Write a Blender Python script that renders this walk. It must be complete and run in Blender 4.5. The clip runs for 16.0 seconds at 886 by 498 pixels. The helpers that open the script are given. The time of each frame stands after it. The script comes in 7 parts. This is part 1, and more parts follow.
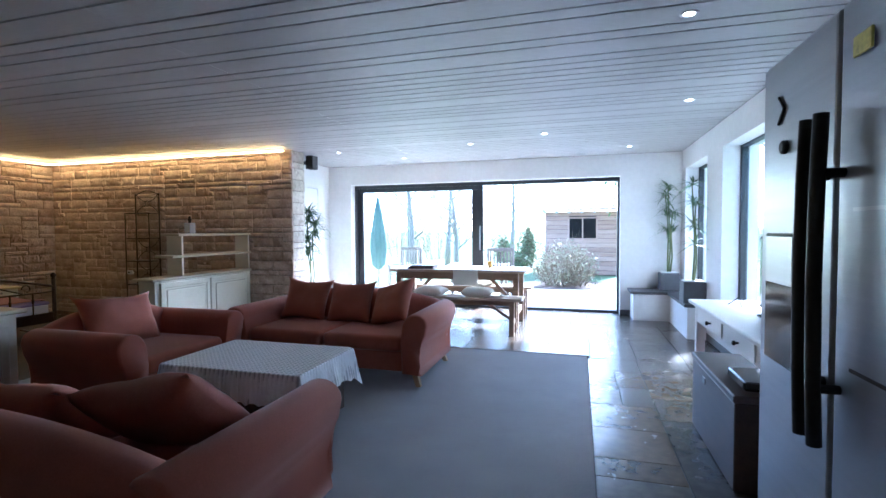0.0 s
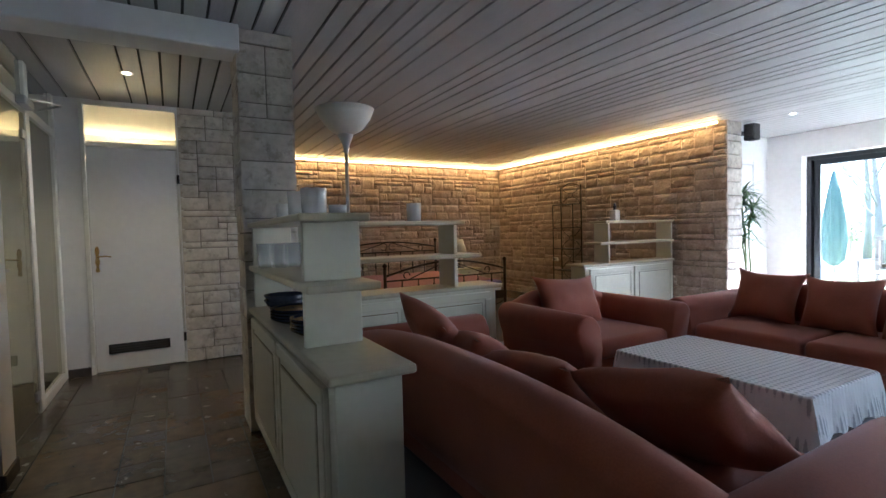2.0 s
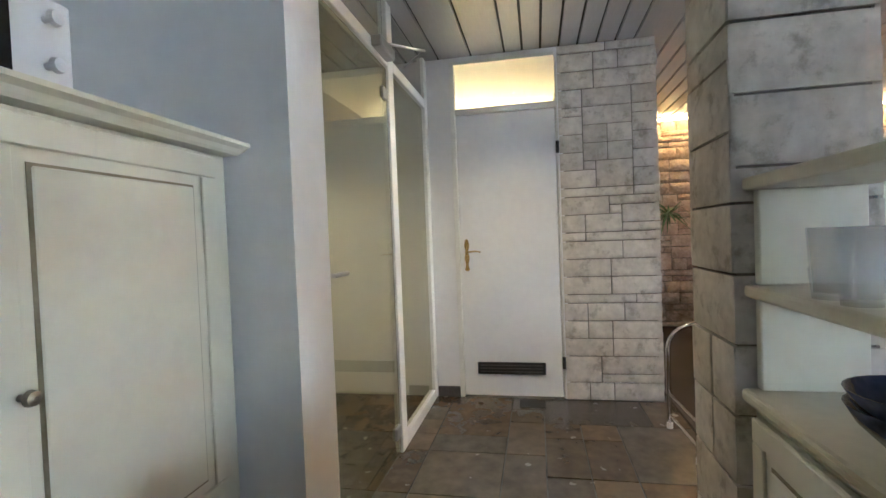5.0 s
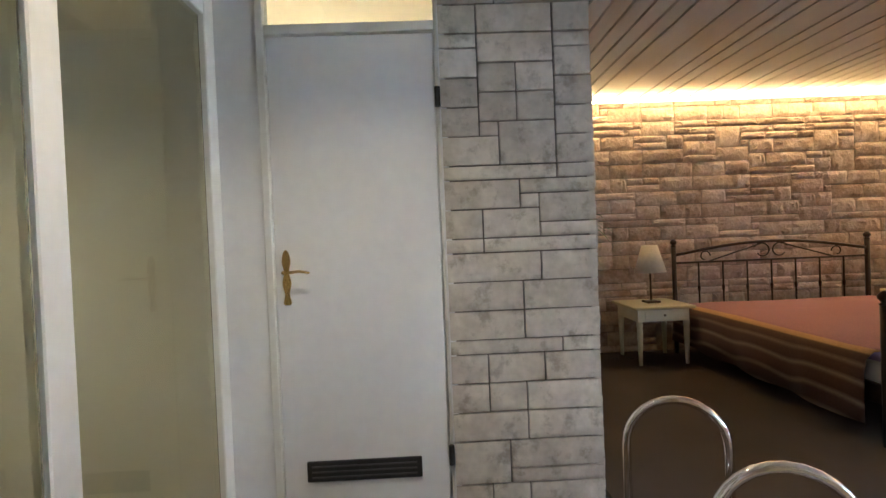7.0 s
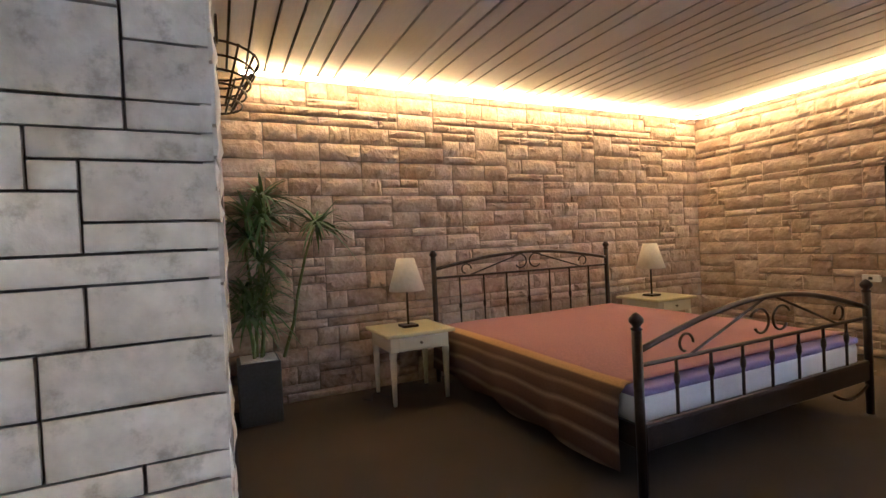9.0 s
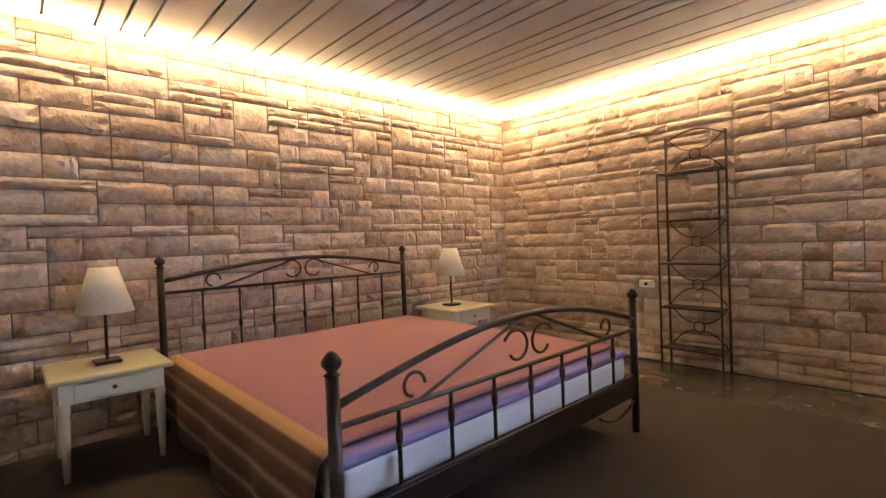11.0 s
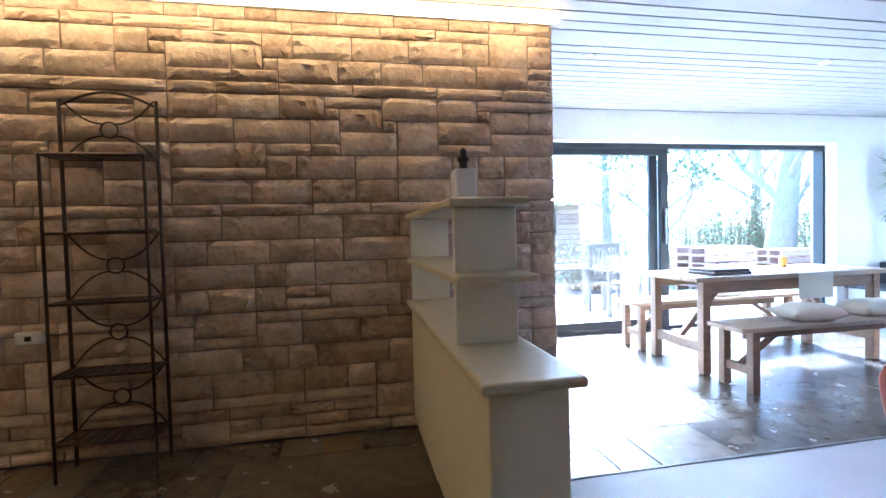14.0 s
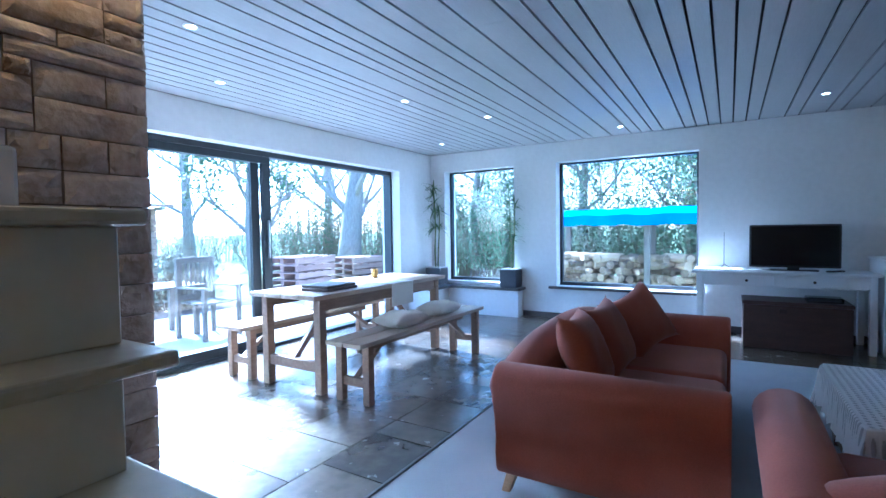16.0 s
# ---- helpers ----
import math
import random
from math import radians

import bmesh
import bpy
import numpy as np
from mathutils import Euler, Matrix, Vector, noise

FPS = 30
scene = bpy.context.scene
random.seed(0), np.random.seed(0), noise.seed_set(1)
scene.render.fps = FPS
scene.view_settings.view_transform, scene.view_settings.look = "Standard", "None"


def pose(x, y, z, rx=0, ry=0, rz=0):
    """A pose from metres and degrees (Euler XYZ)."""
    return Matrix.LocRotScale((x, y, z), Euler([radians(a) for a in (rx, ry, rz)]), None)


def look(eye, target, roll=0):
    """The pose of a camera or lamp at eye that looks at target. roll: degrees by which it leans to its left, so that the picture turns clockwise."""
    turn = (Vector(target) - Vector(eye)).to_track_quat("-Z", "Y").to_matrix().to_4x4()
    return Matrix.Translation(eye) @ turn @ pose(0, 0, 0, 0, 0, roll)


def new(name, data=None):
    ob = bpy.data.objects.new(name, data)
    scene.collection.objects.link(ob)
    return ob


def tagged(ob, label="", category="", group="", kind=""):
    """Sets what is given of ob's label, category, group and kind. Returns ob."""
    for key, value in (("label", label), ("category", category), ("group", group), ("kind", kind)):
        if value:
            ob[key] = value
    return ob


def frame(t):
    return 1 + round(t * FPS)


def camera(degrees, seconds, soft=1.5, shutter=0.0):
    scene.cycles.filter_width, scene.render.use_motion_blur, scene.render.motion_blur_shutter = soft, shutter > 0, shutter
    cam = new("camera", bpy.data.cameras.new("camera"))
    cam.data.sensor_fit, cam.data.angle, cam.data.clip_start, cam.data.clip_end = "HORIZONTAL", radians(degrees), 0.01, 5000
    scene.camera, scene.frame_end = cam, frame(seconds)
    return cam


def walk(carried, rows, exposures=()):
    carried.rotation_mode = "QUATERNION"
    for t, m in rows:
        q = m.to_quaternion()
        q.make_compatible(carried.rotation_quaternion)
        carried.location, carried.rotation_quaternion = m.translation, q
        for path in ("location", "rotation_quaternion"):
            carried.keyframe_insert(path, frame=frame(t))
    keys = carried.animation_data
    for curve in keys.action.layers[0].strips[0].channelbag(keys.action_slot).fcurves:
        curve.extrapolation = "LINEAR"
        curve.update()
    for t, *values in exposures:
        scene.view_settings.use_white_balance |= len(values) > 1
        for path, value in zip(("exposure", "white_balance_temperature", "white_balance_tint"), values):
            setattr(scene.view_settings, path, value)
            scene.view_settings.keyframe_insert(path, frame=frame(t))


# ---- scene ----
cam = camera(86.0, 16.0)
PATH = [
    (0, (0.191, 1.389, 1.261), (-0.358, 3.310, 1.187), -0.32),
    (0.5, (0.090, 1.402, 1.248), (-0.602, 3.277, 1.169), -0.51),
    (1, (-0.048, 1.444, 1.219), (-1.087, 3.151, 1.142), -1.01),
    (1.5, (-0.202, 1.473, 1.201), (-1.625, 2.877, 1.127), -1.28),
    (2, (-0.396, 1.458, 1.175), (-2.134, 2.445, 1.101), -1.46),
    (2.5, (-0.651, 1.413, 1.161), (-2.601, 1.854, 1.099), -1.90),
    (3, (-0.863, 1.395, 1.151), (-2.860, 1.316, 1.103), -2.20),
    (3.5, (-1.129, 1.422, 1.142), (-3.109, 1.148, 1.091), -2.35),
    (4, (-1.458, 1.419, 1.158), (-3.422, 1.047, 1.106), -2.22),
    (4.2, (-1.591, 1.416, 1.146), (-3.550, 1.019, 1.094), -2.22),
    (6.3, (-3.078, 1.282, 1.137), (-5.065, 1.059, 1.110), -2.28),
    (6.5, (-3.203, 1.333, 1.126), (-5.196, 1.177, 1.094), -2.32),
    (7, (-3.531, 1.472, 1.128), (-5.530, 1.523, 1.098), -2.34),
    (7.5, (-3.797, 1.606, 1.127), (-5.772, 1.924, 1.098), -2.24),
    (8, (-4.031, 1.750, 1.133), (-5.930, 2.375, 1.102), -2.39),
    (8.2, (-4.105, 1.812, 1.134), (-5.970, 2.535, 1.103), -2.68),
    (10.3, (-4.612, 2.770, 1.098), (-6.341, 3.775, 1.074), -2.16),
    (10.5, (-4.609, 2.842, 1.096), (-6.275, 3.948, 1.069), -2.19),
    (11, (-4.606, 3.044, 1.103), (-6.082, 4.392, 1.064), -2.17),
    (11.5, (-4.623, 3.247, 1.106), (-5.932, 4.759, 1.066), -2.08),
    (12, (-4.682, 3.453, 1.111), (-5.800, 5.111, 1.066), -1.90),
    (12.5, (-4.740, 3.675, 1.113), (-5.573, 5.493, 1.067), -1.84),
    (13, (-4.777, 3.909, 1.103), (-5.258, 5.849, 1.050), -1.89),
    (13.5, (-4.810, 4.131, 1.116), (-4.873, 6.129, 1.060), -1.78),
    (14, (-4.832, 4.326, 1.137), (-4.451, 6.288, 1.071), -1.50),
    (14.5, (-4.826, 4.505, 1.164), (-4.010, 6.330, 1.090), -1.38),
    (15, (-4.784, 4.682, 1.180), (-3.617, 6.304, 1.103), -1.20),
    (15.5, (-4.753, 4.806, 1.194), (-3.294, 6.171, 1.119), -1.06),
    (16, (-4.720, 4.902, 1.204), (-3.009, 5.934, 1.131), -0.83),
]
EXPOSURE = [(0, 3.35, 4750, 10), (0.5, 3.2, 4850, 10), (1.0, 3.1, 4950, 10), (1.5, 3.2, 5100, 10), (2.5, 4.2, 5250, 10), (3.5, 4.9, 5250, 10), (4.2, 4.9, 5250, 10), (6.3, 4.5, 5250, 10), (8.2, 4.6, 5050, 12),
            (10.3, 4.95, 4950, 16), (12.0, 5.05, 4700, 15), (12.6, 4.95, 4550, 13), (13.0, 4.55, 4580, 12), (14.0, 4.0, 4530, 10), (15.0, 3.35, 4450, 8), (16, 3.0, 4050, 6)]
walk(cam, [(t, look(eye, target, roll)) for t, eye, target, roll in PATH], EXPOSURE)

# ---- world, sun, lamps ----
SUN_AZ, SUN_EL = radians(20), radians(39)
world = bpy.data.worlds.new("sky")
scene.world = world
world.use_nodes = True
wn = world.node_tree.nodes
sky = wn.new("ShaderNodeTexSky")
sky.sky_type, sky.sun_disc = "NISHITA", False
sky.sun_elevation, sky.sun_rotation = SUN_EL, SUN_AZ
world.node_tree.links.new(sky.outputs[0], wn["Background"].inputs[0])
wn["Background"].inputs[1].default_value = 0.15
sun = bpy.data.lights.new("sun", "SUN")
sun.energy, sun.angle, sun.color = 5.0, radians(8.0), (1.0, 0.97, 0.92)
sun_ob = new("sun", sun)
away = Vector((math.sin(SUN_AZ) * math.cos(SUN_EL), math.cos(SUN_AZ) * math.cos(SUN_EL), math.sin(SUN_EL)))
sun_ob.matrix_world = look(away * 30, (0, 0, 0))


# ---- materials ----
def nodes(name):
    m = bpy.data.materials.new(name)
    m.use_nodes = True
    n, l = m.node_tree.nodes, m.node_tree.links
    return m, n, l, n["Principled BSDF"]


def surface(name, dark, light, scale=6.0, rough=0.6, fine=60.0, bump=0.2, metal=0.0, stretch=(1, 1, 1), per_object=0.0, depth=0.004, sheen=0.0, patch=0.5):
    """Two-scale mottled surface with fine relief; per_object shifts each piece's brightness."""
    m, n, l, p = nodes(name)
    co = n.new("ShaderNodeTexCoord")
    mp = n.new("ShaderNodeMapping")
    mp.inputs["Scale"].default_value = stretch
    geo = n.new("ShaderNodeNewGeometry")
    l.new(geo.outputs["Position"], mp.inputs[0])
    big, small = n.new("ShaderNodeTexNoise"), n.new("ShaderNodeTexNoise")
    big.inputs["Scale"].default_value, small.inputs["Scale"].default_value = scale, fine
    big.inputs["Detail"].default_value, small.inputs["Detail"].default_value = 5, 4
    for t in (big, small):
        l.new(mp.outputs[0], t.inputs["Vector"])
    mix = n.new("ShaderNodeMath")
    mix.operation = "MULTIPLY_ADD"
    l.new(small.outputs[0], mix.inputs[0])
    mix.inputs[1].default_value = 1 - patch
    half = n.new("ShaderNodeMath")
    half.operation = "MULTIPLY"
    l.new(big.outputs[0], half.inputs[0])
    half.inputs[1].default_value = patch
    l.new(half.outputs[0], mix.inputs[2])
    last = mix.outputs[0]
    if per_object:
        info = n.new("ShaderNodeObjectInfo")
        add = n.new("ShaderNodeMath")
        add.operation = "MULTIPLY_ADD"
        l.new(info.outputs["Random"], add.inputs[0])
        add.inputs[1].default_value = per_object
        l.new(last, add.inputs[2])
        sub = n.new("ShaderNodeMath")
        sub.operation = "SUBTRACT"
        l.new(add.outputs[0], sub.inputs[0])
        sub.inputs[1].default_value = per_object / 2
        last = sub.outputs[0]
    ramp = n.new("ShaderNodeValToRGB")
    ramp.color_ramp.elements[0].position, ramp.color_ramp.elements[1].position = 0.3, 0.7
    ramp.color_ramp.elements[0].color, ramp.color_ramp.elements[1].color = (*dark, 1), (*light, 1)
    l.new(last, ramp.inputs[0])
    l.new(ramp.outputs[0], p.inputs["Base Color"])
    p.inputs["Roughness"].default_value, p.inputs["Metallic"].default_value = rough, metal
    if sheen:
        p.inputs["Sheen Weight"].default_value, p.inputs["Sheen Roughness"].default_value = sheen, 0.5
    if bump:
        b = n.new("ShaderNodeBump")
        b.inputs["Strength"].default_value, b.inputs["Distance"].default_value = bump, depth
        l.new(mix.outputs[0], b.inputs["Height"])
        l.new(b.outputs[0], p.inputs["Normal"])
    return m


def glow(name, color, strength):
    m, n, l, p = nodes(name)
    p.inputs["Base Color"].default_value = (*color, 1)
    p.inputs["Emission Color"].default_value = (*color, 1)
    p.inputs["Emission Strength"].default_value = strength
    return m


def clear_glass(name, tint=(1, 1, 1), rough=0.0):
    m, n, l, p = nodes(name)
    p.inputs["Base Color"].default_value = (*tint, 1)
    p.inputs["Roughness"].default_value = rough
    p.inputs["Transmission Weight"].default_value = 1
    p.inputs["IOR"].default_value = 1.45
    return m


def slate_material():
    """Riven slate: every tile its own shade between grey and rust brown, a soft natural gloss."""
    m = surface("slate_tile", (0.062, 0.053, 0.044), (0.130, 0.112, 0.090), 3.5, 0.24, 14, 0.04, per_object=0.34, depth=0.004)
    n, l = m.node_tree.nodes, m.node_tree.links
    p = n["Principled BSDF"]
    info = n.new("ShaderNodeObjectInfo")
    hue = n.new("ShaderNodeValToRGB")
    hue.color_ramp.elements[0].color, hue.color_ramp.elements[1].color = (0.98, 1.02, 1.06, 1), (1.16, 0.95, 0.74, 1)
    hue.color_ramp.elements[0].position, hue.color_ramp.elements[1].position = 0.25, 0.9
    wob = n.new("ShaderNodeMath")
    wob.operation, wob.inputs[1].default_value = "MULTIPLY", 7.13
    frac = n.new("ShaderNodeMath")
    frac.operation = "FRACT"
    l.new(info.outputs["Random"], wob.inputs[0])
    l.new(wob.outputs[0], frac.inputs[0])
    l.new(frac.outputs[0], hue.inputs[0])
    mul = n.new("ShaderNodeMix")
    mul.data_type, mul.blend_type = "RGBA", "MULTIPLY"
    mul.inputs[0].default_value = 1.0
    base = p.inputs["Base Color"].links[0].from_socket
    l.new(base, mul.inputs[6])
    l.new(hue.outputs[0], mul.inputs[7])
    l.new(mul.outputs[2], p.inputs["Base Color"])
    rough = n.new("ShaderNodeTexNoise")
    rough.inputs["Scale"].default_value, rough.inputs["Detail"].default_value = 9, 6
    geo = n.new("ShaderNodeNewGeometry")
    l.new(geo.outputs["Position"], rough.inputs["Vector"])
    rng = n.new("ShaderNodeMapRange")
    rng.inputs["To Min"].default_value, rng.inputs["To Max"].default_value = 0.22, 0.30
    l.new(rough.outputs[0], rng.inputs["Value"])
    l.new(rng.outputs[0], p.inputs["Roughness"])
    p.inputs["Specular IOR Level"].default_value = 0.75
    return m


def blotched_stone():
    """Pale cream limestone with dark weathered blotches."""
    m = surface("pale_stone", (0.42, 0.375, 0.32), (0.66, 0.61, 0.535), 14, 0.8, 34, 0.6, per_object=0.20, depth=0.008, patch=0.7)
    n, l = m.node_tree.nodes, m.node_tree.links
    p = n["Principled BSDF"]
    geo = n.new("ShaderNodeNewGeometry")
    spots = n.new("ShaderNodeTexNoise")
    spots.inputs["Scale"].default_value, spots.inputs["Detail"].default_value, spots.inputs["Roughness"].default_value = 11, 7, 0.68
    l.new(geo.outputs["Position"], spots.inputs["Vector"])
    mask = n.new("ShaderNodeValToRGB")
    mask.color_ramp.elements[0].position, mask.color_ramp.elements[1].position = 0.53, 0.66
    mask.color_ramp.elements[0].color, mask.color_ramp.elements[1].color = (1, 1, 1, 1), (0.62, 0.60, 0.57, 1)
    l.new(spots.outputs[0], mask.inputs[0])
    mul = n.new("ShaderNodeMix")
    mul.data_type, mul.blend_type = "RGBA", "MULTIPLY"
    mul.inputs[0].default_value = 1.0
    l.new(p.inputs["Base Color"].links[0].from_socket, mul.inputs[6])
    l.new(mask.outputs[0], mul.inputs[7])
    l.new(mul.outputs[2], p.inputs["Base Color"])
    return m


PLASTER = surface("plaster", (0.74, 0.74, 0.74), (0.83, 0.83, 0.83), 1.5, 0.75, 18, 0.5, depth=0.006)
ROUGHCAST = surface("rough_plaster", (0.77, 0.77, 0.77), (0.83, 0.83, 0.83), 5, 0.8, 14, 0.5, depth=0.012)
STONE = surface("sandstone", (0.325, 0.234, 0.176), (0.60, 0.486, 0.398), 9, 0.85, 34, 0.9, per_object=0.26, depth=0.022, patch=0.6)
PALE_STONE = blotched_stone()
MORTAR = surface("mortar", (0.13, 0.115, 0.10), (0.22, 0.195, 0.17), 12, 0.9, 60, 0.5)
SLATE = slate_material()
GROUT = surface("grout", (0.05, 0.05, 0.05), (0.09, 0.09, 0.085), 8, 0.9, 60, 0.3)
CARPET = surface("grey_carpet", (0.235, 0.240, 0.255), (0.355, 0.362, 0.382), 2.5, 0.95, 260, 0.7, depth=0.004, patch=0.35)
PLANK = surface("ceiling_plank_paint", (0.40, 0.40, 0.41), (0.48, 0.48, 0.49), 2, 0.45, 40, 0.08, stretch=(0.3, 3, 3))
GROOVE = surface("ceiling_groove", (0.03, 0.03, 0.035), (0.05, 0.05, 0.055), 5, 0.9, 50, 0.1)
CREAM = surface("cream_lacquer", (0.69, 0.665, 0.54), (0.76, 0.735, 0.61), 1.6, 0.4, 25, 0.06)
CREAM_EDGE = surface("cream_worktop_edge", (0.50, 0.46, 0.33), (0.60, 0.55, 0.41), 2.5, 0.35, 30, 0.06)
WHITE = surface("white_paint", (0.74, 0.74, 0.75), (0.81, 0.81, 0.81), 1.4, 0.42, 20, 0.06)
WHITE_PVC = surface("white_frame_paint", (0.72, 0.72, 0.69), (0.80, 0.80, 0.77), 2, 0.35, 24, 0.05)
BASEBOARD = surface("dark_baseboard", (0.05, 0.045, 0.045), (0.09, 0.08, 0.075), 5, 0.5, 40, 0.2)
SOFA = surface("terracotta_velour", (0.255, 0.066, 0.036), (0.380, 0.106, 0.062), 3, 0.85, 160, 0.35, depth=0.002, sheen=0.2, patch=0.6)
CUSHION = surface("terracotta_cushion", (0.275, 0.078, 0.044), (0.40, 0.124, 0.074), 5, 0.85, 150, 0.35, depth=0.002, sheen=0.18, patch=0.6)
OAK = surface("pale_oak", (0.42, 0.27, 0.14), (0.58, 0.40, 0.23), 6, 0.45, 50, 0.15, stretch=(6, 1, 1))
RUSTIC = surface("rustic_pine", (0.17, 0.105, 0.062), (0.33, 0.225, 0.145), 5, 0.5, 55, 0.3, stretch=(1, 7, 7))
DARK_WOOD = surface("dark_brown_wood", (0.035, 0.018, 0.014), (0.075, 0.038, 0.028), 5, 0.5, 45, 0.15, stretch=(4, 1, 4))
BLACK_ALU = surface("anthracite_aluminium", (0.022, 0.026, 0.032), (0.04, 0.045, 0.052), 4, 0.4, 60, 0.05)
IRON = surface("dark_bronze_iron", (0.025, 0.017, 0.014), (0.055, 0.036, 0.03), 12, 0.35, 90, 0.15, metal=0.5)
CHROME = surface("chrome", (0.70, 0.70, 0.72), (0.80, 0.80, 0.82), 3, 0.12, 40, 0.02, metal=1.0)
STEEL = surface("brushed_steel", (0.40, 0.41, 0.43), (0.50, 0.51, 0.53), 2, 0.30, 90, 0.05, metal=1.0, stretch=(1, 1, 30))
FRIDGE_STEEL = surface("grey_steel_door", (0.30, 0.32, 0.36), (0.38, 0.40, 0.44), 1.5, 0.34, 80, 0.03, metal=0.75, stretch=(1, 1, 25))
OVEN_LOWER = surface("oven_dark_bronze", (0.050, 0.040, 0.033), (0.075, 0.060, 0.050), 2, 0.38, 80, 0.04, metal=0.6, stretch=(25, 1, 1))
BROWN_STEEL = surface("oven_bronze_steel", (0.155, 0.135, 0.115), (0.23, 0.20, 0.172), 2, 0.34, 80, 0.04, metal=0.9, stretch=(25, 1, 1))
BRASS = surface("brass", (0.55, 0.38, 0.12), (0.70, 0.50, 0.20), 6, 0.25, 60, 0.05, metal=1.0)
BLACK_GLOSS = surface("black_gloss", (0.008, 0.008, 0.009), (0.014, 0.014, 0.015), 2, 0.1, 40, 0.0)
BLACK_MATT = surface("black_matt", (0.012, 0.012, 0.013), (0.025, 0.025, 0.027), 4, 0.6, 60, 0.1)
CERAMIC = surface("white_ceramic", (0.76, 0.76, 0.78), (0.83, 0.83, 0.84), 4, 0.25, 40, 0.03)
BLUE_BOWL = surface("dark_blue_stoneware", (0.022, 0.03, 0.06), (0.05, 0.065, 0.11), 10, 0.25, 60, 0.1)
LINEN = surface("cream_linen", (0.68, 0.66, 0.58), (0.80, 0.78, 0.70), 6, 0.9, 120, 0.4, depth=0.002)
MATTRESS = surface("white_mattress", (0.66, 0.68, 0.76), (0.78, 0.80, 0.86), 5, 0.85, 120, 0.3)
SHEET = surface("violet_sheet", (0.22, 0.18, 0.42), (0.32, 0.27, 0.55), 5, 0.85, 120, 0.3)
SHADE = surface("cream_lampshade", (0.66, 0.60, 0.46), (0.80, 0.75, 0.62), 9, 0.8, 40, 0.2)
BOWL_GLASS = surface("opal_glass_bowl", (0.70, 0.67, 0.60), (0.80, 0.77, 0.70), 4, 0.35, 30, 0.03)
PINE_LEAF = surface("plant_leaf", (0.05, 0.11, 0.035), (0.11, 0.20, 0.07), 12, 0.5, 60, 0.1)
CANE = surface("plant_cane", (0.10, 0.13, 0.05), (0.18, 0.22, 0.09), 14, 0.6, 60, 0.3)
POT = surface("dark_grey_planter", (0.03, 0.033, 0.04), (0.06, 0.065, 0.075), 5, 0.5, 60, 0.15)
GRAVEL = surface("white_pebbles", (0.55, 0.55, 0.54), (0.75, 0.75, 0.73), 60, 0.8, 120, 0.8)
PANE = clear_glass("window_pane", (0.96, 0.98, 0.97))
# the tint puts the yellow light of the vestibule into the glass colour
OLIVE_LIGHT_PANE = clear_glass("vestibule_light_pane", (0.80, 0.79, 0.60))


def thin_glass(name, milk=0.22):
    """Thin clear drinking glass: mostly see-through, with a sharp gloss and a faint milky body."""
    m, n, l, p = nodes(name)
    clear, body = n.new("ShaderNodeBsdfTransparent"), n.new("ShaderNodeMixShader")
    p.inputs["Base Color"].default_value = (0.86, 0.88, 0.92, 1)
    p.inputs["Roughness"].default_value, p.inputs["Specular IOR Level"].default_value = 0.06, 0.9
    body.inputs[0].default_value = milk
    l.new(clear.outputs[0], body.inputs[1])
    l.new(p.outputs[0], body.inputs[2])
    l.new(body.outputs[0], n["Material Output"].inputs["Surface"])
    return m


TUMBLER = thin_glass("tumbler_glass")
BOTTLE_GLASS = thin_glass("thick_bottle_glass", 0.55)
LED = glow("warm_led_strip", (1.0, 0.60, 0.20), 2.1)
BATH_LED = glow("bath_led_strip", (1.0, 0.68, 0.28), 5.0)
SPOT = glow("downlight_disc", (1.0, 0.93, 0.82), 4)
WARM_SPOT = glow("hall_downlight_disc", (1.0, 0.82, 0.5), 3)


# ---- mesh helpers ----
def link(name, bm, material, parent=None, label="", smooth=False):
    me = bpy.data.meshes.new(name)
    bmesh.ops.recalc_face_normals(bm, faces=bm.faces)
    bm.to_mesh(me)
    bm.free()
    me.materials.append(material)
    if smooth:
        for poly in me.polygons:
            poly.use_smooth = True
    ob = new(name, me)
    if parent:
        ob.parent = parent
    if label:
        ob["label"] = label
    return ob


def part(name, bm, material, parent, label="", smooth=False):
    return link(name, bm, material, parent, label, smooth)


def thing(name, label, category, m=None, group="", kind=""):
    ob = new(name)
    if m is not None:
        ob.matrix_world = m
    return tagged(ob, label, category, group, kind)


def box(x0, x1, y0, y1, z0, z1, bevel=0.0, bm=None, seg=1):
    own = bm is None
    b = bmesh.new()
    vs = [b.verts.new((x, y, z)) for x in (x0, x1) for y in (y0, y1) for z in (z0, z1)]
    for f in ((0, 1, 3, 2), (4, 6, 7, 5), (0, 4, 5, 1), (2, 3, 7, 6), (0, 2, 6, 4), (1, 5, 7, 3)):
        b.faces.new([vs[i] for i in f])
    if bevel:
        bmesh.ops.bevel(b, geom=b.edges[:], offset=bevel, segments=seg, affect="EDGES", profile=0.5)
    if own:
        return b
    merge(bm, b)
    return bm


def merge(bm, b, m=None):
    """Adds the mesh b to bm."""
    if m is not None:
        b.transform(m)
    made = {v: bm.verts.new(v.co) for v in b.verts}
    for f in b.faces:
        bm.faces.new([made[v] for v in f.verts])
    b.free()
    return bm


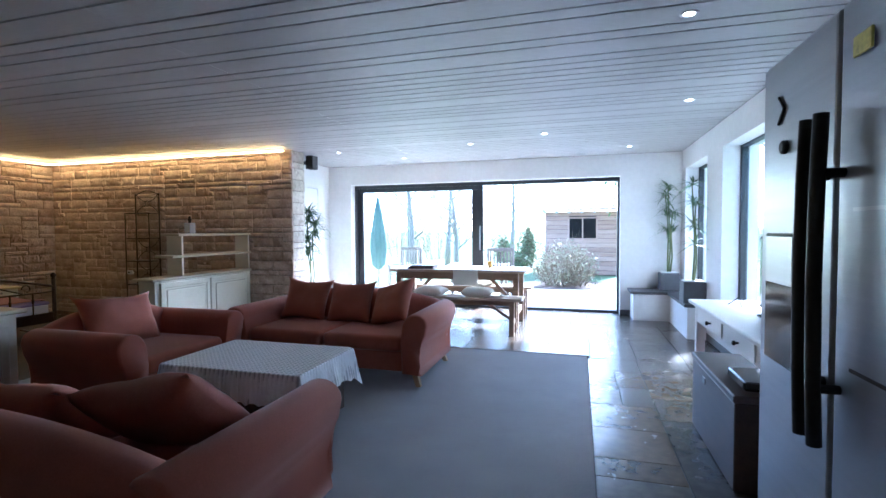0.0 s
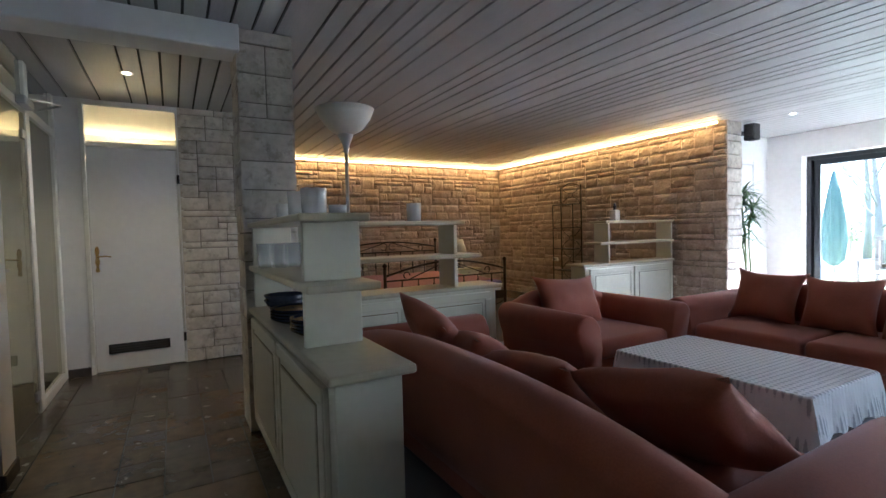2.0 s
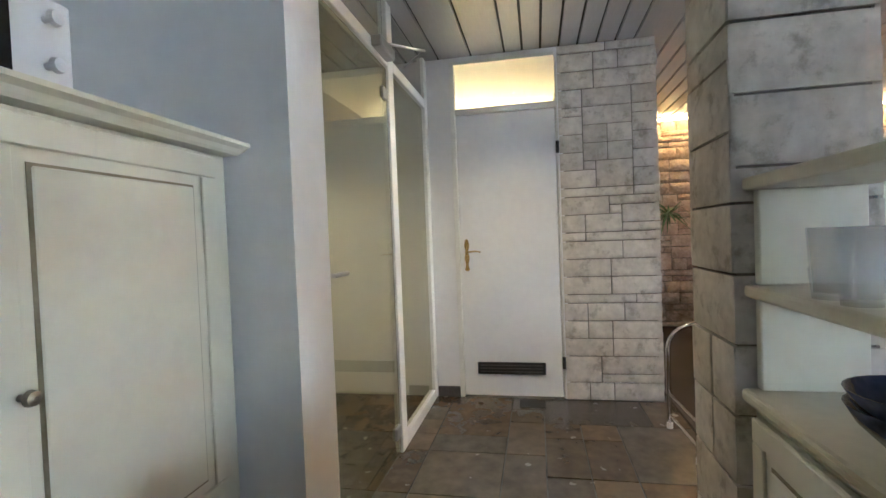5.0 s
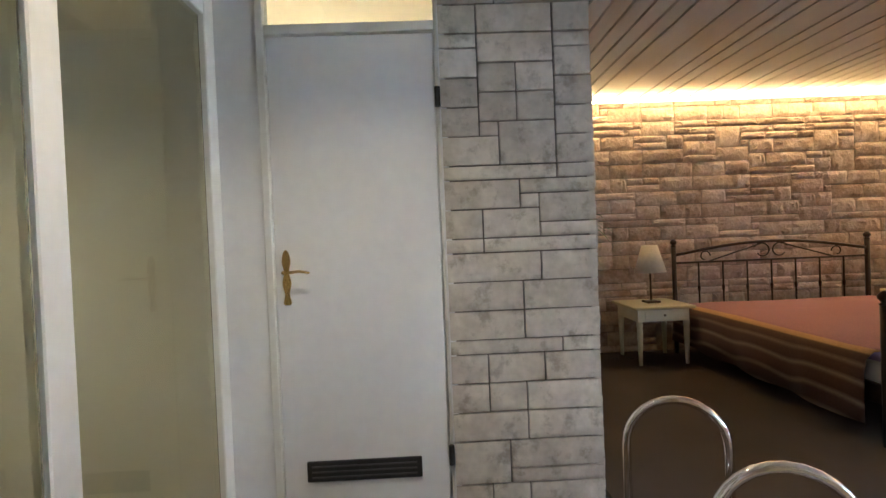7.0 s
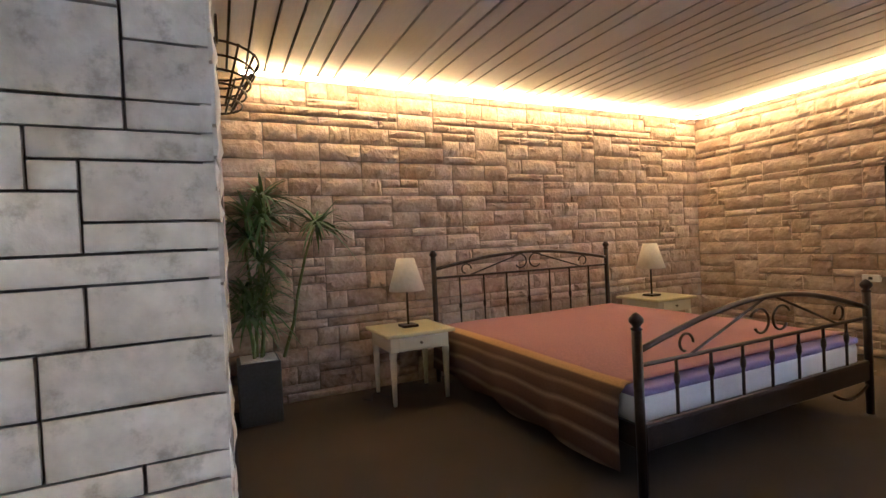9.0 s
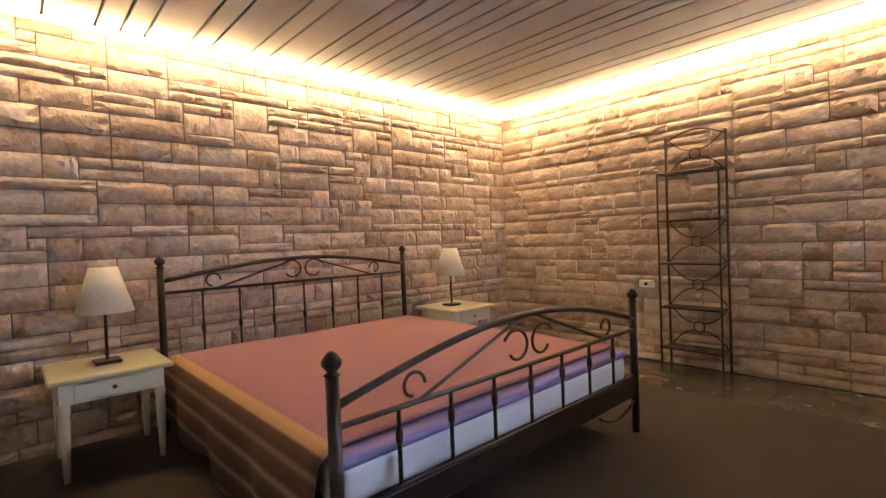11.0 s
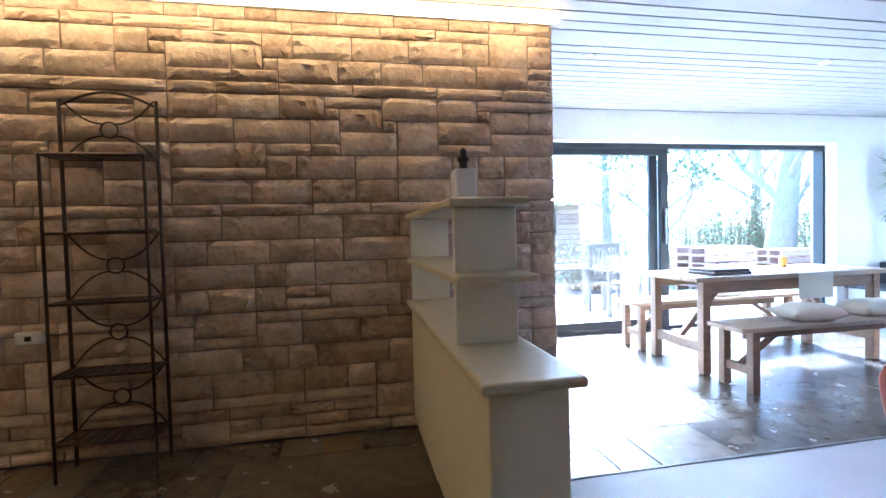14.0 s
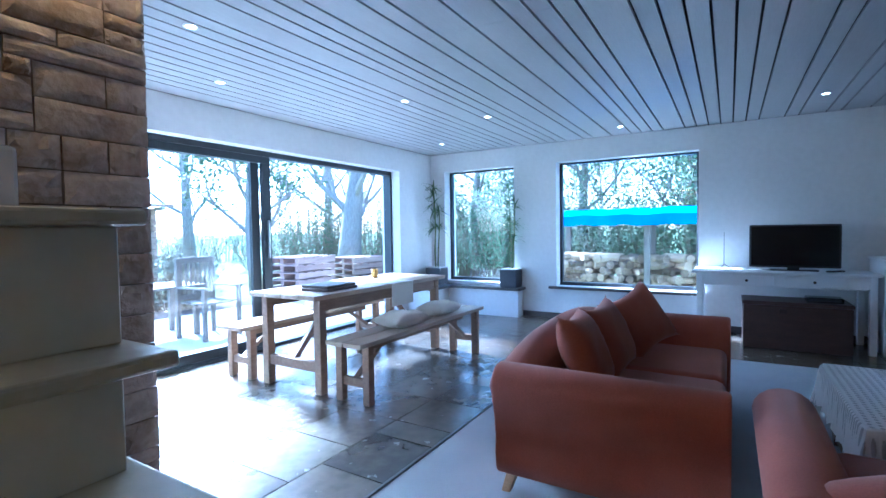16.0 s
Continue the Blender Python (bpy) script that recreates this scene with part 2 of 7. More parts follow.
def lathe(profile, n=24, at=(0, 0, 0), bm=None):
    """A turned solid from (radius, height) pairs."""
    bm = bm or bmesh.new()
    rings = []
    for r, z in profile:
        rings.append([bm.verts.new((at[0] + r * math.cos(2 * math.pi * i / n), at[1] + r * math.sin(2 * math.pi * i / n), at[2] + z)) for i in range(n)])
    for a, b in zip(rings, rings[1:]):
        for i in range(n):
            bm.faces.new((a[i], a[(i + 1) % n], b[(i + 1) % n], b[i]))
    for ring in (rings[0], rings[-1]):
        bm.faces.new(ring)
    return bm


def tube(points, radius, n=8, bm=None, ends=None):
    """A round bar along points; radius may be a list."""
    bm = bm or bmesh.new()
    pts = [Vector(p) for p in points]
    rings, side = [], None
    for i, p in enumerate(pts):
        d = (pts[min(i + 1, len(pts) - 1)] - pts[max(i - 1, 0)]).normalized()
        if side is None:
            side = d.orthogonal().normalized()
        side = (side - d * side.dot(d)).normalized()
        up = d.cross(side)
        r = radius[i] if isinstance(radius, (list, tuple)) else radius
        rings.append([bm.verts.new(p + (side * math.cos(2 * math.pi * k / n) + up * math.sin(2 * math.pi * k / n)) * r) for k in range(n)])
    for a, b in zip(rings, rings[1:]):
        for k in range(n):
            bm.faces.new((a[k], a[(k + 1) % n], b[(k + 1) % n], b[k]))
    bm.faces.new(rings[0])
    bm.faces.new(rings[-1])
    return bm


def arc(fn, n=16):
    return [fn(i / n) for i in range(n + 1)]


def extrude_profile(profile, axis, a, b, bevel=0.0):
    """A prism: profile is a list of pairs in the two other axes, from a to b along axis."""
    bm = bmesh.new()
    def at(p, v):
        return (v, p[0], p[1]) if axis == "x" else (p[0], v, p[1]) if axis == "y" else (p[0], p[1], v)
    lo = [bm.verts.new(at(p, a)) for p in profile]
    hi = [bm.verts.new(at(p, b)) for p in profile]
    k = len(profile)
    caps = [bm.faces.new(lo), bm.faces.new(hi)]
    for i in range(k):
        bm.faces.new((lo[i], lo[(i + 1) % k], hi[(i + 1) % k], hi[i]))
    if bevel:
        rim = [e for f in caps for e in f.edges]
        bmesh.ops.bevel(bm, geom=rim, offset=bevel, segments=2, affect="EDGES", profile=0.5)
    return bm


def pillow_mesh(w, h, t, n=12, seed=0):
    """A stuffed cushion standing in the xz plane, with pulled-out corners."""
    bm = bmesh.new()
    grid = {}
    for s in (1, -1):
        for i in range(n + 1):
            for j in range(n + 1):
                u, v = 2 * i / n - 1, 2 * j / n - 1
                edge = max(0.0, (1 - abs(u) ** 2.6)) * max(0.0, (1 - abs(v) ** 2.6))
                pinch = 1 - 0.20 * (1 - u * u) * abs(v) ** 3 - 0.0
                pinch2 = 1 - 0.20 * (1 - v * v) * abs(u) ** 3
                if s < 0 and (i in (0, n) or j in (0, n)):
                    grid[s, i, j] = grid[1, i, j]
                    continue
                bulge = t / 2 * edge ** 0.5
                wob = noise.noise(Vector((u * 1.7 + seed, v * 1.7, s * 3.0))) * 0.018 + noise.noise(Vector((u * 5 + seed, v * 4, s))) * 0.008
                grid[s, i, j] = bm.verts.new((u * w / 2 * pinch2, s * bulge + wob * edge, v * h / 2 * pinch))
    for s in (1, -1):
        for i in range(n):
            for j in range(n):
                q = [grid[s, i, j], grid[s, i + 1, j], grid[s, i + 1, j + 1], grid[s, i, j + 1]]
                bm.faces.new(q)
    return bm


def structure(name, bm, material, label, category):
    return tagged(link(name, bm, material), label, category, kind="structure")


# ---- large structure ----
H = 2.39
NORTH, EAST, SOUTH = 8.93, 1.615, -0.06
BED_X, STONE_Y, STONE_END = -8.0, 7.08, -3.58


def wall_with_holes(name, axis, at0, at1, a, b, holes, label, material=PLASTER, top=H):
    """A thick wall along an axis from a to b, with rectangular openings (u0, u1, z0, z1)."""
    bm = bmesh.new()
    cuts = sorted({a, b, *[h[0] for h in holes], *[h[1] for h in holes]})
    for u0, u1 in zip(cuts, cuts[1:]):
        spans, z = [], 0.0
        for h in sorted((h for h in holes if h[0] <= u0 and h[1] >= u1), key=lambda q: q[2]):
            spans.append((z, h[2]))
            z = h[3]
        spans.append((z, top))
        for z0, z1 in spans:
            if z1 - z0 > 0.001:
                if axis == "x":
                    box(u0, u1, at0, at1, z0, z1, bm=bm)
                else:
                    box(at0, at1, u0, u1, z0, z1, bm=bm)
    bmesh.ops.remove_doubles(bm, verts=bm.verts[:], dist=0.0004)
    return structure(name, bm, material, label, "wall")


DOOR = (-3.62, 0.785, 0.0, 2.07)
W1, W2 = (7.53, 8.68, 0.45, 2.12), (5.215, 6.92, 0.44, 2.12)
wall_with_holes("wall_north", "x", NORTH, NORTH + 0.32, -4.35, EAST + 0.34, [DOOR], "white plastered wall round the wide garden door")
wall_with_holes("wall_east", "y", EAST, EAST + 0.34, SOUTH - 0.2, NORTH, [W1, W2], "white plastered wall with two square windows")
wall_with_holes("wall_south", "x", SOUTH - 0.2, SOUTH, -3.62, EAST, [], "white kitchen wall with framed pictures")
wall_with_holes("wall_living_west", "y", -4.35, -4.05, STONE_Y + 0.12, NORTH, [], "white wall beside the garden door")
wall_with_holes("wall_kitchen_end", "y", -3.58, -3.36, SOUTH, 0.715, [], "rough white plaster wall ending the kitchen", ROUGHCAST)
structure("lintel", box(-3.58, -3.36, 0.715, 1.835, 2.24, H, 0.006), ROUGHCAST, "white plastered beam over the hall passage", "beam")
structure("wall_bath", box(BED_X, -5.50, 1.56, 2.135, 0, H), MORTAR, "stone-clad wall between hall and bedroom", "wall")
bath_wall = bpy.data.objects["wall_bath"]
wall_west = structure("wall_west", box(BED_X - 0.3, BED_X - 0.03, 1.2, STONE_Y + 0.36, 0, H), MORTAR, "rough natural stone wall behind the bed", "wall")
wall_stone = structure("wall_stone", box(BED_X - 0.03, STONE_END - 0.03, STONE_Y + 0.03, STONE_Y + 0.33, 0, H), MORTAR, "rough natural stone wall with a free end", "wall")
pillar = structure("pillar", box(-3.70, -3.42, 1.835, 2.125, 0, H), MORTAR, "square pillar clad with pale stone", "pillar")
# hall end: wall round the white door with its transom
wall_with_holes("wall_hall_end", "y", -5.62, -5.48, 0.50, 1.56, [(0.80, 1.53, 0.0, 2.36)], "white wall round the hall door", WHITE)
# closing walls of the vestibule and the bathroom
wall_with_holes("wall_vestibule_south", "x", -1.5, -1.3, -5.62, -3.58, [], "plain wall of the vestibule")
wall_with_holes("wall_vestibule_west", "y", -5.62, -5.48, -1.3, 0.50, [], "plain wall of the vestibule")
wall_with_holes("wall_vestibule_east", "y", -3.58, -3.38, -1.3, SOUTH - 0.2, [], "plain wall of the vestibule")
wall_with_holes("wall_bath_west", "y", -7.3, -7.15, -0.2, 1.56, [], "plain wall of the bathroom")
wall_with_holes("wall_bath_south", "x", -0.35, -0.2, -7.15, -5.62, [], "plain wall of the bathroom")

structure("floor_base", box(BED_X - 0.3, EAST + 0.34, -1.5, NORTH + 0.32, -0.30, -0.012), GROUT, "dark grout bed under the slate floor", "floor")
CARPET_X1, CARPET_Y0, CARPET_Y1, CARPET_BED_Y1 = 0.275, 2.20, 6.28, 6.42


CARPET_SEAM = -4.38


def carpet(xa, xb, y_end):
    bm = bmesh.new()
    nx, ny = 60, 30
    xs = [xa + (xb - xa) * i / nx for i in range(nx + 1)]
    ys = [CARPET_Y0 + (y_end - CARPET_Y0) * j / ny for j in range(ny + 1)]
    g = [[bm.verts.new((x, y, 0.012 + 0.0025 * noise.noise(Vector((x * 1.3, y * 1.3, 0))))) for y in ys] for x in xs]
    for i in range(nx):
        for j in range(ny):
            bm.faces.new((g[i][j], g[i + 1][j], g[i + 1][j + 1], g[i][j + 1]))
    rim = [e for e in bm.edges if e.is_boundary]
    low = bmesh.ops.extrude_edge_only(bm, edges=rim)["geom"]
    for v in low:
        if isinstance(v, bmesh.types.BMVert):
            v.co.z = -0.01
    return bm


BROWN_CARPET = surface("brown_carpet", (0.038, 0.028, 0.022), (0.072, 0.054, 0.043), 2.5, 0.95, 260, 0.7, depth=0.004, patch=0.35)
tagged(link("carpet", carpet(CARPET_SEAM + 0.002, CARPET_X1, CARPET_Y1), CARPET), "grey short-pile carpet laid over the slate floor", "carpet", kind="structure")
structure("carpet_trim", box(CARPET_SEAM + 0.14, CARPET_X1 + 0.022, CARPET_Y1 + 0.0005, CARPET_Y1 + 0.022, -0.002, 0.0175, 0.003), BASEBOARD, "slim dark metal strip along the carpet edge", "carpet trim")
tagged(link("carpet_bedroom", carpet(BED_X, CARPET_SEAM - 0.002, CARPET_BED_Y1), BROWN_CARPET), "dark brown short-pile carpet of the sleeping area", "carpet", kind="structure")


def ceiling():
    """White painted boards of two widths along x, with dark gaps, in one mesh."""
    bm = bmesh.new()
    rng = random.Random(4)
    y = -1.3
    while y < NORTH:
        w = rng.choice((0.105, 0.105, 0.215))
        y1 = min(y + w, NORTH - 0.001)
        for x0, x1 in ((BED_X - 0.02, -5.49), (-5.49, -2.2), (-2.2, EAST - 0.002)):
            if y1 < 2.135 and x0 < -5.5:
                continue
            box(x0 + 0.001, x1 - 0.001, y, y1, H, H + 0.02, bm=bm)
        y += w + 0.016
    return bm


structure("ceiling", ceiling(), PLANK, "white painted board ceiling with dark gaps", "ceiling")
structure("ceiling_backing", box(BED_X - 0.3, EAST + 0.34, -1.5, NORTH + 0.32, H + 0.035, H + 0.25), GROOVE, "dark void over the ceiling boards", "ceiling")
structure("ceiling_bath", box(-7.3, -5.62, -0.35, 1.56, H - 0.01, H + 0.03), PLASTER, "white bathroom ceiling", "ceiling")


def baseboard(a, b, material=BASEBOARD):
    x0, y0 = a
    x1, y1 = b
    return structure("baseboard", box(min(x0, x1), max(x0, x1), min(y0, y1), max(y0, y1), 0.0, 0.075, 0.004), material, "dark stone baseboard strip", "baseboard")


baseboard((0.785, NORTH - 0.014), (EAST, NORTH))
baseboard((-4.05, NORTH - 0.014), (-3.62, NORTH))
baseboard((EAST - 0.014, 3.0), (EAST, NORTH - 0.014))
baseboard((-3.36, 0.50), (-3.346, 0.715))
baseboard((-3.58, 0.715), (-3.346, 0.729))
baseboard((-5.48, 0.64), (-5.466, 0.80))

# ---- things: living room ----
def sofa(m, width, depth, label, group, seats):
    """An upholstered sofa with flared scroll arms, a low curved back and splayed wooden feet. Origin: floor, centre; faces -y."""
    root = thing("sofa" if seats > 1 else "armchair", label, "sofa" if seats > 1 else "armchair", m @ Matrix.Diagonal((1, 1, 0.925, 1)), group)
    w, d = width / 2, depth / 2
    arm = 0.20
    inner = w - arm
    part("base", box(-inner - 0.02, inner + 0.02, -d + 0.06, d - 0.08, 0.12, 0.30, 0.02, seg=2), SOFA, root)
    for i in range(seats):
        x0 = -inner + 2 * inner * i / seats
        part("seat_cushion", box(x0 + 0.006, x0 + 2 * inner / seats - 0.006, -d + 0.02, d - 0.22, 0.295, 0.44, 0.05, seg=4), SOFA, root, smooth=True)
    # back: a padded panel whose top rises towards the middle
    bm = bmesh.new()
    n, k = 20, 10
    rings = []
    for i in range(n + 1):
        u = 2 * i / n - 1
        top = 0.61 + 0.13 * (1 - abs(u) ** 2.6)
        ring = []
        for j in range(k):
            a = math.pi * j / (k - 1)
            ring.append(bm.verts.new((u * (w - 0.05), d - 0.13 - 0.10 * math.cos(a) + 0.02, top - 0.09 + 0.09 * math.sin(a))))
        ring.append(bm.verts.new((u * (w - 0.06), d - 0.06, 0.30)))
        ring.append(bm.verts.new((u * (w - 0.08), d - 0.10, 0.13)))
        ring.append(bm.verts.new((u * (w - 0.08), d - 0.22, 0.13)))
        rings.append(ring)
    for a, b in zip(rings, rings[1:]):
        for j in range(len(a)):
            bm.faces.new((a[j], a[(j + 1) % len(a)], b[(j + 1) % len(b)], b[j]))
    bm.faces.new(rings[0])
    bm.faces.new(rings[-1])
    part("backrest", bm, SOFA, root, smooth=True)
    # arms: an S-curved side that rolls outwards at the top
    for s in (-1, 1):
        prof = [(inner, 0.12), (inner - 0.005, 0.40), (inner + 0.01, 0.52)]
        cx, cz, r = inner + 0.115, 0.545, 0.095
        prof += [(cx - r * math.cos(a) * 1.05, cz + r * math.sin(a)) for a in [math.pi * q / 9 for q in range(10)]]
        prof += [(inner + 0.20, 0.46), (inner + 0.165, 0.38), (inner + 0.135, 0.28), (inner + 0.14, 0.18), (inner + 0.165, 0.11)]
        prof = [(s * x, z) for x, z in prof]
        bm = extrude_profile(prof, "y", -d, d - 0.04, 0.018)
        part("arm", bm, SOFA, root, smooth=True)
    for sx in (-1, 1):
        for sy in (-1, 1):
            x, y = sx * (w - 0.13), sy * (d - 0.11)
            bm = bmesh.new()
            for z, r, o in ((0.14, 0.026, 0.0), (0.0, 0.019, 0.05)):
                for q in ((-1, -1), (1, -1), (1, 1), (-1, 1)):
                    bm.verts.new((x + sx * o + q[0] * r, y + sy * o * 0.6 + q[1] * r, z))
            v = bm.verts[:]
            bm.verts.ensure_lookup_table()
            for q in range(4):
                bm.faces.new((v[q], v[(q + 1) % 4], v[4 + (q + 1) % 4], v[4 + q]))
            bm.faces.new(v[:4])
            bm.faces.new(v[4:])
            part("foot", bm, OAK, root, "tapered pale wooden foot")
    return root


def cushion(m, w, h, t, seed, label, material=CUSHION, group="loose cushions on the sofas"):
    ob = link("cushion", pillow_mesh(w, h, t, 14, seed), material, smooth=True)
    ob.matrix_world = m
    return tagged(ob, label, "cushion", group)


CARPET_TOP = 0.0145
sofa(pose(-2.01, 2.80, CARPET_TOP, 0, 0, 180), 2.36, 0.96, "long terracotta velour sofa standing with its back to the kitchen", "terracotta sofas", 3)
sofa(pose(-1.89, 5.37, CARPET_TOP), 1.86, 0.96, "two-seat terracotta velour sofa with its back to the dining table", "terracotta sofas", 2)
sofa(pose(-3.02, 4.24, CARPET_TOP, 0, 0, 90), 1.14, 0.90, "terracotta velour armchair facing the coffee table", "terracotta sofas", 1)
# loose cushions on the seats
for x, y, z, tilt, turn, roll, seed in ((-2.38, 5.50, 0.60, -24, 4, 3, 1), (-1.90, 5.49, 0.585, -24, -3, -2, 2), (-1.44, 5.40, 0.61, -30, -24, -16, 3)):
    cushion(pose(x, y, z, tilt, roll, turn), 0.50, 0.44, 0.18, seed, "square terracotta cushion leaning on the two-seat sofa")
cushion(pose(-3.20, 4.20, 0.595, -24, 3, 88), 0.64, 0.43, 0.19, 5, "square terracotta cushion leaning in the armchair")
for x, y, z, tilt, turn, roll, seed in ((-2.72, 2.74, 0.575, -34, 176, -10, 6), (-2.36, 2.80, 0.52, -50, 170, 8, 7), (-1.94, 2.80, 0.51, -52, 184, 6, 8), (-1.36, 2.86, 0.56, -46, 178, 12, 9)):
    cushion(pose(x, y, z, tilt, roll, turn), 0.64, 0.46, 0.19, seed, "terracotta cushion slumped on the long sofa")


def coffee_table(x0, x1, y0, y1, top):
    root = thing("coffee_table", "low coffee table hidden under a lace cloth", "coffee table", pose((x0 + x1) / 2, (y0 + y1) / 2, CARPET_TOP))
    w, d = (x1 - x0) / 2, (y1 - y0) / 2
    part("tabletop", box(-w + 0.02, w - 0.02, -d + 0.02, d - 0.02, top - 0.05, top - 0.01, 0.004), DARK_WOOD, root)
    part("side_panel", box(-w + 0.05, w - 0.05, -d + 0.05, d - 0.05, 0.04, top - 0.05, 0.006), DARK_WOOD, root)
    for sx in (-1, 1):
        for sy in (-1, 1):
            part("leg", box(sx * (w - 0.08) - 0.03, sx * (w - 0.08) + 0.03, sy * (d - 0.08) - 0.03, sy * (d - 0.08) + 0.03, 0, 0.06, 0.004), DARK_WOOD, root)
    # cloth with a hanging scalloped border
    bm = bmesh.new()
    n = 96
    loop = []
    for i in range(n):
        a = 2 * math.pi * i / n
        c, s = math.cos(a), math.sin(a)
        k = 1 / max(abs(c) / w, abs(s) / d)
        loop.append((c * k, s * k))
    rows = []
    z0 = top + CARPET_TOP
    for r, (grow, drop) in enumerate(((0.0, 0.0), (0.008, 0.006), (0.014, 0.05), (0.02, 0.12), (0.03, 0.20))):
        row = []
        for i, (x, y) in enumerate(loop):
            corner = (abs(x) / w) ** 6 * (abs(y) / d) ** 6
            wave = 0.012 * math.sin(i * 1.3) * drop / 0.2
            scallop = 0.018 * abs(math.sin(i * math.pi / 3)) if r == 4 else 0
            g = 1 + (grow + wave + corner * 0.05 * drop / 0.2) / 0.5
            row.append(bm.verts.new((x * g, y * g, z0 - drop * (1 + 0.45 * corner) + scallop)))
        rows.append(row)
    bm.faces.new(rows[0])
    for a, b in zip(rows, rows[1:]):
        for i in range(n):
            bm.faces.new((a[i], a[(i + 1) % n], b[(i + 1) % n], b[i]))
    cloth = link("tablecloth", bm, LACE_OPEN)
    cloth.matrix_world = pose((x0 + x1) / 2, (y0 + y1) / 2, 0)
    sol = cloth.modifiers.new("thickness", "SOLIDIFY")
    sol.thickness = 0.003
    tagged(cloth, "white crocheted lace tablecloth hanging over the coffee table", "tablecloth")


def lace_material():
    """White crochet: a regular lattice of small round holes."""
    m, n, l, p = nodes("white_crochet_lace")
    geo = n.new("ShaderNodeNewGeometry")
    sep = n.new("ShaderNodeSeparateXYZ")
    l.new(geo.outputs["Position"], sep.inputs[0])
    waves = []
    for o in (0, 1):
        a = n.new("ShaderNodeMath")
        a.operation = "MULTIPLY"
        l.new(sep.outputs[o], a.inputs[0])
        a.inputs[1].default_value = 2 * math.pi / 0.064
        b = n.new("ShaderNodeMath")
        b.operation = "SINE"
        l.new(a.outputs[0], b.inputs[0])
        waves.append(b)
    mul = n.new("ShaderNodeMath")
    mul.operation = "MULTIPLY"
    l.new(waves[0].outputs[0], mul.inputs[0])
    l.new(waves[1].outputs[0], mul.inputs[1])
    hole = n.new("ShaderNodeMath")
    hole.operation = "ABSOLUTE"
    l.new(mul.outputs[0], hole.inputs[0])
    no = n.new("ShaderNodeTexNoise")
    no.inputs["Scale"].default_value = 120
    l.new(geo.outputs["Position"], no.inputs["Vector"])
    add = n.new("ShaderNodeMath")
    add.operation = "MULTIPLY_ADD"
    l.new(no.outputs[0], add.inputs[0])
    add.inputs[1].default_value = 0.5
    l.new(hole.outputs[0], add.inputs[2])
    ramp = n.new("ShaderNodeValToRGB")
    ramp.color_ramp.elements[0].position, ramp.color_ramp.elements[1].position = 0.88, 1.12
    ramp.color_ramp.elements[0].color, ramp.color_ramp.elements[1].color = (0.80, 0.82, 0.85, 1), (0.46, 0.49, 0.54, 1)
    l.new(add.outputs[0], ramp.inputs[0])
    l.new(ramp.outputs[0], p.inputs["Base Color"])
    p.inputs["Roughness"].default_value = 0.9
    bmp = n.new("ShaderNodeBump")
    bmp.inputs["Distance"].default_value = 0.003
    l.new(add.outputs[0], bmp.inputs["Height"])
    l.new(bmp.outputs[0], p.inputs["Normal"])
    return m


LACE_OPEN = lace_material()
coffee_table(-2.36, -1.36, 3.76, 4.46, 0.42)


# ---- garden door and windows ----
def garden_door():
    root = thing("door_garden", "wide anthracite sliding glass door, pushed half open", "sliding door", pose(0, 0, 0), kind="structure")
    x0, x1, z1 = DOOR[0], DOOR[1], DOOR[3]
    y0, y1 = NORTH + 0.14, NORTH + 0.27
    t = 0.055
    part("frame_top", box(x0, x1, y0, y1, z1 - t, z1, 0.004), BLACK_ALU, root)
    part("threshold", box(x0, x1, y0, y1, 0.0, 0.035, 0.004), BLACK_ALU, root)
    part("frame_side", box(x0, x0 + t, y0, y1, 0.035, z1 - t, 0.004), BLACK_ALU, root)
    part("frame_side", box(x1 - 0.03, x1, y0, y1, 0.035, z1 - t, 0.004), BLACK_ALU, root)
    xm = -1.42
    for k, (a, b, ya) in enumerate(((x0 + t, xm, y0 + 0.07), (x0 + t + 0.03, xm + 0.10, y0 + 0.012))):
        leaf = part("leaf", box(a, b, ya, ya + 0.045, 0.035, 0.125, 0.003), BLACK_ALU, root)
        part("leaf_top", box(a, b, ya, ya + 0.045, z1 - t - 0.07, z1 - t, 0.003), BLACK_ALU, leaf)
        part("leaf_stile", box(a, a + 0.07, ya, ya + 0.045, 0.125, z1 - t - 0.07, 0.003), BLACK_ALU, leaf)
        part("leaf_stile", box(b - 0.10, b, ya, ya + 0.045, 0.125, z1 - t - 0.07, 0.003), BLACK_ALU, leaf)
        if k == 1:
            part("pull_handle", box(b - 0.06, b - 0.035, ya - 0.03, ya - 0.002, 0.95, 1.35, 0.006), STEEL, leaf, "slim metal pull handle")
        if k == 0:
            pane = part("pane", box(a + 0.07, b - 0.10, ya + 0.018, ya + 0.026, 0.125, z1 - t - 0.07), PANE, leaf, "clear glass pane")
            pane.visible_shadow = False
    return root


garden_door()


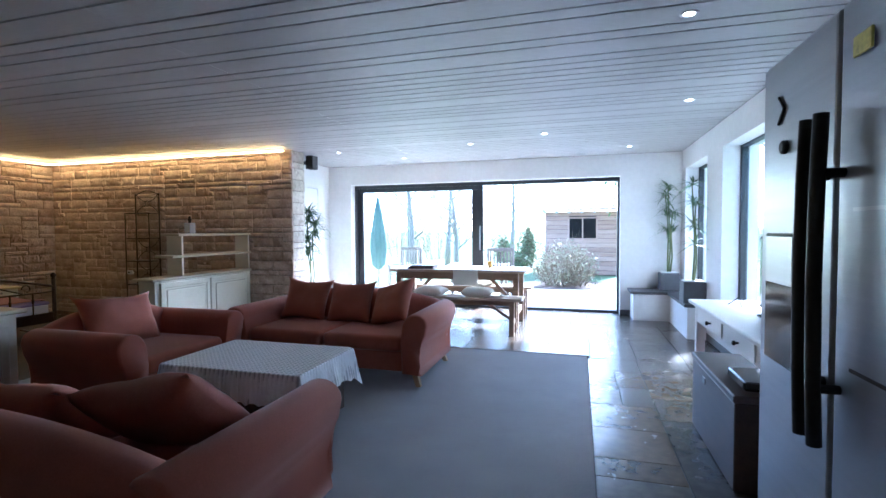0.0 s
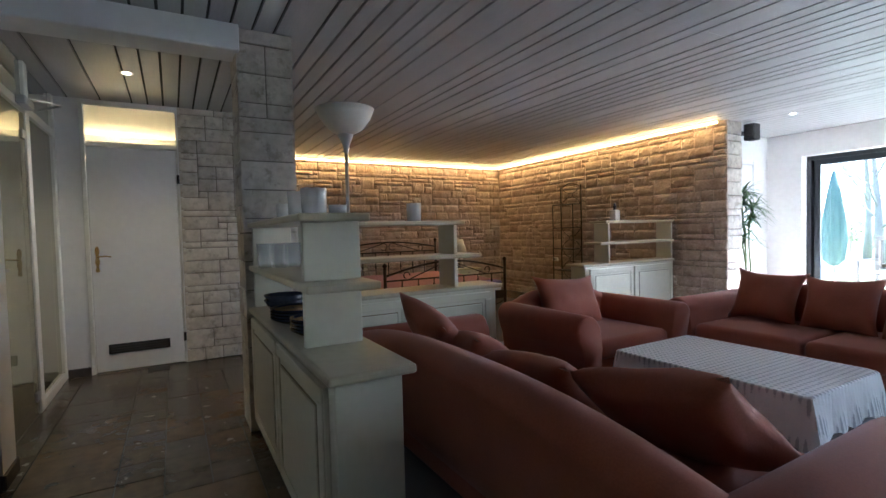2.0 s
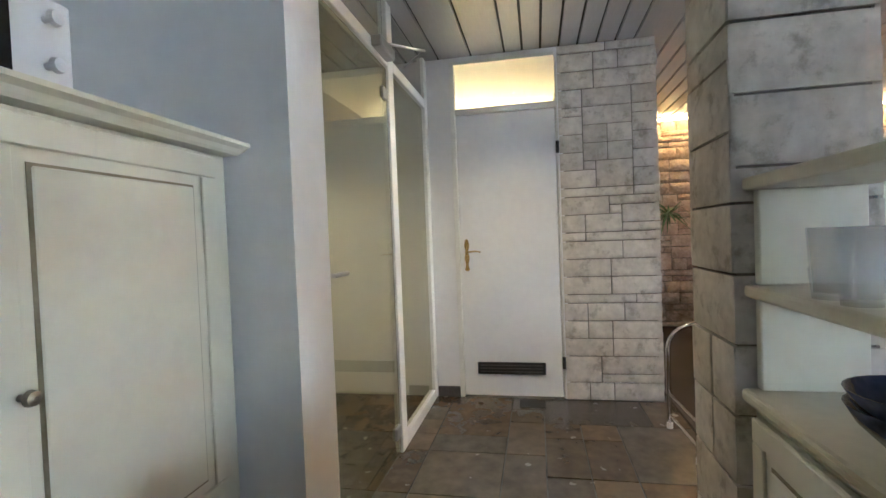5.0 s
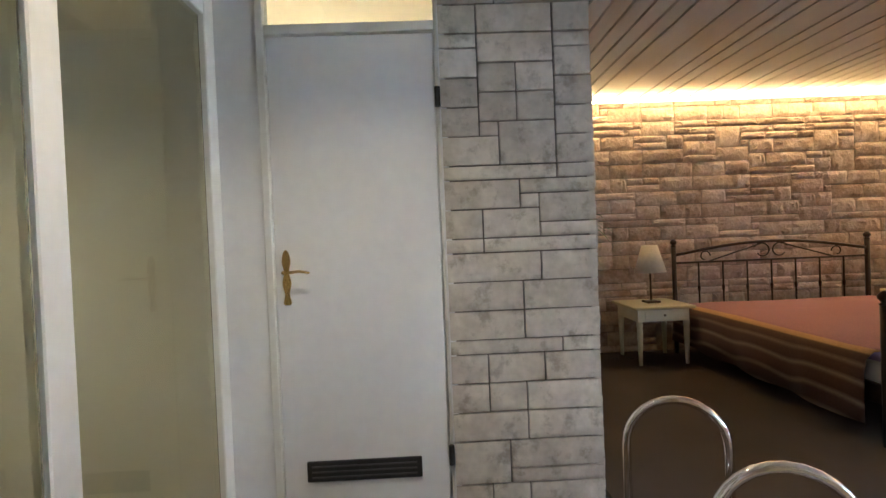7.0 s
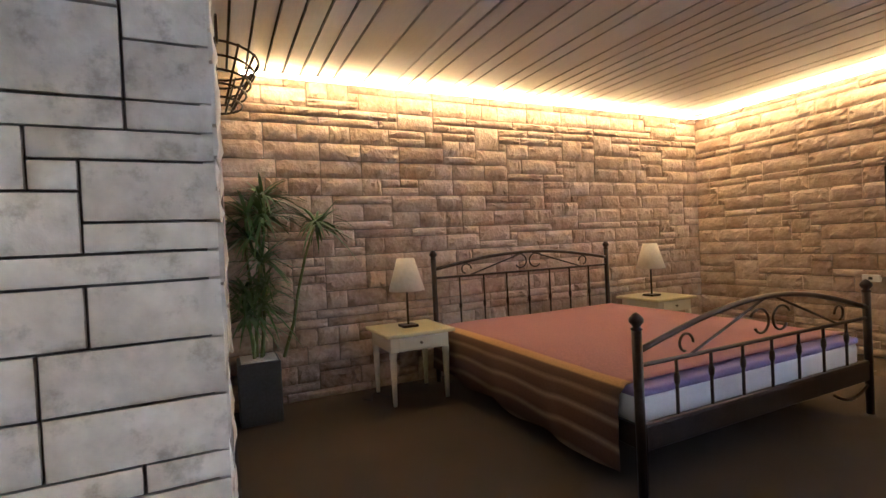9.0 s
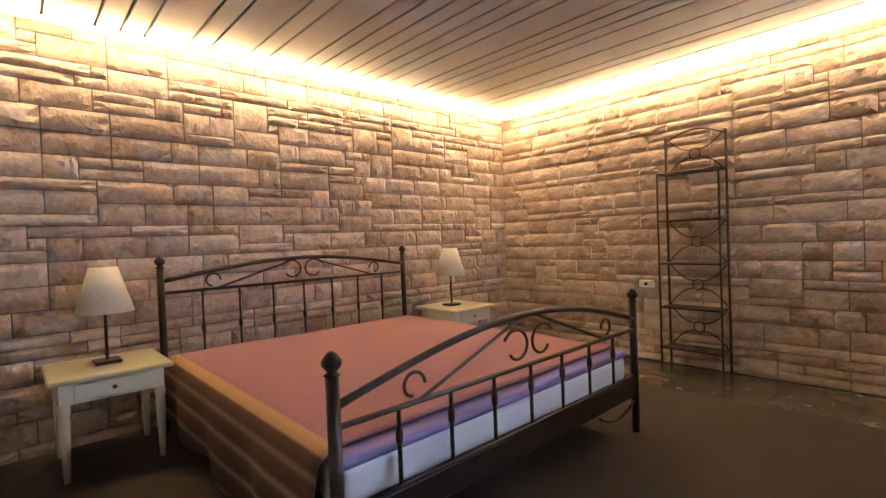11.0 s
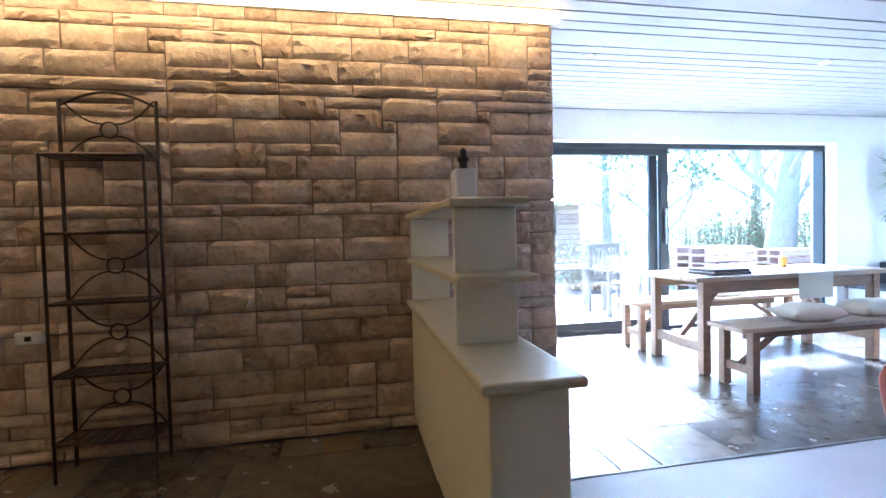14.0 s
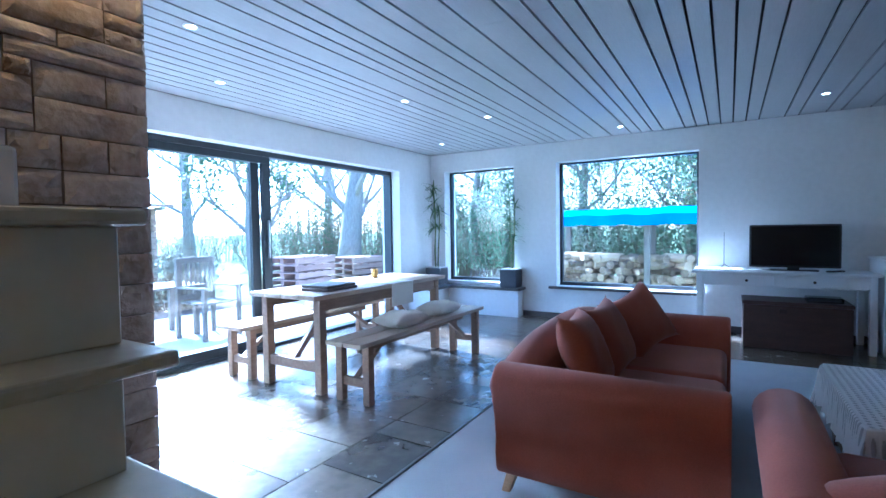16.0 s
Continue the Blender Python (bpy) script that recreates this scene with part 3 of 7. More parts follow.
def window(name, y0, y1, z0, z1, label):
    root = thing(name, label, "window", pose(0, 0, 0), kind="structure")
    x0, x1, t = EAST + 0.16, EAST + 0.24, 0.045
    part("window_frame", box(x0, x1, y0, y1, z0, z0 + t, 0.004), BLACK_ALU, root)
    part("frame_top", box(x0, x1, y0, y1, z1 - 0.02, z1, 0.004), BLACK_ALU, root)
    part("frame_side", box(x0, x1, y0, y0 + 0.025, z0 + t, z1 - 0.02, 0.004), BLACK_ALU, root)
    part("frame_side", box(x0, x1, y1 - 0.035, y1, z0 + t, z1 - 0.02, 0.004), BLACK_ALU, root)
    pane = part("pane", box(x0 + 0.03, x0 + 0.04, y0 + 0.025, y1 - 0.035, z0 + t, z1 - 0.02), PANE, root, "clear glass pane")
    pane.visible_shadow = False
    return root


window("window_corner", *W1, "tall window with a slim dark frame beside the corner ledge")
window("window_wood", *W2, "square window with a slim dark frame facing the log pile")
structure("window_sill", box(EAST - 0.05, EAST + 0.16, W2[0] - 0.05, W2[1] + 0.10, W2[2] - 0.035, W2[2] - 0.002, 0.006), BASEBOARD, "grey stone window sill", "sill")


def ledge():
    root = thing("corner_ledge", "low white corner bench wall with a grey stone top", "ledge", pose(0, 0, 0), kind="structure")
    part("body", box(0.93, EAST - 0.002, 8.50, NORTH - 0.016, 0.0, 0.37), PLASTER, root)
    part("body", box(1.40, EAST - 0.016, 7.40, 8.50, 0.0, 0.37), PLASTER, root)
    part("slab", box(0.89, EAST - 0.002, 8.46, NORTH - 0.002, 0.372, 0.41, 0.006), BASEBOARD, root, "grey stone slab")
    part("slab", box(1.36, EAST - 0.002, 7.36, 8.458, 0.372, 0.41, 0.006), BASEBOARD, root, "grey stone slab")


ledge()
structure("socket_plate", box(EAST - 0.012, EAST - 0.001, 7.10, 7.26, 0.22, 0.30, 0.003), WHITE, "white double socket plate on the wall", "socket")


# ---- dining set ----
def dining_table():
    root = thing("dining_table", "long rustic wooden dining table with a pale plank top", "dining table", pose(-1.385, 7.80, 0.002))
    hw, hd, top = 0.915, 0.36, 0.75
    for i in range(4):
        y0 = -hd + 2 * hd * i / 4
        part("top_plank", box(-hw, hw, y0 + 0.002, y0 + 2 * hd / 4 - 0.002, top - 0.035, top - 0.001 * (i % 2), 0.004), RUSTIC_TOP, root)
    for s in (-1, 1):
        part("apron", box(-hw + 0.10, hw - 0.10, s * (hd - 0.06) - 0.014, s * (hd - 0.06) + 0.014, top - 0.13, top - 0.036, 0.003), RUSTIC, root)
    for sx in (-1, 1):
        for sy in (-1, 1):
            part("leg", box(sx * 0.80 - 0.035, sx * 0.80 + 0.035, sy * 0.29 - 0.035, sy * 0.29 + 0.035, 0, top - 0.036, 0.005), RUSTIC, root)
        part("stretcher", box(sx * 0.80 - 0.022, sx * 0.80 + 0.022, -0.255, 0.255, 0.16, 0.24, 0.004), RUSTIC, root)
        part("brace", tube([(sx * 0.80, 0, 0.22), (sx * 0.34, 0, top - 0.05)], 0.028, 4), RUSTIC, root)
    return root


def dining_bench(y):
    root = thing("dining_bench", "rustic wooden bench with braced legs at the dining table", "bench", pose(-1.385, y, 0.002), "benches at the dining table")
    hw, hd, top = 0.93, 0.165, 0.45
    for i in range(2):
        part("seat_plank", box(-hw, hw, -hd + i * hd + 0.002, -hd + (i + 1) * hd - 0.002, top - 0.032, top, 0.004), RUSTIC_TOP, root)
    part("apron", box(-hw + 0.16, hw - 0.16, -0.014, 0.014, top - 0.11, top - 0.033, 0.003), RUSTIC, root)
    for sx in (-1, 1):
        for sy in (-1, 1):
            part("leg", box(sx * 0.81 - 0.03, sx * 0.81 + 0.03, sy * 0.125 - 0.03, sy * 0.125 + 0.03, 0, top - 0.033, 0.004), RUSTIC, root)
        part("stretcher", box(sx * 0.81 - 0.018, sx * 0.81 + 0.018, -0.095, 0.095, 0.12, 0.18, 0.003), RUSTIC, root)
        part("brace", tube([(sx * 0.81, 0, 0.16), (sx * 0.46, 0, top - 0.06)], 0.022, 4), RUSTIC, root)
    return root


RUSTIC_TOP = surface("rustic_pine_top", (0.30, 0.22, 0.15), (0.47, 0.37, 0.27), 4, 0.38, 50, 0.25, stretch=(1, 9, 9), per_object=0.2)
dining_table()
dining_bench(7.17)
dining_bench(8.42)


def runner():
    prof = []
    for i in range(25):
        y = 7.42 + 0.76 * i / 24
        prof.append((y, 0.7545))
    prof = [(7.432, 0.55), (7.432, 0.74)] + prof[0:] + [(8.168, 0.74), (8.168, 0.55)]
    bm = bmesh.new()
    a = [bm.verts.new((-1.40, y, z)) for y, z in prof]
    b = [bm.verts.new((-1.07, y + 0.004, z)) for y, z in prof]
    for i in range(len(prof) - 1):
        bm.faces.new((a[i], a[i + 1], b[i + 1], b[i]))
    ob = link("table_runner", bm, LINEN)
    ob.modifiers.new("thickness", "SOLIDIFY").thickness = 0.003
    tagged(ob, "cream linen runner across the dining table", "table runner")


runner()
for x, y, seed in ((-1.62, 7.17, 21), (-1.02, 7.19, 22), (-1.2, 8.42, 23)):
    c = link("seat_cushion", pillow_mesh(0.42, 0.30, 0.13, 12, seed), LINEN, smooth=True)
    c.matrix_world = pose(x, y, 0.505, 90, 0, 8 * (seed - 22))
    tagged(c, "flat cream cushion lying on the dining bench", "cushion", "cream bench cushions")
for x, y, z, w, h in ((-1.90, 7.68, 0.752, 0.36, 0.022), (-1.89, 7.70, 0.7745, 0.34, 0.02)):
    b = thing("place_mats", "dark flat stack of place mats on the dining table", "place mats", pose(x, y, z, 0, 0, 3), "place mats on the dining table")
    part("mat", box(-w / 2, w / 2, -0.14, 0.14, 0, h, 0.004), DARK_WOOD, b)
v = thing("glass_tumbler", "small amber glass at the end of the dining table", "glass", pose(-1.0, 7.95, 0.75))
part("glass", lathe([(0.03, 0), (0.035, 0.09), (0.031, 0.09), (0.027, 0.006)], 16), surface("amber_glass", (0.45, 0.25, 0.05), (0.6, 0.35, 0.08), 3, 0.15, 30, 0.0), v, smooth=True)


# ---- television side ----
def tv_bench():
    root = thing("tv_bench", "long white console table against the wall carrying the television", "console table", pose(0, 0, 0))
    x0, x1, y0, y1, top = 1.00, 1.58, 3.715, 5.20, 0.755
    part("top", box(x0 - 0.03, x1, y0, y1 + 0.04, top - 0.028, top, 0.006), WHITE, root)
    part("apron", box(x0 + 0.01, x0 + 0.03, y0 + 0.03, y1, top - 0.15, top - 0.029, 0.003), WHITE, root)
    for ya, yb in ((y0 + 0.25, y0 + 0.72), (y0 + 0.80, y0 + 1.27)):
        dr = part("drawer", box(x0 + 0.002, x0 + 0.009, ya, yb, top - 0.135, top - 0.045, 0.002), WHITE, root)
        part("knob", knob((x0 + 0.002, (ya + yb) / 2, top - 0.09), "x"), IRON, dr, "small dark knob")
    for y in (y0 + 0.05, y1 - 0.03):
        for x in (x0 + 0.035, x1 - 0.05):
            part("leg", box(x - 0.028, x + 0.028, y - 0.028, y + 0.028, 0, top - 0.028, 0.004), WHITE, root)


def knob(at, axis="y", r=0.014):
    """A small turned knob that points along minus axis."""
    bm = lathe([(r * 0.45, 0), (r * 0.45, r * 0.9), (r, r * 1.4), (r * 0.85, r * 2.1), (r * 0.3, r * 2.3)], 14)
    turn = {"x": Euler((0, radians(-90), 0)), "y": Euler((radians(90), 0, 0)), "Y": Euler((radians(-90), 0, 0))}[axis]
    bm.transform(Matrix.Translation(at) @ turn.to_matrix().to_4x4())
    return bm


tv_bench()


def television():
    root = thing("television", "small flat black television on a stand, switched off", "television", pose(1.28, 4.34, 0.755))
    part("panel", box(-0.02, 0.025, -0.38, 0.38, 0.03, 0.47, 0.008), BLACK_MATT, root)
    part("screen", box(-0.0235, -0.0205, -0.362, 0.362, 0.05, 0.452), BLACK_GLOSS, root, "glossy black screen")
    part("neck", box(-0.01, 0.03, -0.05, 0.05, 0.012, 0.06, 0.004), BLACK_MATT, root)
    part("stand", box(-0.09, 0.10, -0.20, 0.20, 0.0, 0.014, 0.004), BLACK_GLOSS, root)


television()
r = thing("remote_control", "black remote control lying on the console table", "remote control", pose(1.16, 4.02, 0.756, 0, 0, 40))
part("body", box(-0.022, 0.022, -0.09, 0.09, 0, 0.016, 0.005), BLACK_MATT, r)
bm = tube(arc(lambda u: (1.30 + 0.1 * math.sin(u * 7), 4.77 - 0.35 * u, 0.7605), 14), 0.004, 6)
tagged(link("cable", bm, BLACK_MATT), "thin black cable on the console table", "cable")


def trunk():
    root = thing("storage_chest", "dark brown wooden chest under the console table", "chest", pose(0, 0, 0.002))
    x0, x1, y0, y1 = 0.91, 1.36, 3.92, 4.78
    part("body", box(x0, x1, y0, y1, 0.0, 0.43, 0.006), DARK_WOOD, root)
    part("lid", box(x0 - 0.008, x1 + 0.004, y0 - 0.008, y1 + 0.008, 0.434, 0.47, 0.006), DARK_WOOD, root)
    part("hasp", box(x0 - 0.014, x0 - 0.0085, 4.42, 4.48, 0.36, 0.40, 0.002), IRON, root, "dark metal hasp")
    b = thing("receiver_box", "small black set-top box on the chest", "set-top box", pose(1.06, 4.12, 0.472))
    part("case", box(-0.09, 0.09, -0.14, 0.14, 0.004, 0.05, 0.006), BLACK_GLOSS, b)
    part("front", box(-0.094, -0.0905, -0.12, 0.12, 0.012, 0.042, 0.001), BLACK_MATT, b)


trunk()


PANEL_GROOVE = surface("panel_groove_brown", (0.20, 0.17, 0.10), (0.32, 0.28, 0.18), 9, 0.6, 60, 0.1)


def panel_door(name, parent, x0, x1, z0, z1, y, material, knob_at=None, face=1):
    """A framed cabinet door in the xz plane at depth y; face +1 looks to +y."""
    s = face
    ya, yb = sorted((y, y + s * 0.018))
    d = part(name, box(x0, x1, ya, yb, z0, z1, 0.003), material, parent)
    t = 0.055
    yc, yd = sorted((y + s * 0.0185, y + s * 0.026))
    for a, b, c, e in ((x0, x1, z0, z0 + t), (x0, x1, z1 - t, z1), (x0, x0 + t, z0 + t, z1 - t), (x1 - t, x1, z0 + t, z1 - t)):
        part("rail", box(a + 0.0005, b - 0.0005, yc, yd, c, e, 0.003), material, d)
    i = t + 0.03
    if x1 - x0 > 2.6 * i and z1 - z0 > 2.6 * i:
        # thin darker strip showing round the raised panel
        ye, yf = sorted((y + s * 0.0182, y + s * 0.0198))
        part("groove", box(x0 + i - 0.006, x1 - i + 0.006, ye, yf, z0 + i - 0.006, z1 - i + 0.006), PANEL_GROOVE, d, "dark brown groove round the panel")
        part("panel", box(x0 + i, x1 - i, *sorted((y + s * 0.02, y + s * 0.026)), z0 + i, z1 - i, 0.003), material, d)
    if knob_at:
        part("knob", knob((knob_at[0], y + s * 0.026, knob_at[1]), "Y" if s > 0 else "y"), BRASS_DULL, d, "small antique knob")
    return d


BRASS_DULL = surface("antique_nickel", (0.20, 0.18, 0.14), (0.34, 0.31, 0.25), 8, 0.3, 60, 0.05, metal=1.0)


def sideboard():
    root = thing("sideboard", "cream-white panelled sideboard beside the fridge", "sideboard", pose(0, 0, 0))
    x0, x1, y0, y1, top = 1.00, 1.58, 3.215, 3.695, 0.895
    part("body", box(x0, x1, y0, y1, 0.05, top - 0.03, 0.004), WHITE, root)
    part("plinth", box(x0 + 0.02, x1, y0 + 0.01, y1 - 0.01, 0.0, 0.05), WHITE, root)
    part("top", box(x0 - 0.03, x1, y0 - 0.01, y1 + 0.015, top - 0.03, top, 0.008, seg=2), WHITE, root)
    dr = part("door", box(x0 - 0.018, x0 - 0.001, y0 + 0.02, y1 - 0.02, 0.07, top - 0.05, 0.003), WHITE, root)
    for a, b, c, e in ((0.02, 0.46, 0.07, 0.13), (0.02, 0.46, 0.785, 0.845), (0.02, 0.07, 0.13, 0.785), (0.41, 0.46, 0.13, 0.785)):
        part("rail", box(x0 - 0.027, x0 - 0.0185, y0 + a, y0 + b, c, e, 0.003), WHITE, dr)
    part("knob", knob((x0 - 0.028, y1 - 0.06, 0.62), "x"), IRON, dr, "small dark knob")


sideboard()


def table_lamp(m, base_material, label, base="urn", shade_r=(0.10, 0.17), shade_h=0.24, stem=0.30, group=""):
    root = thing("table_lamp", label, "table lamp", m, group)
    if base == "urn":
        part("base", lathe([(0.07, 0), (0.075, 0.015), (0.045, 0.03), (0.075, 0.09), (0.095, 0.16), (0.08, 0.23), (0.035, 0.28), (0.03, 0.31), (0.012, 0.315), (0.012, stem + 0.06)], 24), base_material, root, smooth=True)
    else:
        part("base", box(-0.06, 0.06, -0.06, 0.06, 0, 0.018, 0.004), base_material, root)
        part("stem", tube([(0, 0, 0.018), (0, 0, stem + 0.05)], 0.008, 8), base_material, root)
    a, b = shade_r
    z = stem
    sh = lathe([(b, z), (a, z + shade_h), (a - 0.004, z + shade_h), (b - 0.004, z + 0.001)], 28)
    part("shade", sh, SHADE, root, "conical cream fabric shade", smooth=True)
    return root


OLIVE = surface("olive_glaze", (0.10, 0.085, 0.03), (0.20, 0.17, 0.07), 6, 0.2, 40, 0.03)
table_lamp(pose(1.27, 3.37, 0.895), OLIVE, "olive ceramic urn lamp with a cream shade on the sideboard", stem=0.36, shade_r=(0.09, 0.18), shade_h=0.26)


def fridge():
    root = thing("fridge", "tall grey steel side-by-side fridge with magnets and a dispenser", "fridge", pose(0, 0, 0))
    x0, x1, y0, y1, h = 0.80, 1.56, 2.27, 3.185, 1.78
    part("body", box(x0 + 0.035, x1, y0, y1, 0.02, h, 0.006), FRIDGE_STEEL, root)
    ym = 2.715
    for k, (a, b) in enumerate(((ym + 0.003, y1), (y0, ym - 0.003))):
        d = part("door", box(x0 - 0.03, x0 + 0.03, a, b, 0.06, h - 0.005, 0.014, seg=3), FRIDGE_STEEL, root)
        yh = ym + 0.036 if k == 0 else ym - 0.036
        part("handle", tube([(x0 - 0.078, yh, 0.755), (x0 - 0.083, yh, 0.90), (x0 - 0.086, yh, 1.14), (x0 - 0.083, yh, 1.38), (x0 - 0.078, yh, 1.525)], 0.016, 10), BLACK_MATT, d, "long dark bar handle", smooth=True)
        for z in (0.89, 1.39):
            part("handle_mount", tube([(x0 - 0.085, yh, z), (x0 - 0.03, yh, z)], 0.011, 8), BLACK_MATT, d)
        if k == 0:
            part("dispenser", box(x0 - 0.036, x0 - 0.0305, y1 - 0.27, y1 - 0.06, 0.86, 1.25, 0.003), BLACK_GLOSS, d, "black water dispenser")
            part("dispenser_panel", box(x0 - 0.039, x0 - 0.0365, y1 - 0.26, y1 - 0.07, 1.10, 1.24, 0.002), STEEL, d)
        else:
            part("hatch_line", box(x0 - 0.0325, x0 - 0.0305, a + 0.004, b - 0.075, 1.30, 1.308), STEEL, d)
            part("hatch_grip", box(x0 - 0.0335, x0 - 0.0305, a + 0.125, a + 0.245, 1.205, 1.258, 0.002), BLACK_GLOSS, d, "dark recessed grip")
            part("hatch_line", box(x0 - 0.0325, x0 - 0.0305, a + 0.004, b - 0.075, 0.945, 0.953), BLACK_MATT, d)
    for i, (y, z, w, hh, c) in enumerate(((2.43, 1.675, 0.075, 0.075, (0.35, 0.12, 0.06)), (2.345, 1.615, 0.075, 0.075, (0.03, 0.03, 0.035)), (2.61, 1.655, 0.045, 0.07, (0.55, 0.50, 0.08)))):
        mg = thing("fridge_magnet", "small coloured magnet stuck on the fridge door", "magnet", pose(x0 - 0.031, y, z), "magnets on the fridge")
        mm = surface("magnet_print", c, tuple(min(1, v * 1.6 + 0.05) for v in c), 40, 0.4, 90, 0.0)
        bm = lathe([(w / 2, 0), (w / 2, 0.006), (w / 2 - 0.004, 0.008)], 20) if i == 1 else box(-w / 2, w / 2, -hh / 2, hh / 2, 0, 0.006, 0.002)
        bm.transform(Euler((0, radians(-90), 0)).to_matrix().to_4x4())
        part("plate", bm, mm, mg)
    for z in (1.50,):
        mg = thing("fridge_magnet", "round dark magnet clip on the freezer door", "magnet", pose(x0 - 0.031, 3.00, z), "magnets on the fridge")
        bm = lathe([(0.02, 0), (0.02, 0.01), (0.014, 0.014)], 18)
        bm.transform(Euler((0, radians(-90), 0)).to_matrix().to_4x4())
        part("plate", bm, BLACK_MATT, mg)
    mg = thing("fridge_magnet", "small black chevron magnet on the freezer door", "magnet", pose(x0 - 0.031, 3.03, 1.615), "magnets on the fridge")
    for s in (-1, 1):
        part("bar", tube([(-0.003, 0.02, s * 0.04), (-0.003, -0.02, 0.0)], 0.004, 6), BLACK_MATT, mg)
    return root


fridge()


def antenna(m):
    root = thing("table_antenna", "thin black indoor antenna on a small tripod on the console", "antenna", m)
    part("rod", tube([(0, 0, 0.05), (0, 0, 0.40)], [0.004, 0.0025], 6), BLACK_MATT, root)
    for k in range(3):
        a = 2.1 * k + 0.4
        part("leg", tube([(0, 0, 0.06), (0.035 * math.cos(a), 0.035 * math.sin(a), 0.03), (0.07 * math.cos(a), 0.07 * math.sin(a), 0.003)], 0.003, 5), BLACK_MATT, root)


antenna(pose(1.22, 4.95, 0.755))


# ---- room dividers: stepped cream shelves ----
def divider(name, m, length, width, label, door_side=1, top_len=0.95, mid_len=1.30, doors=2):
    """A stepped shelf: base cabinet, two open shelves on end panels. Runs along +x from its wall end; each level is shorter than the one below."""
    root = thing(name, label, "shelf unit", m, "stepped cream dividers")
    w = width / 2
    part("plinth", box(0, length - 0.08, -w + 0.03, w - 0.03, 0, 0.07), CREAM, root)
    part("body", box(0, length - 0.05, -w + 0.012, w - 0.012, 0.07, 0.725, 0.004), CREAM, root)
    part("worktop", box(0, length, -w - 0.02, w + 0.02, 0.7255, 0.757, 0.010, seg=2), CREAM_EDGE, root, "cream worktop with a rounded edge")
    s = door_side
    n = doors
    for side in (s,):
        for i in range(n):
            a = 0.04 + (length - 0.13) * i / n
            b = 0.04 + (length - 0.13) * (i + 1) / n - 0.02
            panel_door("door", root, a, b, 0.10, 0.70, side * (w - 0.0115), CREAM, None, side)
    for z, ln in ((0.985, mid_len), (1.236, top_len)):
        part("shelf", box(0, ln, -w - 0.01, w + 0.01, z - 0.013, z + 0.017, 0.008, seg=2), CREAM_EDGE, root, "cream shelf board with a rounded edge")
    for z0, z1, end in ((0.7575, 0.9715, top_len - 0.06), (1.0025, 1.2225, top_len - 0.06)):
        part("end_panel", box(end - 0.028, end, -w + 0.015, w - 0.015, z0, z1, 0.003), CREAM, root)
        part("wall_panel", box(0.002, 0.03, -w + 0.015, w - 0.015, z0, z1, 0.003), CREAM, root)
    return root


# beside the pillar, towards the kitchen
d1 = divider("divider_shelf", pose(-3.40, 1.976, 0), 1.655, 0.25, "stepped cream divider shelf with glasses and plates, beside the stone pillar", -1, top_len=1.31, mid_len=1.40)
# from the pillar into the room
d2 = divider("divider_shelf", pose(-3.56, 2.15, 0, 0, 0, 90), 1.55, 0.27, "stepped cream divider shelf between sofas and bedroom, behind the armchair", -1, top_len=1.22, mid_len=1.365)
# from the stone wall
d3 = divider("divider_shelf", pose(-4.38, STONE_Y - 0.005, 0, 0, 0, -90), 1.625, 0.25, "stepped cream divider shelf standing out from the stone wall", top_len=1.25, mid_len=1.34)


def bottle(m):
    root = thing("lantern_bottle", "clear square glass bottle with a dark stopper on the divider", "bottle", m)
    part("glass", box(-0.045, 0.045, -0.045, 0.045, 0, 0.13, 0.01, seg=2), BOTTLE_GLASS, root)
    part("neck", lathe([(0.018, 0.13), (0.016, 0.155), (0.016, 0.16)], 14), BLACK_MATT, root)
    part("stopper", lathe([(0.022, 0.16), (0.024, 0.175), (0.012, 0.185), (0.016, 0.20), (0.004, 0.215)], 14), BLACK_MATT, root, smooth=True)


bottle(pose(-4.39, 6.14, 1.2535))


def flower_pot(m, r, h, seed):
    root = thing("white_pot", "white ceramic pot with a finely scalloped rim on the divider shelf", "pot", m, "white pots on the shelves")
    bm = bmesh.new()
    n = 32
    rings = []
    for rr, z, rim in ((r * 0.92, 0, 0), (r, h * 0.95, 1), (r * 0.96, h * 0.95, 1), (r * 0.78, 0.01, 0)):
        rings.append([bm.verts.new((rr * math.cos(2 * math.pi * i / n), rr * math.sin(2 * math.pi * i / n), z + rim * h * 0.015 * math.cos(i * math.pi / 2))) for i in range(n)])
    for a, b in zip(rings, rings[1:]):
        for i in range(n):
            bm.faces.new((a[i], a[(i + 1) % n], b[(i + 1) % n], b[i]))
    bm.faces.new(rings[0])
    bm.faces.new(rings[-1])
    part("pot", bm, CERAMIC, root, smooth=True)


for i, (x, y, r, h) in enumerate(((-2.90, 1.96, 0.042, 0.085), (-2.71, 1.99, 0.054, 0.135), (-2.44, 1.99, 0.055, 0.125), (-2.27, 2.04, 0.036, 0.04), (-3.55, 3.01, 0.055, 0.14))):
    flower_pot(pose(x, y, 1.2535), r, h, i)

for i in range(7):
    x, y = -3.14 + 0.085 * (i // 4), 1.885 + 0.074 * (i % 4)
    g = thing("water_glass", "clear ribbed water glass on the divider shelf", "glass", pose(x, y, 1.0025), "water glasses on the shelf")
    part("glass", lathe([(0.028, 0), (0.034, 0.055), (0.031, 0.06), (0.036, 0.13), (0.033, 0.13), (0.028, 0.06), (0.025, 0.012)], 14), TUMBLER, g, smooth=True)


TAN_GLAZE = surface("tan_glaze", (0.30, 0.20, 0.09), (0.45, 0.32, 0.17), 12, 0.25, 60, 0.05)


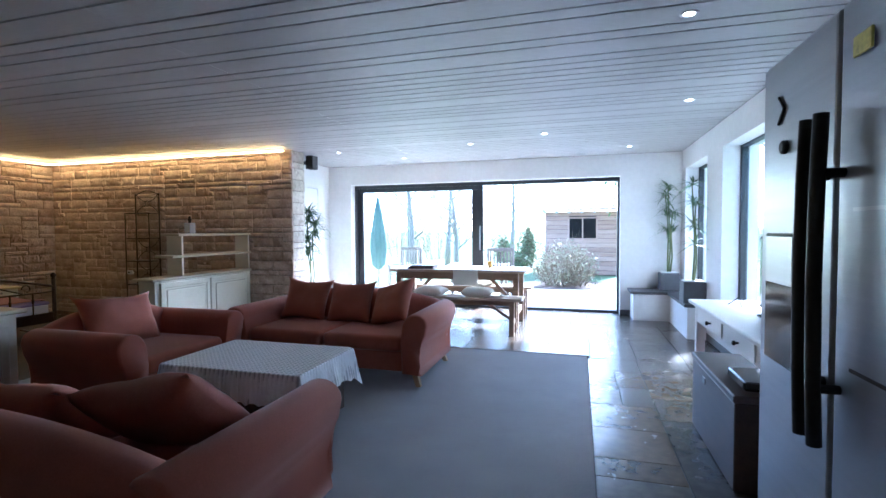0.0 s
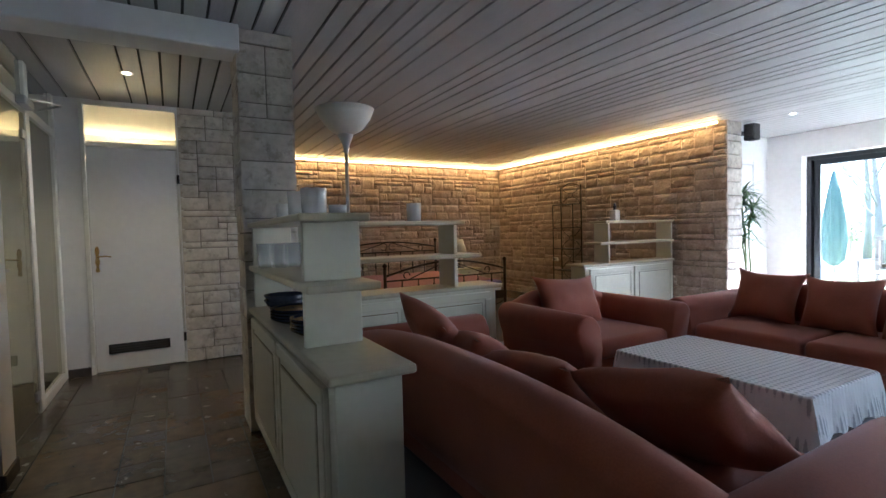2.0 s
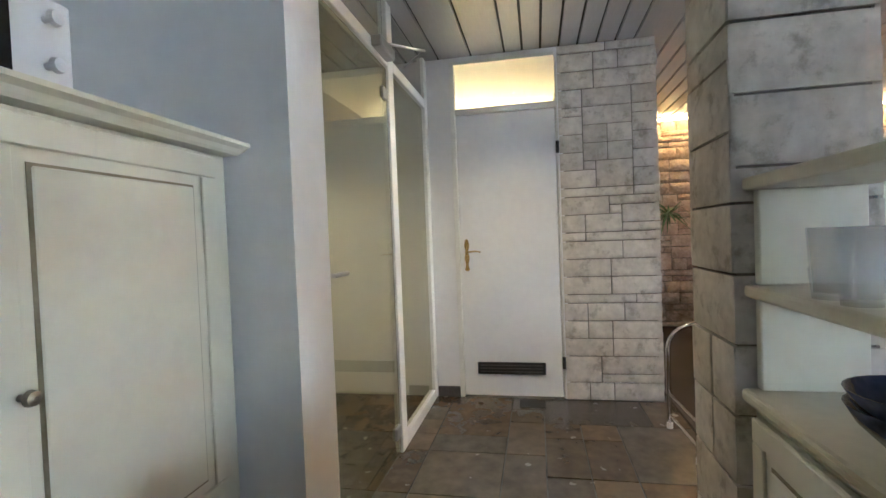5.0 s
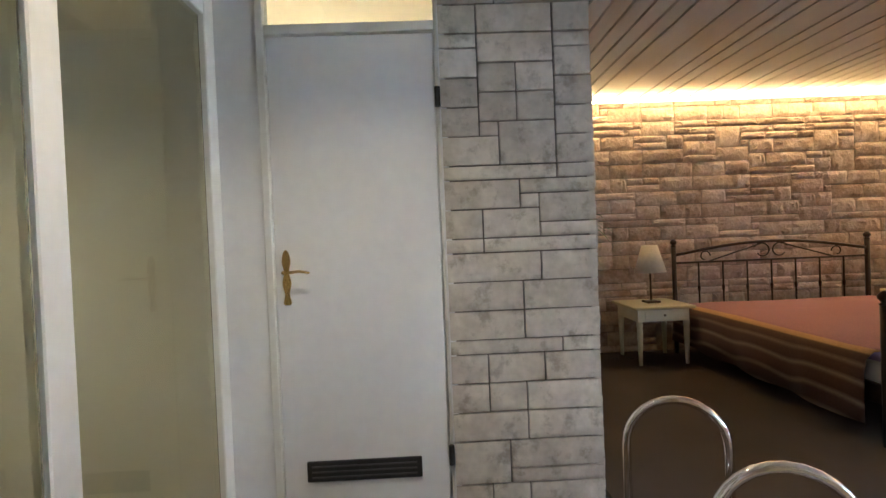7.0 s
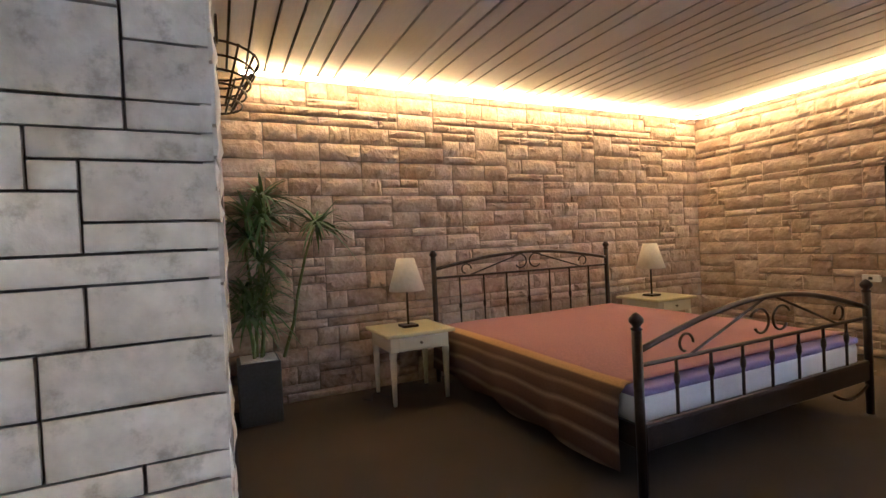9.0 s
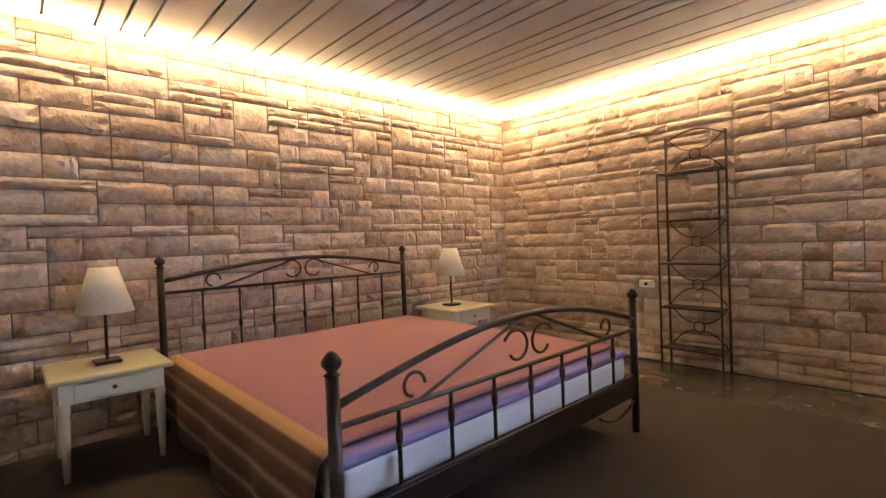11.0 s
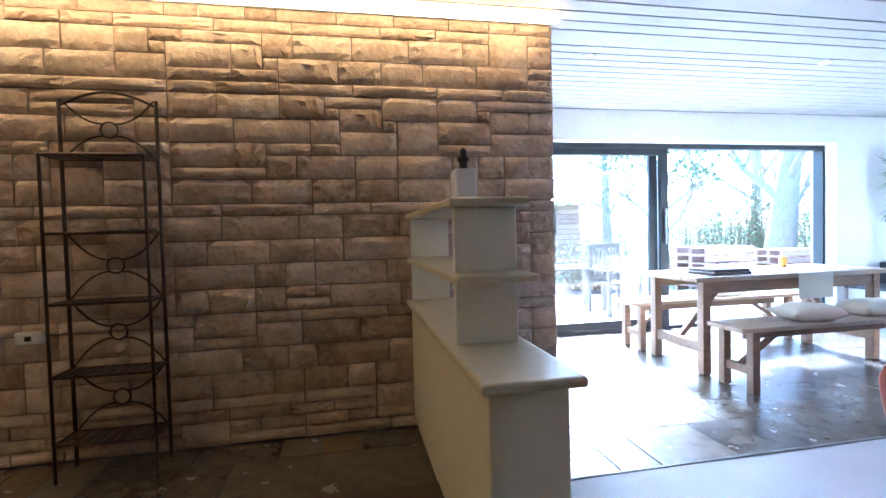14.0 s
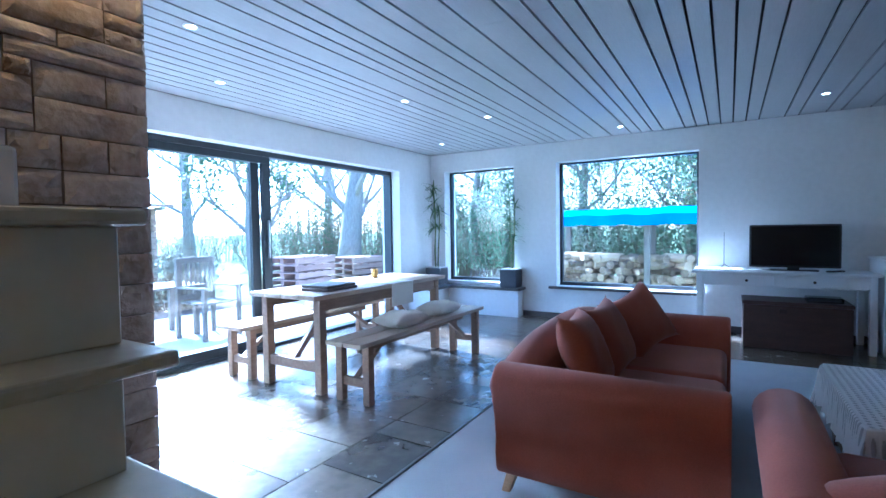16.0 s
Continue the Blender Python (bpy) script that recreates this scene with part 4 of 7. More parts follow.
def dish_stack(m, r, h, count, label, bowl):
    root = thing("dish_stack", label, "dishes", m, "dark blue dishes")
    for i in range(count):
        z = i * h * 0.35
        prof = [(r * 0.45, z), (r * 0.85, z + h * 0.6), (r, z + h), (r * 0.97, z + h), (r * 0.8, z + h * 0.6), (r * 0.4, z + h * 0.25)] if bowl else [(r * 0.6, z), (r * 0.95, z + h * 0.5), (r, z + h * 0.75), (r * 0.97, z + h * 0.75), (r * 0.9, z + h * 0.55), (r * 0.5, z + h * 0.4)]
        part("dish", lathe(prof, 28), BLUE_BOWL, root, smooth=True)
    if not bowl:
        part("dish_center", lathe([(0.001, z + h * 0.46), (r * 0.5, z + h * 0.46), (r * 0.82, z + h * 0.57)], 28), TAN_GLAZE, root, "tan glazed plate center", smooth=True)


dish_stack(pose(-3.05, 1.975, 0.7575), 0.11, 0.075, 2, "two dark blue stoneware bowls stacked on the divider", True)
dish_stack(pose(-2.74, 1.975, 0.7575), 0.132, 0.04, 4, "dark blue stoneware plates stacked on the divider", False)
dish_stack(pose(-2.41, 1.965, 0.7575), 0.10, 0.04, 4, "small dark stoneware plates stacked on the divider", False)


def uplighter(m):
    root = thing("floor_lamp", "standing uplighter with an opal glass bowl behind the divider", "floor lamp", m)
    part("foot", lathe([(0.14, 0), (0.14, 0.015), (0.03, 0.03), (0.012, 0.04)], 28), STEEL, root, smooth=True)
    part("pole", tube([(0, 0, 0.03), (0, 0, 1.7)], 0.011, 10), WHITE, root, smooth=True)
    part("switch", lathe([(0.013, 1.06), (0.019, 1.075), (0.019, 1.13), (0.013, 1.145)], 12), BLACK_MATT, root, "black rotary switch on the pole", smooth=True)
    part("cup", lathe([(0.012, 1.65), (0.02, 1.7), (0.045, 1.76), (0.05, 1.79), (0.02, 1.79)], 24), WHITE, root, smooth=True)
    part("bowl", lathe([(0.045, 1.77), (0.10, 1.80), (0.155, 1.87), (0.178, 1.925), (0.171, 1.925), (0.147, 1.87), (0.09, 1.81), (0.03, 1.78)], 32), BOWL_GLASS, root, "opal glass bowl", smooth=True)


uplighter(pose(-3.25, 2.41, 0.0145))


def fruit_bowl(m):
    root = thing("glass_bowl", "small clear glass bowl with limes on the divider shelf", "bowl", m)
    part("bowl", lathe([(0.03, 0), (0.055, 0.02), (0.075, 0.06), (0.073, 0.06), (0.052, 0.022), (0.026, 0.005)], 24), TUMBLER, root, smooth=True)
    for dx, dy in ((0.02, 0.0), (-0.02, 0.015), (-0.005, -0.025)):
        part("lime", lathe([(0.003, 0), (0.016, 0.006), (0.023, 0.02), (0.017, 0.035), (0.003, 0.042)], 12, (dx, dy, 0.012)), LIME, root, "yellow-green lime", smooth=True)


LIME = surface("lime_skin", (0.30, 0.38, 0.03), (0.44, 0.52, 0.07), 20, 0.4, 80, 0.1)
fruit_bowl(pose(-2.28, 2.03, 1.0025))


# ---- kitchen ----
def dial(at):
    bm = lathe([(0.020, 0), (0.019, 0.012), (0.017, 0.022), (0.010, 0.024)], 20)
    bm.transform(Matrix.Translation(at) @ Euler((radians(-90), 0, 0)).to_matrix().to_4x4())
    return bm


def kitchen_tall_unit():
    y = 0.55
    root = thing("oven_cabinet", "cream tall kitchen cabinet with a built-in oven", "kitchen cabinet", pose(0, 0, 0))
    x0, x1 = -2.715, -2.105
    part("side_panel", box(x1 - 0.02, x1, SOUTH + 0.002, y, 0.10, 1.386, 0.002), CREAM, root)
    part("body", box(x0, x1 - 0.021, SOUTH + 0.002, y - 0.03, 0.775, 1.386), CREAM, root)
    part("back_panel", box(x0, x1 - 0.021, SOUTH + 0.002, 0.049, 0.50, 0.7745), CREAM, root)
    part("plinth", box(x0, x1, SOUTH + 0.002, y - 0.05, 0, 0.10), BASEBOARD, root)
    oven = part("oven", box(x0 + 0.012, x1 - 0.03, y - 0.029, y + 0.004, 0.778, 1.384, 0.003), BLACK_GLOSS, root, "built-in electric oven")
    part("control_panel", box(x0 + 0.012, x1 - 0.03, y + 0.0045, y + 0.016, 1.262, 1.384, 0.003), BROWN_STEEL, oven, "bronze steel control panel")
    part("oven_door", box(x0 + 0.012, x1 - 0.03, y + 0.0045, y + 0.022, 0.992, 1.256, 0.003), BLACK_GLOSS, oven, "black glass oven door")
    part("oven_door", box(x0 + 0.012, x1 - 0.03, y + 0.0045, y + 0.020, 0.782, 0.988, 0.003), OVEN_LOWER, oven, "bronze steel lower oven panel")
    part("oven_handle", box(x0 + 0.07, x1 - 0.09, y + 0.045, y + 0.06, 1.212, 1.236, 0.004), STEEL, oven, "flat steel bar handle")
    for q in (x0 + 0.09, x1 - 0.11):
        part("handle_mount", box(q - 0.008, q + 0.008, y + 0.0225, y + 0.0445, 1.215, 1.233), STEEL, oven)
    for q in (0.13, 0.275, 0.42):
        part("dial", dial((x1 - 0.03 - q, y + 0.0165, 1.322)), STEEL, oven, "steel dial knob", smooth=True)
    part("niche_frame", box(x0 + 0.012, x0 + 0.03, 0.05, y, 0.50, 0.775, 0.002), CREAM, root)
    part("niche_floor", box(x0 + 0.03, x1 - 0.021, 0.05, y, 0.48, 0.499, 0.002), CREAM, root)
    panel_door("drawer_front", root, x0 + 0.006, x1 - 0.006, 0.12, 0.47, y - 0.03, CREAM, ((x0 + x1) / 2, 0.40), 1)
    # tall cupboard
    t = thing("tall_cupboard", "cream panelled tall cupboard next to the oven", "kitchen cabinet", pose(0, 0, 0))
    a, b = -3.345, -2.719
    part("body", box(a, b, SOUTH + 0.002, y - 0.03, 0.10, 1.386), CREAM, t)
    part("plinth", box(a, b, SOUTH + 0.002, y - 0.05, 0, 0.10), BASEBOARD, t)
    panel_door("door", t, a + 0.07, b - 0.006, 0.475, 1.372, y - 0.0295, CREAM, (b - 0.05, 0.91), 1)
    panel_door("drawer_front", t, a + 0.07, b - 0.006, 0.12, 0.455, y - 0.0295, CREAM, ((a + b) / 2 + 0.03, 0.42), 1)
    c = thing("cornice_top", "moulded cream top board over the tall cabinets", "cabinet top", pose(0, 0, 0))
    prof = [(SOUTH + 0.002, 1.388), (y + 0.01, 1.388), (y + 0.02, 1.394), (y + 0.03, 1.402), (y + 0.05, 1.408), (y + 0.05, 1.418), (y + 0.03, 1.424), (SOUTH + 0.002, 1.424)]
    part("board", extrude_profile(prof, "x", -3.355, -2.06, 0.004), CREAM, c)
    return root


kitchen_tall_unit()


def worktop_run():
    y = 0.55
    for i in range(3):
        a = -2.10 + 0.62 * i
        root = thing("base_cabinet", "cream base cabinet with a drawer under the worktop", "kitchen cabinet", pose(0, 0, 0), "kitchen base cabinets")
        part("body", box(a, a + 0.616, SOUTH + 0.002, y - 0.02, 0.10, 0.943), CREAM, root)
        part("plinth", box(a, a + 0.616, SOUTH + 0.002, y - 0.06, 0, 0.10), BASEBOARD, root)
        panel_door("drawer_front", root, a + 0.006, a + 0.61, 0.725, 0.935, y - 0.0195, CREAM, (a + 0.31, 0.825), 1)
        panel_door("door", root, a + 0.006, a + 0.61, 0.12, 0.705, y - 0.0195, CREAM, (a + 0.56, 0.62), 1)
    tagged(link("worktop", box(-2.10, -0.22, SOUTH + 0.002, y + 0.04, 0.945, 0.988, 0.008, seg=2), surface("speckled_worktop", (0.50, 0.52, 0.58), (0.72, 0.74, 0.78), 25, 0.4, 140, 0.05)), "pale speckled kitchen worktop", "worktop")
    h = thing("hob", "flat black glass hob set in the worktop", "hob", pose(-1.69, 0.285, 0.989))
    part("glass", box(-0.29, 0.29, -0.25, 0.25, 0, 0.008, 0.003), BLACK_GLOSS, h)
    part("trim", box(-0.30, 0.30, 0.2505, 0.262, 0, 0.009, 0.002), STEEL, h)


worktop_run()


def microwave():
    root = thing("microwave", "white microwave oven on top of the tall cabinets", "microwave", pose(-2.76, 0.26, 1.424, 0, 0, 0))
    part("case", box(-0.22, 0.22, -0.19, 0.17, 0.012, 0.212, 0.008, seg=2), WHITE, root)
    d = part("door", box(-0.22, 0.22, 0.1705, 0.19, 0.012, 0.212, 0.005), WHITE, root)
    part("door_window", box(-0.10, 0.19, 0.1905, 0.193, 0.035, 0.185, 0.002), BLACK_GLOSS, d, "dark door window")
    for z in (0.165, 0.075):
        part("dial", knob((-0.165, 0.19, z), "Y", 0.016), WHITE, d)
    for x in (-0.2, 0.2):
        for y in (-0.15, 0.14):
            part("foot", lathe([(0.012, 0), (0.012, 0.012)], 10, (x, y, 0)), BLACK_MATT, root)


microwave()


def utensil_pot():
    root = thing("utensil_pot", "white lacy pot holding steel ladles and a skimmer", "utensil pot", pose(-2.38, 0.10, 1.424))
    bm = bmesh.new()
    n = 32
    rings = []
    for r, z, s in ((0.06, 0, 0), (0.072, 0.13, 1), (0.068, 0.13, 1), (0.056, 0.008, 0)):
        rings.append([bm.verts.new((r * math.cos(2 * math.pi * i / n), r * math.sin(2 * math.pi * i / n), z + s * 0.008 * math.cos(i * math.pi / 2))) for i in range(n)])
    for a, b in zip(rings, rings[1:]):
        for i in range(n):
            bm.faces.new((a[i], a[(i + 1) % n], b[(i + 1) % n], b[i]))
    bm.faces.new(rings[0])
    bm.faces.new(rings[-1])
    part("pot", bm, CERAMIC, root, smooth=True)
    for k, (dx, dy, ln, head) in enumerate(((0.11, -0.02, 0.24, "grip"), (0.02, -0.03, 0.25, "flat"), (-0.05, 0.02, 0.24, "skimmer"), (-0.08, -0.01, 0.17, "ladle"))):
        tip = (dx, dy, ln)
        u = part("utensil", tube([(dx * 0.15, dy * 0.15, 0.03), tip], 0.005 if head != "grip" else 0.009, 6), STEEL if head != "grip" else BLACK_MATT, root)
        if head == "skimmer":
            bm = lathe([(0.004, 0), (0.04, 0.006), (0.052, 0.016), (0.05, 0.018), (0.03, 0.010)], 20)
            bm.transform(Matrix.Translation(tip) @ Euler((radians(70), 0, radians(20))).to_matrix().to_4x4())
            part("head", bm, STEEL, u, smooth=True)
        elif head == "ladle":
            bm = lathe([(0.004, -0.03), (0.028, -0.018), (0.034, 0.0), (0.031, 0.0), (0.02, -0.016)], 18)
            bm.transform(Matrix.Translation(tip))
            part("head", bm, STEEL, u, smooth=True)
        elif head == "flat":
            part("head", box(dx - 0.022, dx + 0.022, dy - 0.002, dy + 0.002, ln - 0.08, ln + 0.02, 0.002), STEEL, u)


utensil_pot()
for i, x in enumerate((-2.36, -2.43)):
    so = thing("wall_socket", "white wall socket above the tall cabinets", "socket", pose(x, SOUTH + 0.002, 1.53), "kitchen sockets")
    part("plate", box(-0.032, 0.032, 0, 0.010, -0.035, 0.035, 0.003), WHITE, so)
    part("hole", box(-0.014, 0.014, 0.0105, 0.0125, -0.012, 0.012, 0.003), BLACK_MATT, so)


def picture(x, z, w, h, motif):
    root = thing("framed_picture", "small fruit print in a wide dark frame on the kitchen wall", "picture", pose(x, SOUTH + 0.001, z), "fruit prints")
    t = 0.036
    for a, b, c, e in ((-w / 2, w / 2, -h / 2, -h / 2 + t), (-w / 2, w / 2, h / 2 - t, h / 2), (-w / 2, -w / 2 + t, -h / 2 + t, h / 2 - t), (w / 2 - t, w / 2, -h / 2 + t, h / 2 - t)):
        part("frame", box(a, b, 0, 0.022, c, e, 0.004), BLACK_MATT, root)
    part("print", box(-w / 2 + t, w / 2 - t, 0.002, 0.010, -h / 2 + t, h / 2 - t), PAPER, root, "printed paper")
    rng = random.Random(motif)
    for i in range(7):
        r = rng.uniform(0.012, 0.024)
        px, pz = rng.uniform(-0.045, 0.045), rng.uniform(-0.01, 0.07)
        bm = lathe([(r * 0.7, 0), (r, 0.0006), (r * 0.5, 0.001)], 14)
        bm.transform(Matrix.Translation((px, 0.0102 + i * 0.0003, pz)) @ Euler((radians(-90), 0, 0)).to_matrix().to_4x4() @ Matrix.Diagonal((1, rng.uniform(0.7, 1.2), 1, 1)))
        col = FRUIT[motif] if i < 3 else LEAF_INK
        part("fruit" if i < 3 else "leaf", bm, col, root)


PAPER = surface("aged_paper", (0.50, 0.49, 0.36), (0.64, 0.62, 0.48), 18, 0.6, 60, 0.05)
FRUIT = [surface("fruit_ink_orange", (0.55, 0.16, 0.03), (0.68, 0.30, 0.06), 40, 0.6, 90, 0.0), surface("fruit_ink_brown", (0.20, 0.08, 0.06), (0.36, 0.17, 0.10), 40, 0.6, 90, 0.0), surface("fruit_ink_green", (0.13, 0.15, 0.05), (0.26, 0.28, 0.10), 40, 0.6, 90, 0.0)]
LEAF_INK = surface("leaf_ink", (0.10, 0.13, 0.05), (0.20, 0.24, 0.10), 40, 0.6, 90, 0.0)
for i, (x, z) in enumerate(((-2.19, 1.756), (-2.46, 1.898), (-2.741, 2.05))):
    picture(x, z, 0.21, 0.267, i)


def words(text, size, m, material, label, category):
    c = bpy.data.curves.new("lettering", "FONT")
    c.body, c.size, c.extrude, c.align_x = text, size, 0.0006, "CENTER"
    tmp = bpy.data.objects.new("lettering", c)
    me = bpy.data.meshes.new_from_object(tmp)
    bpy.data.objects.remove(tmp)
    me.materials.append(material)
    return me


me = words("CIDRE", 0.042, None, BLACK_MATT, "", "")
ob = new("lettering", me)
ob.matrix_world = pose(0, 0.0115, -0.105, 90, 0, 180)
ob.parent = [o for o in bpy.data.objects if o.name == "framed_picture"][0]
ob["label"] = "dark printed capitals"


def pan_rail():
    root = thing("hanging_pans", "steel saucepan and black frying pans hanging from a rail", "pans", pose(0, 0, 0))
    part("rail", tube([(-2.75, 0.47, 2.33), (-1.85, 0.47, 2.33)], 0.008, 8), STEEL, root)
    for x in (-2.70, -1.90):
        part("hanger", tube([(x, 0.47, 2.33), (x, 0.47, H)], 0.006, 6), STEEL, root)
    turned = Euler((0, radians(90), 0)).to_matrix().to_4x4()
    for x, z, r, d, mat, grip, turn in ((-2.38, 1.97, 0.125, 0.045, BLACK_MATT, BLACK_MATT, -35), (-2.70, 2.09, 0.10, 0.10, CHROME, BLACK_MATT, -45), (-2.12, 2.10, 0.11, 0.05, BLACK_MATT, BLACK_MATT, -40)):
        bm = lathe([(0.001, 0), (r * 0.85, 0), (r * 0.95, d * 0.2), (r, d), (r * 0.975, d), (r * 0.92, d * 0.25), (r * 0.8, 0.006), (0.001, 0.006)], 30)
        m = Matrix.Translation((x, 0.47, z)) @ Euler((0, 0, radians(turn))).to_matrix().to_4x4()
        bm.transform(m @ turned)
        p = part("pan", bm, mat, root, "round pan hung on its edge", smooth=True)
        bm = tube([(d * 0.6, 0, r), (d * 0.5, 0, r + 0.10), (d * 0.3, 0, 2.335 - z)], [0.012, 0.010, 0.006], 8)
        bm.transform(m)
        part("pan_handle", bm, grip, p)
        if mat is not CHROME:
            continue
        bm = tube([(d * 0.7, -0.03, -r + 0.004), (d * 0.7, -0.025, -r - 0.03), (d * 0.7, 0.025, -r - 0.03), (d * 0.7, 0.03, -r + 0.004)], 0.008, 6)
        bm.transform(m)
        part("pan_grip", bm, grip, p)


pan_rail()


def flower_tray():
    root = thing("flower_tray", "white tray with printed pink peonies in the niche under the oven", "tray", pose(-2.40, 0.535, 0.5005, 3, 0, 0))
    part("panel", box(-0.265, 0.265, -0.012, 0.0, 0, 0.205, 0.004), WHITE, root)
    part("base", box(-0.24, 0.24, -0.30, -0.013, 0.004, 0.16, 0.006), WHITE, root)
    rng = random.Random(3)
    for cx, cz in ((0.10, 0.085), (-0.11, 0.105)):
        for i in range(46):
            a, q = rng.uniform(0, 6.28), rng.random() ** 0.5 * 0.075
            r = rng.uniform(0.008, 0.02)
            bm = lathe([(r, 0), (r * 0.6, 0.0006)], 9)
            bm.transform(Matrix.Translation((cx + q * math.cos(a), 0.0004 + i * 0.00007, cz + q * math.sin(a))) @ Euler((radians(-90), 0, 0)).to_matrix().to_4x4() @ Matrix.Diagonal((1, rng.uniform(0.5, 1.0), 1, 1)))
            part("petal", bm, PEONY[i % 3], root)
    for cx, cz in ((0.0, 0.05), (0.19, 0.03), (-0.21, 0.04), (-0.02, 0.03), (-0.21, 0.15)):
        bm = lathe([(0.022, 0), (0.012, 0.0006)], 9)
        bm.transform(Matrix.Translation((cx, 0.0004, cz)) @ Euler((radians(-90), 0, radians(0))).to_matrix().to_4x4() @ Euler((0, 0, cx * 9)).to_matrix().to_4x4() @ Matrix.Diagonal((1, 0.45, 1, 1)))
        part("leaf", bm, LEAF_INK, root)


PEONY = [surface("peony_" + n, d, l, 60, 0.6, 120, 0.0) for n, d, l in (("rose", (0.55, 0.12, 0.22), (0.70, 0.25, 0.35)), ("pink", (0.66, 0.30, 0.38), (0.78, 0.45, 0.52)), ("blush", (0.74, 0.52, 0.56), (0.80, 0.64, 0.66)))]
flower_tray()

# ---- bedroom ----
def iron_bed():
    root = thing("iron_bed", "dark bronze iron double bed with a salmon bedspread", "bed", pose(0, 0, 0.0145))
    xh, xf, y0, y1 = -7.86, -5.825, 3.71, 5.54
    ym = (y0 + y1) / 2

    def end(x, hp, zt, rise, zbar, low):
        e = part("headboard" if hp > 0.9 else "footboard", tube([(x, y0, low), (x, y1, low)], 0.013, 8), IRON, root)
        for y in (y0, y1):
            p = part("post", tube([(x, y, 0.0), (x, y, hp)], 0.021, 10), IRON, e, smooth=True)
            part("finial", lathe([(0.022, hp), (0.026, hp + 0.006), (0.014, hp + 0.014), (0.030, hp + 0.034), (0.030, hp + 0.048), (0.014, hp + 0.068), (0.003, hp + 0.074)], 16, (x, y, 0)), IRON, e, smooth=True)
        part("arch_rail", tube(arc(lambda u: (x, y0 + (y1 - y0) * u, zt + rise * math.sin(math.pi * u)), 24), 0.014, 8), IRON, e, smooth=True)
        part("cross_rail", tube([(x, y0, zbar), (x, y1, zbar)], 0.010, 8), IRON, e)
        n = 8
        for i in range(1, n):
            y = y0 + (y1 - y0) * i / n
            b = part("spindle", tube([(x, y, low), (x, y, zbar)], 0.0075, 6), IRON, e)
            part("collar", lathe([(0.008, -0.03), (0.013, -0.012), (0.013, 0.012), (0.008, 0.03)], 10, (x, y, low + 0.17)), IRON, b, smooth=True)
        for s in (-1, 1):
            part("diagonal", tube([(x, ym + s * (y1 - y0) * 0.32, zbar + 0.006), (x, ym + s * 0.05, zt + rise * 0.93)], 0.007, 6), IRON, e)
            c0 = ym + s * 0.085
            part("scroll", tube(arc(lambda u: (x, c0 + s * 0.085 * math.cos(5.2 * u + 0.5) * (1 - 0.4 * u), zbar + 0.085 + 0.075 * math.sin(5.2 * u + 0.5) * (1 - 0.4 * u)), 18), 0.0065, 6), IRON, e, smooth=True)
            c1 = ym + s * (y1 - y0) * 0.34
            part("scroll", tube(arc(lambda u: (x, c1 - s * 0.05 * math.cos(4.6 * u) * (1 - 0.35 * u), zbar + 0.055 + 0.05 * math.sin(4.6 * u) * (1 - 0.35 * u)), 16), 0.0065, 6), IRON, e, smooth=True)
        return e

    end(xh, 0.98, 0.90, 0.10, 0.83, 0.42)
    end(xf, 0.71, 0.62, 0.15, 0.56, 0.30)
    part("foot_panel", box(xf - 0.012, xf + 0.012, y0 + 0.02, y1 - 0.02, 0.20, 0.315, 0.003), IRON, root)
    part("foot_stretcher", tube(arc(lambda u: (xf, y1 - 0.02 - 0.35 * u, 0.17 - 0.05 * math.sin(math.pi * u)), 8), 0.009, 6), IRON, root)
    for y in (y0 + 0.015, y1 - 0.015):
        part("side_rail", box(xh, xf, y - 0.012, y + 0.012, 0.20, 0.30, 0.003), IRON, root)
    m = part("mattress", box(xh + 0.03, xf - 0.03, y0 + 0.03, y1 - 0.03, 0.24, 0.425, 0.035, seg=3), MATTRESS, root, "white mattress", smooth=True)
    part("sheet", box(xh + 0.04, xf - 0.027, y0 + 0.027, y1 - 0.027, 0.405, 0.445, 0.018, seg=3), SHEET, m, "violet fitted sheet", smooth=True)
    # bedspread: lies on the mattress, hangs down beside it with folds
    bm = bmesh.new()
    nx = 40
    prof = [(y1 - 0.03, 0.0), (ym + 0.5, 0.0), (ym, 0.0), (ym - 0.5, 0.0), (y0 + 0.10, 0.0), (y0 + 0.03, -0.005), (y0 - 0.015, -0.03), (y0 - 0.035, -0.10), (y0 - 0.045, -0.20), (y0 - 0.05, -0.33)]
    cols = []
    for i in range(nx + 1):
        u = i / nx
        x = xh + 0.06 + (xf - 0.10 - xh - 0.06) * u
        col = []
        for j, (y, dz) in enumerate(prof):
            hang = max(0, j - 5) / 4
            sag = noise.noise(Vector((x * 3, y * 2, 0))) * 0.012
            fold = hang * (0.022 * math.sin(x * 11 + 1.5 * noise.noise(Vector((x * 2, 0, 3)))) + 0.015 * noise.noise(Vector((x * 5, j * 0.5, 2))))
            slant = -0.05 * hang * u
            col.append(bm.verts.new((x, y - fold, 0.462 + dz + sag * (j < 6) + slant)))
        cols.append(col)
    for a, b in zip(cols, cols[1:]):
        for j in range(len(prof) - 1):
            bm.faces.new((a[j], a[j + 1], b[j + 1], b[j]))
    sp = link("bedspread", bm, SPREAD, smooth=True)
    sp.matrix_world = pose(0, 0, 0.0145)
    sp.modifiers.new("thickness", "SOLIDIFY").thickness = 0.008
    tagged(sp, "salmon woven bedspread with a brown striped border hanging beside the bed", "bedspread")


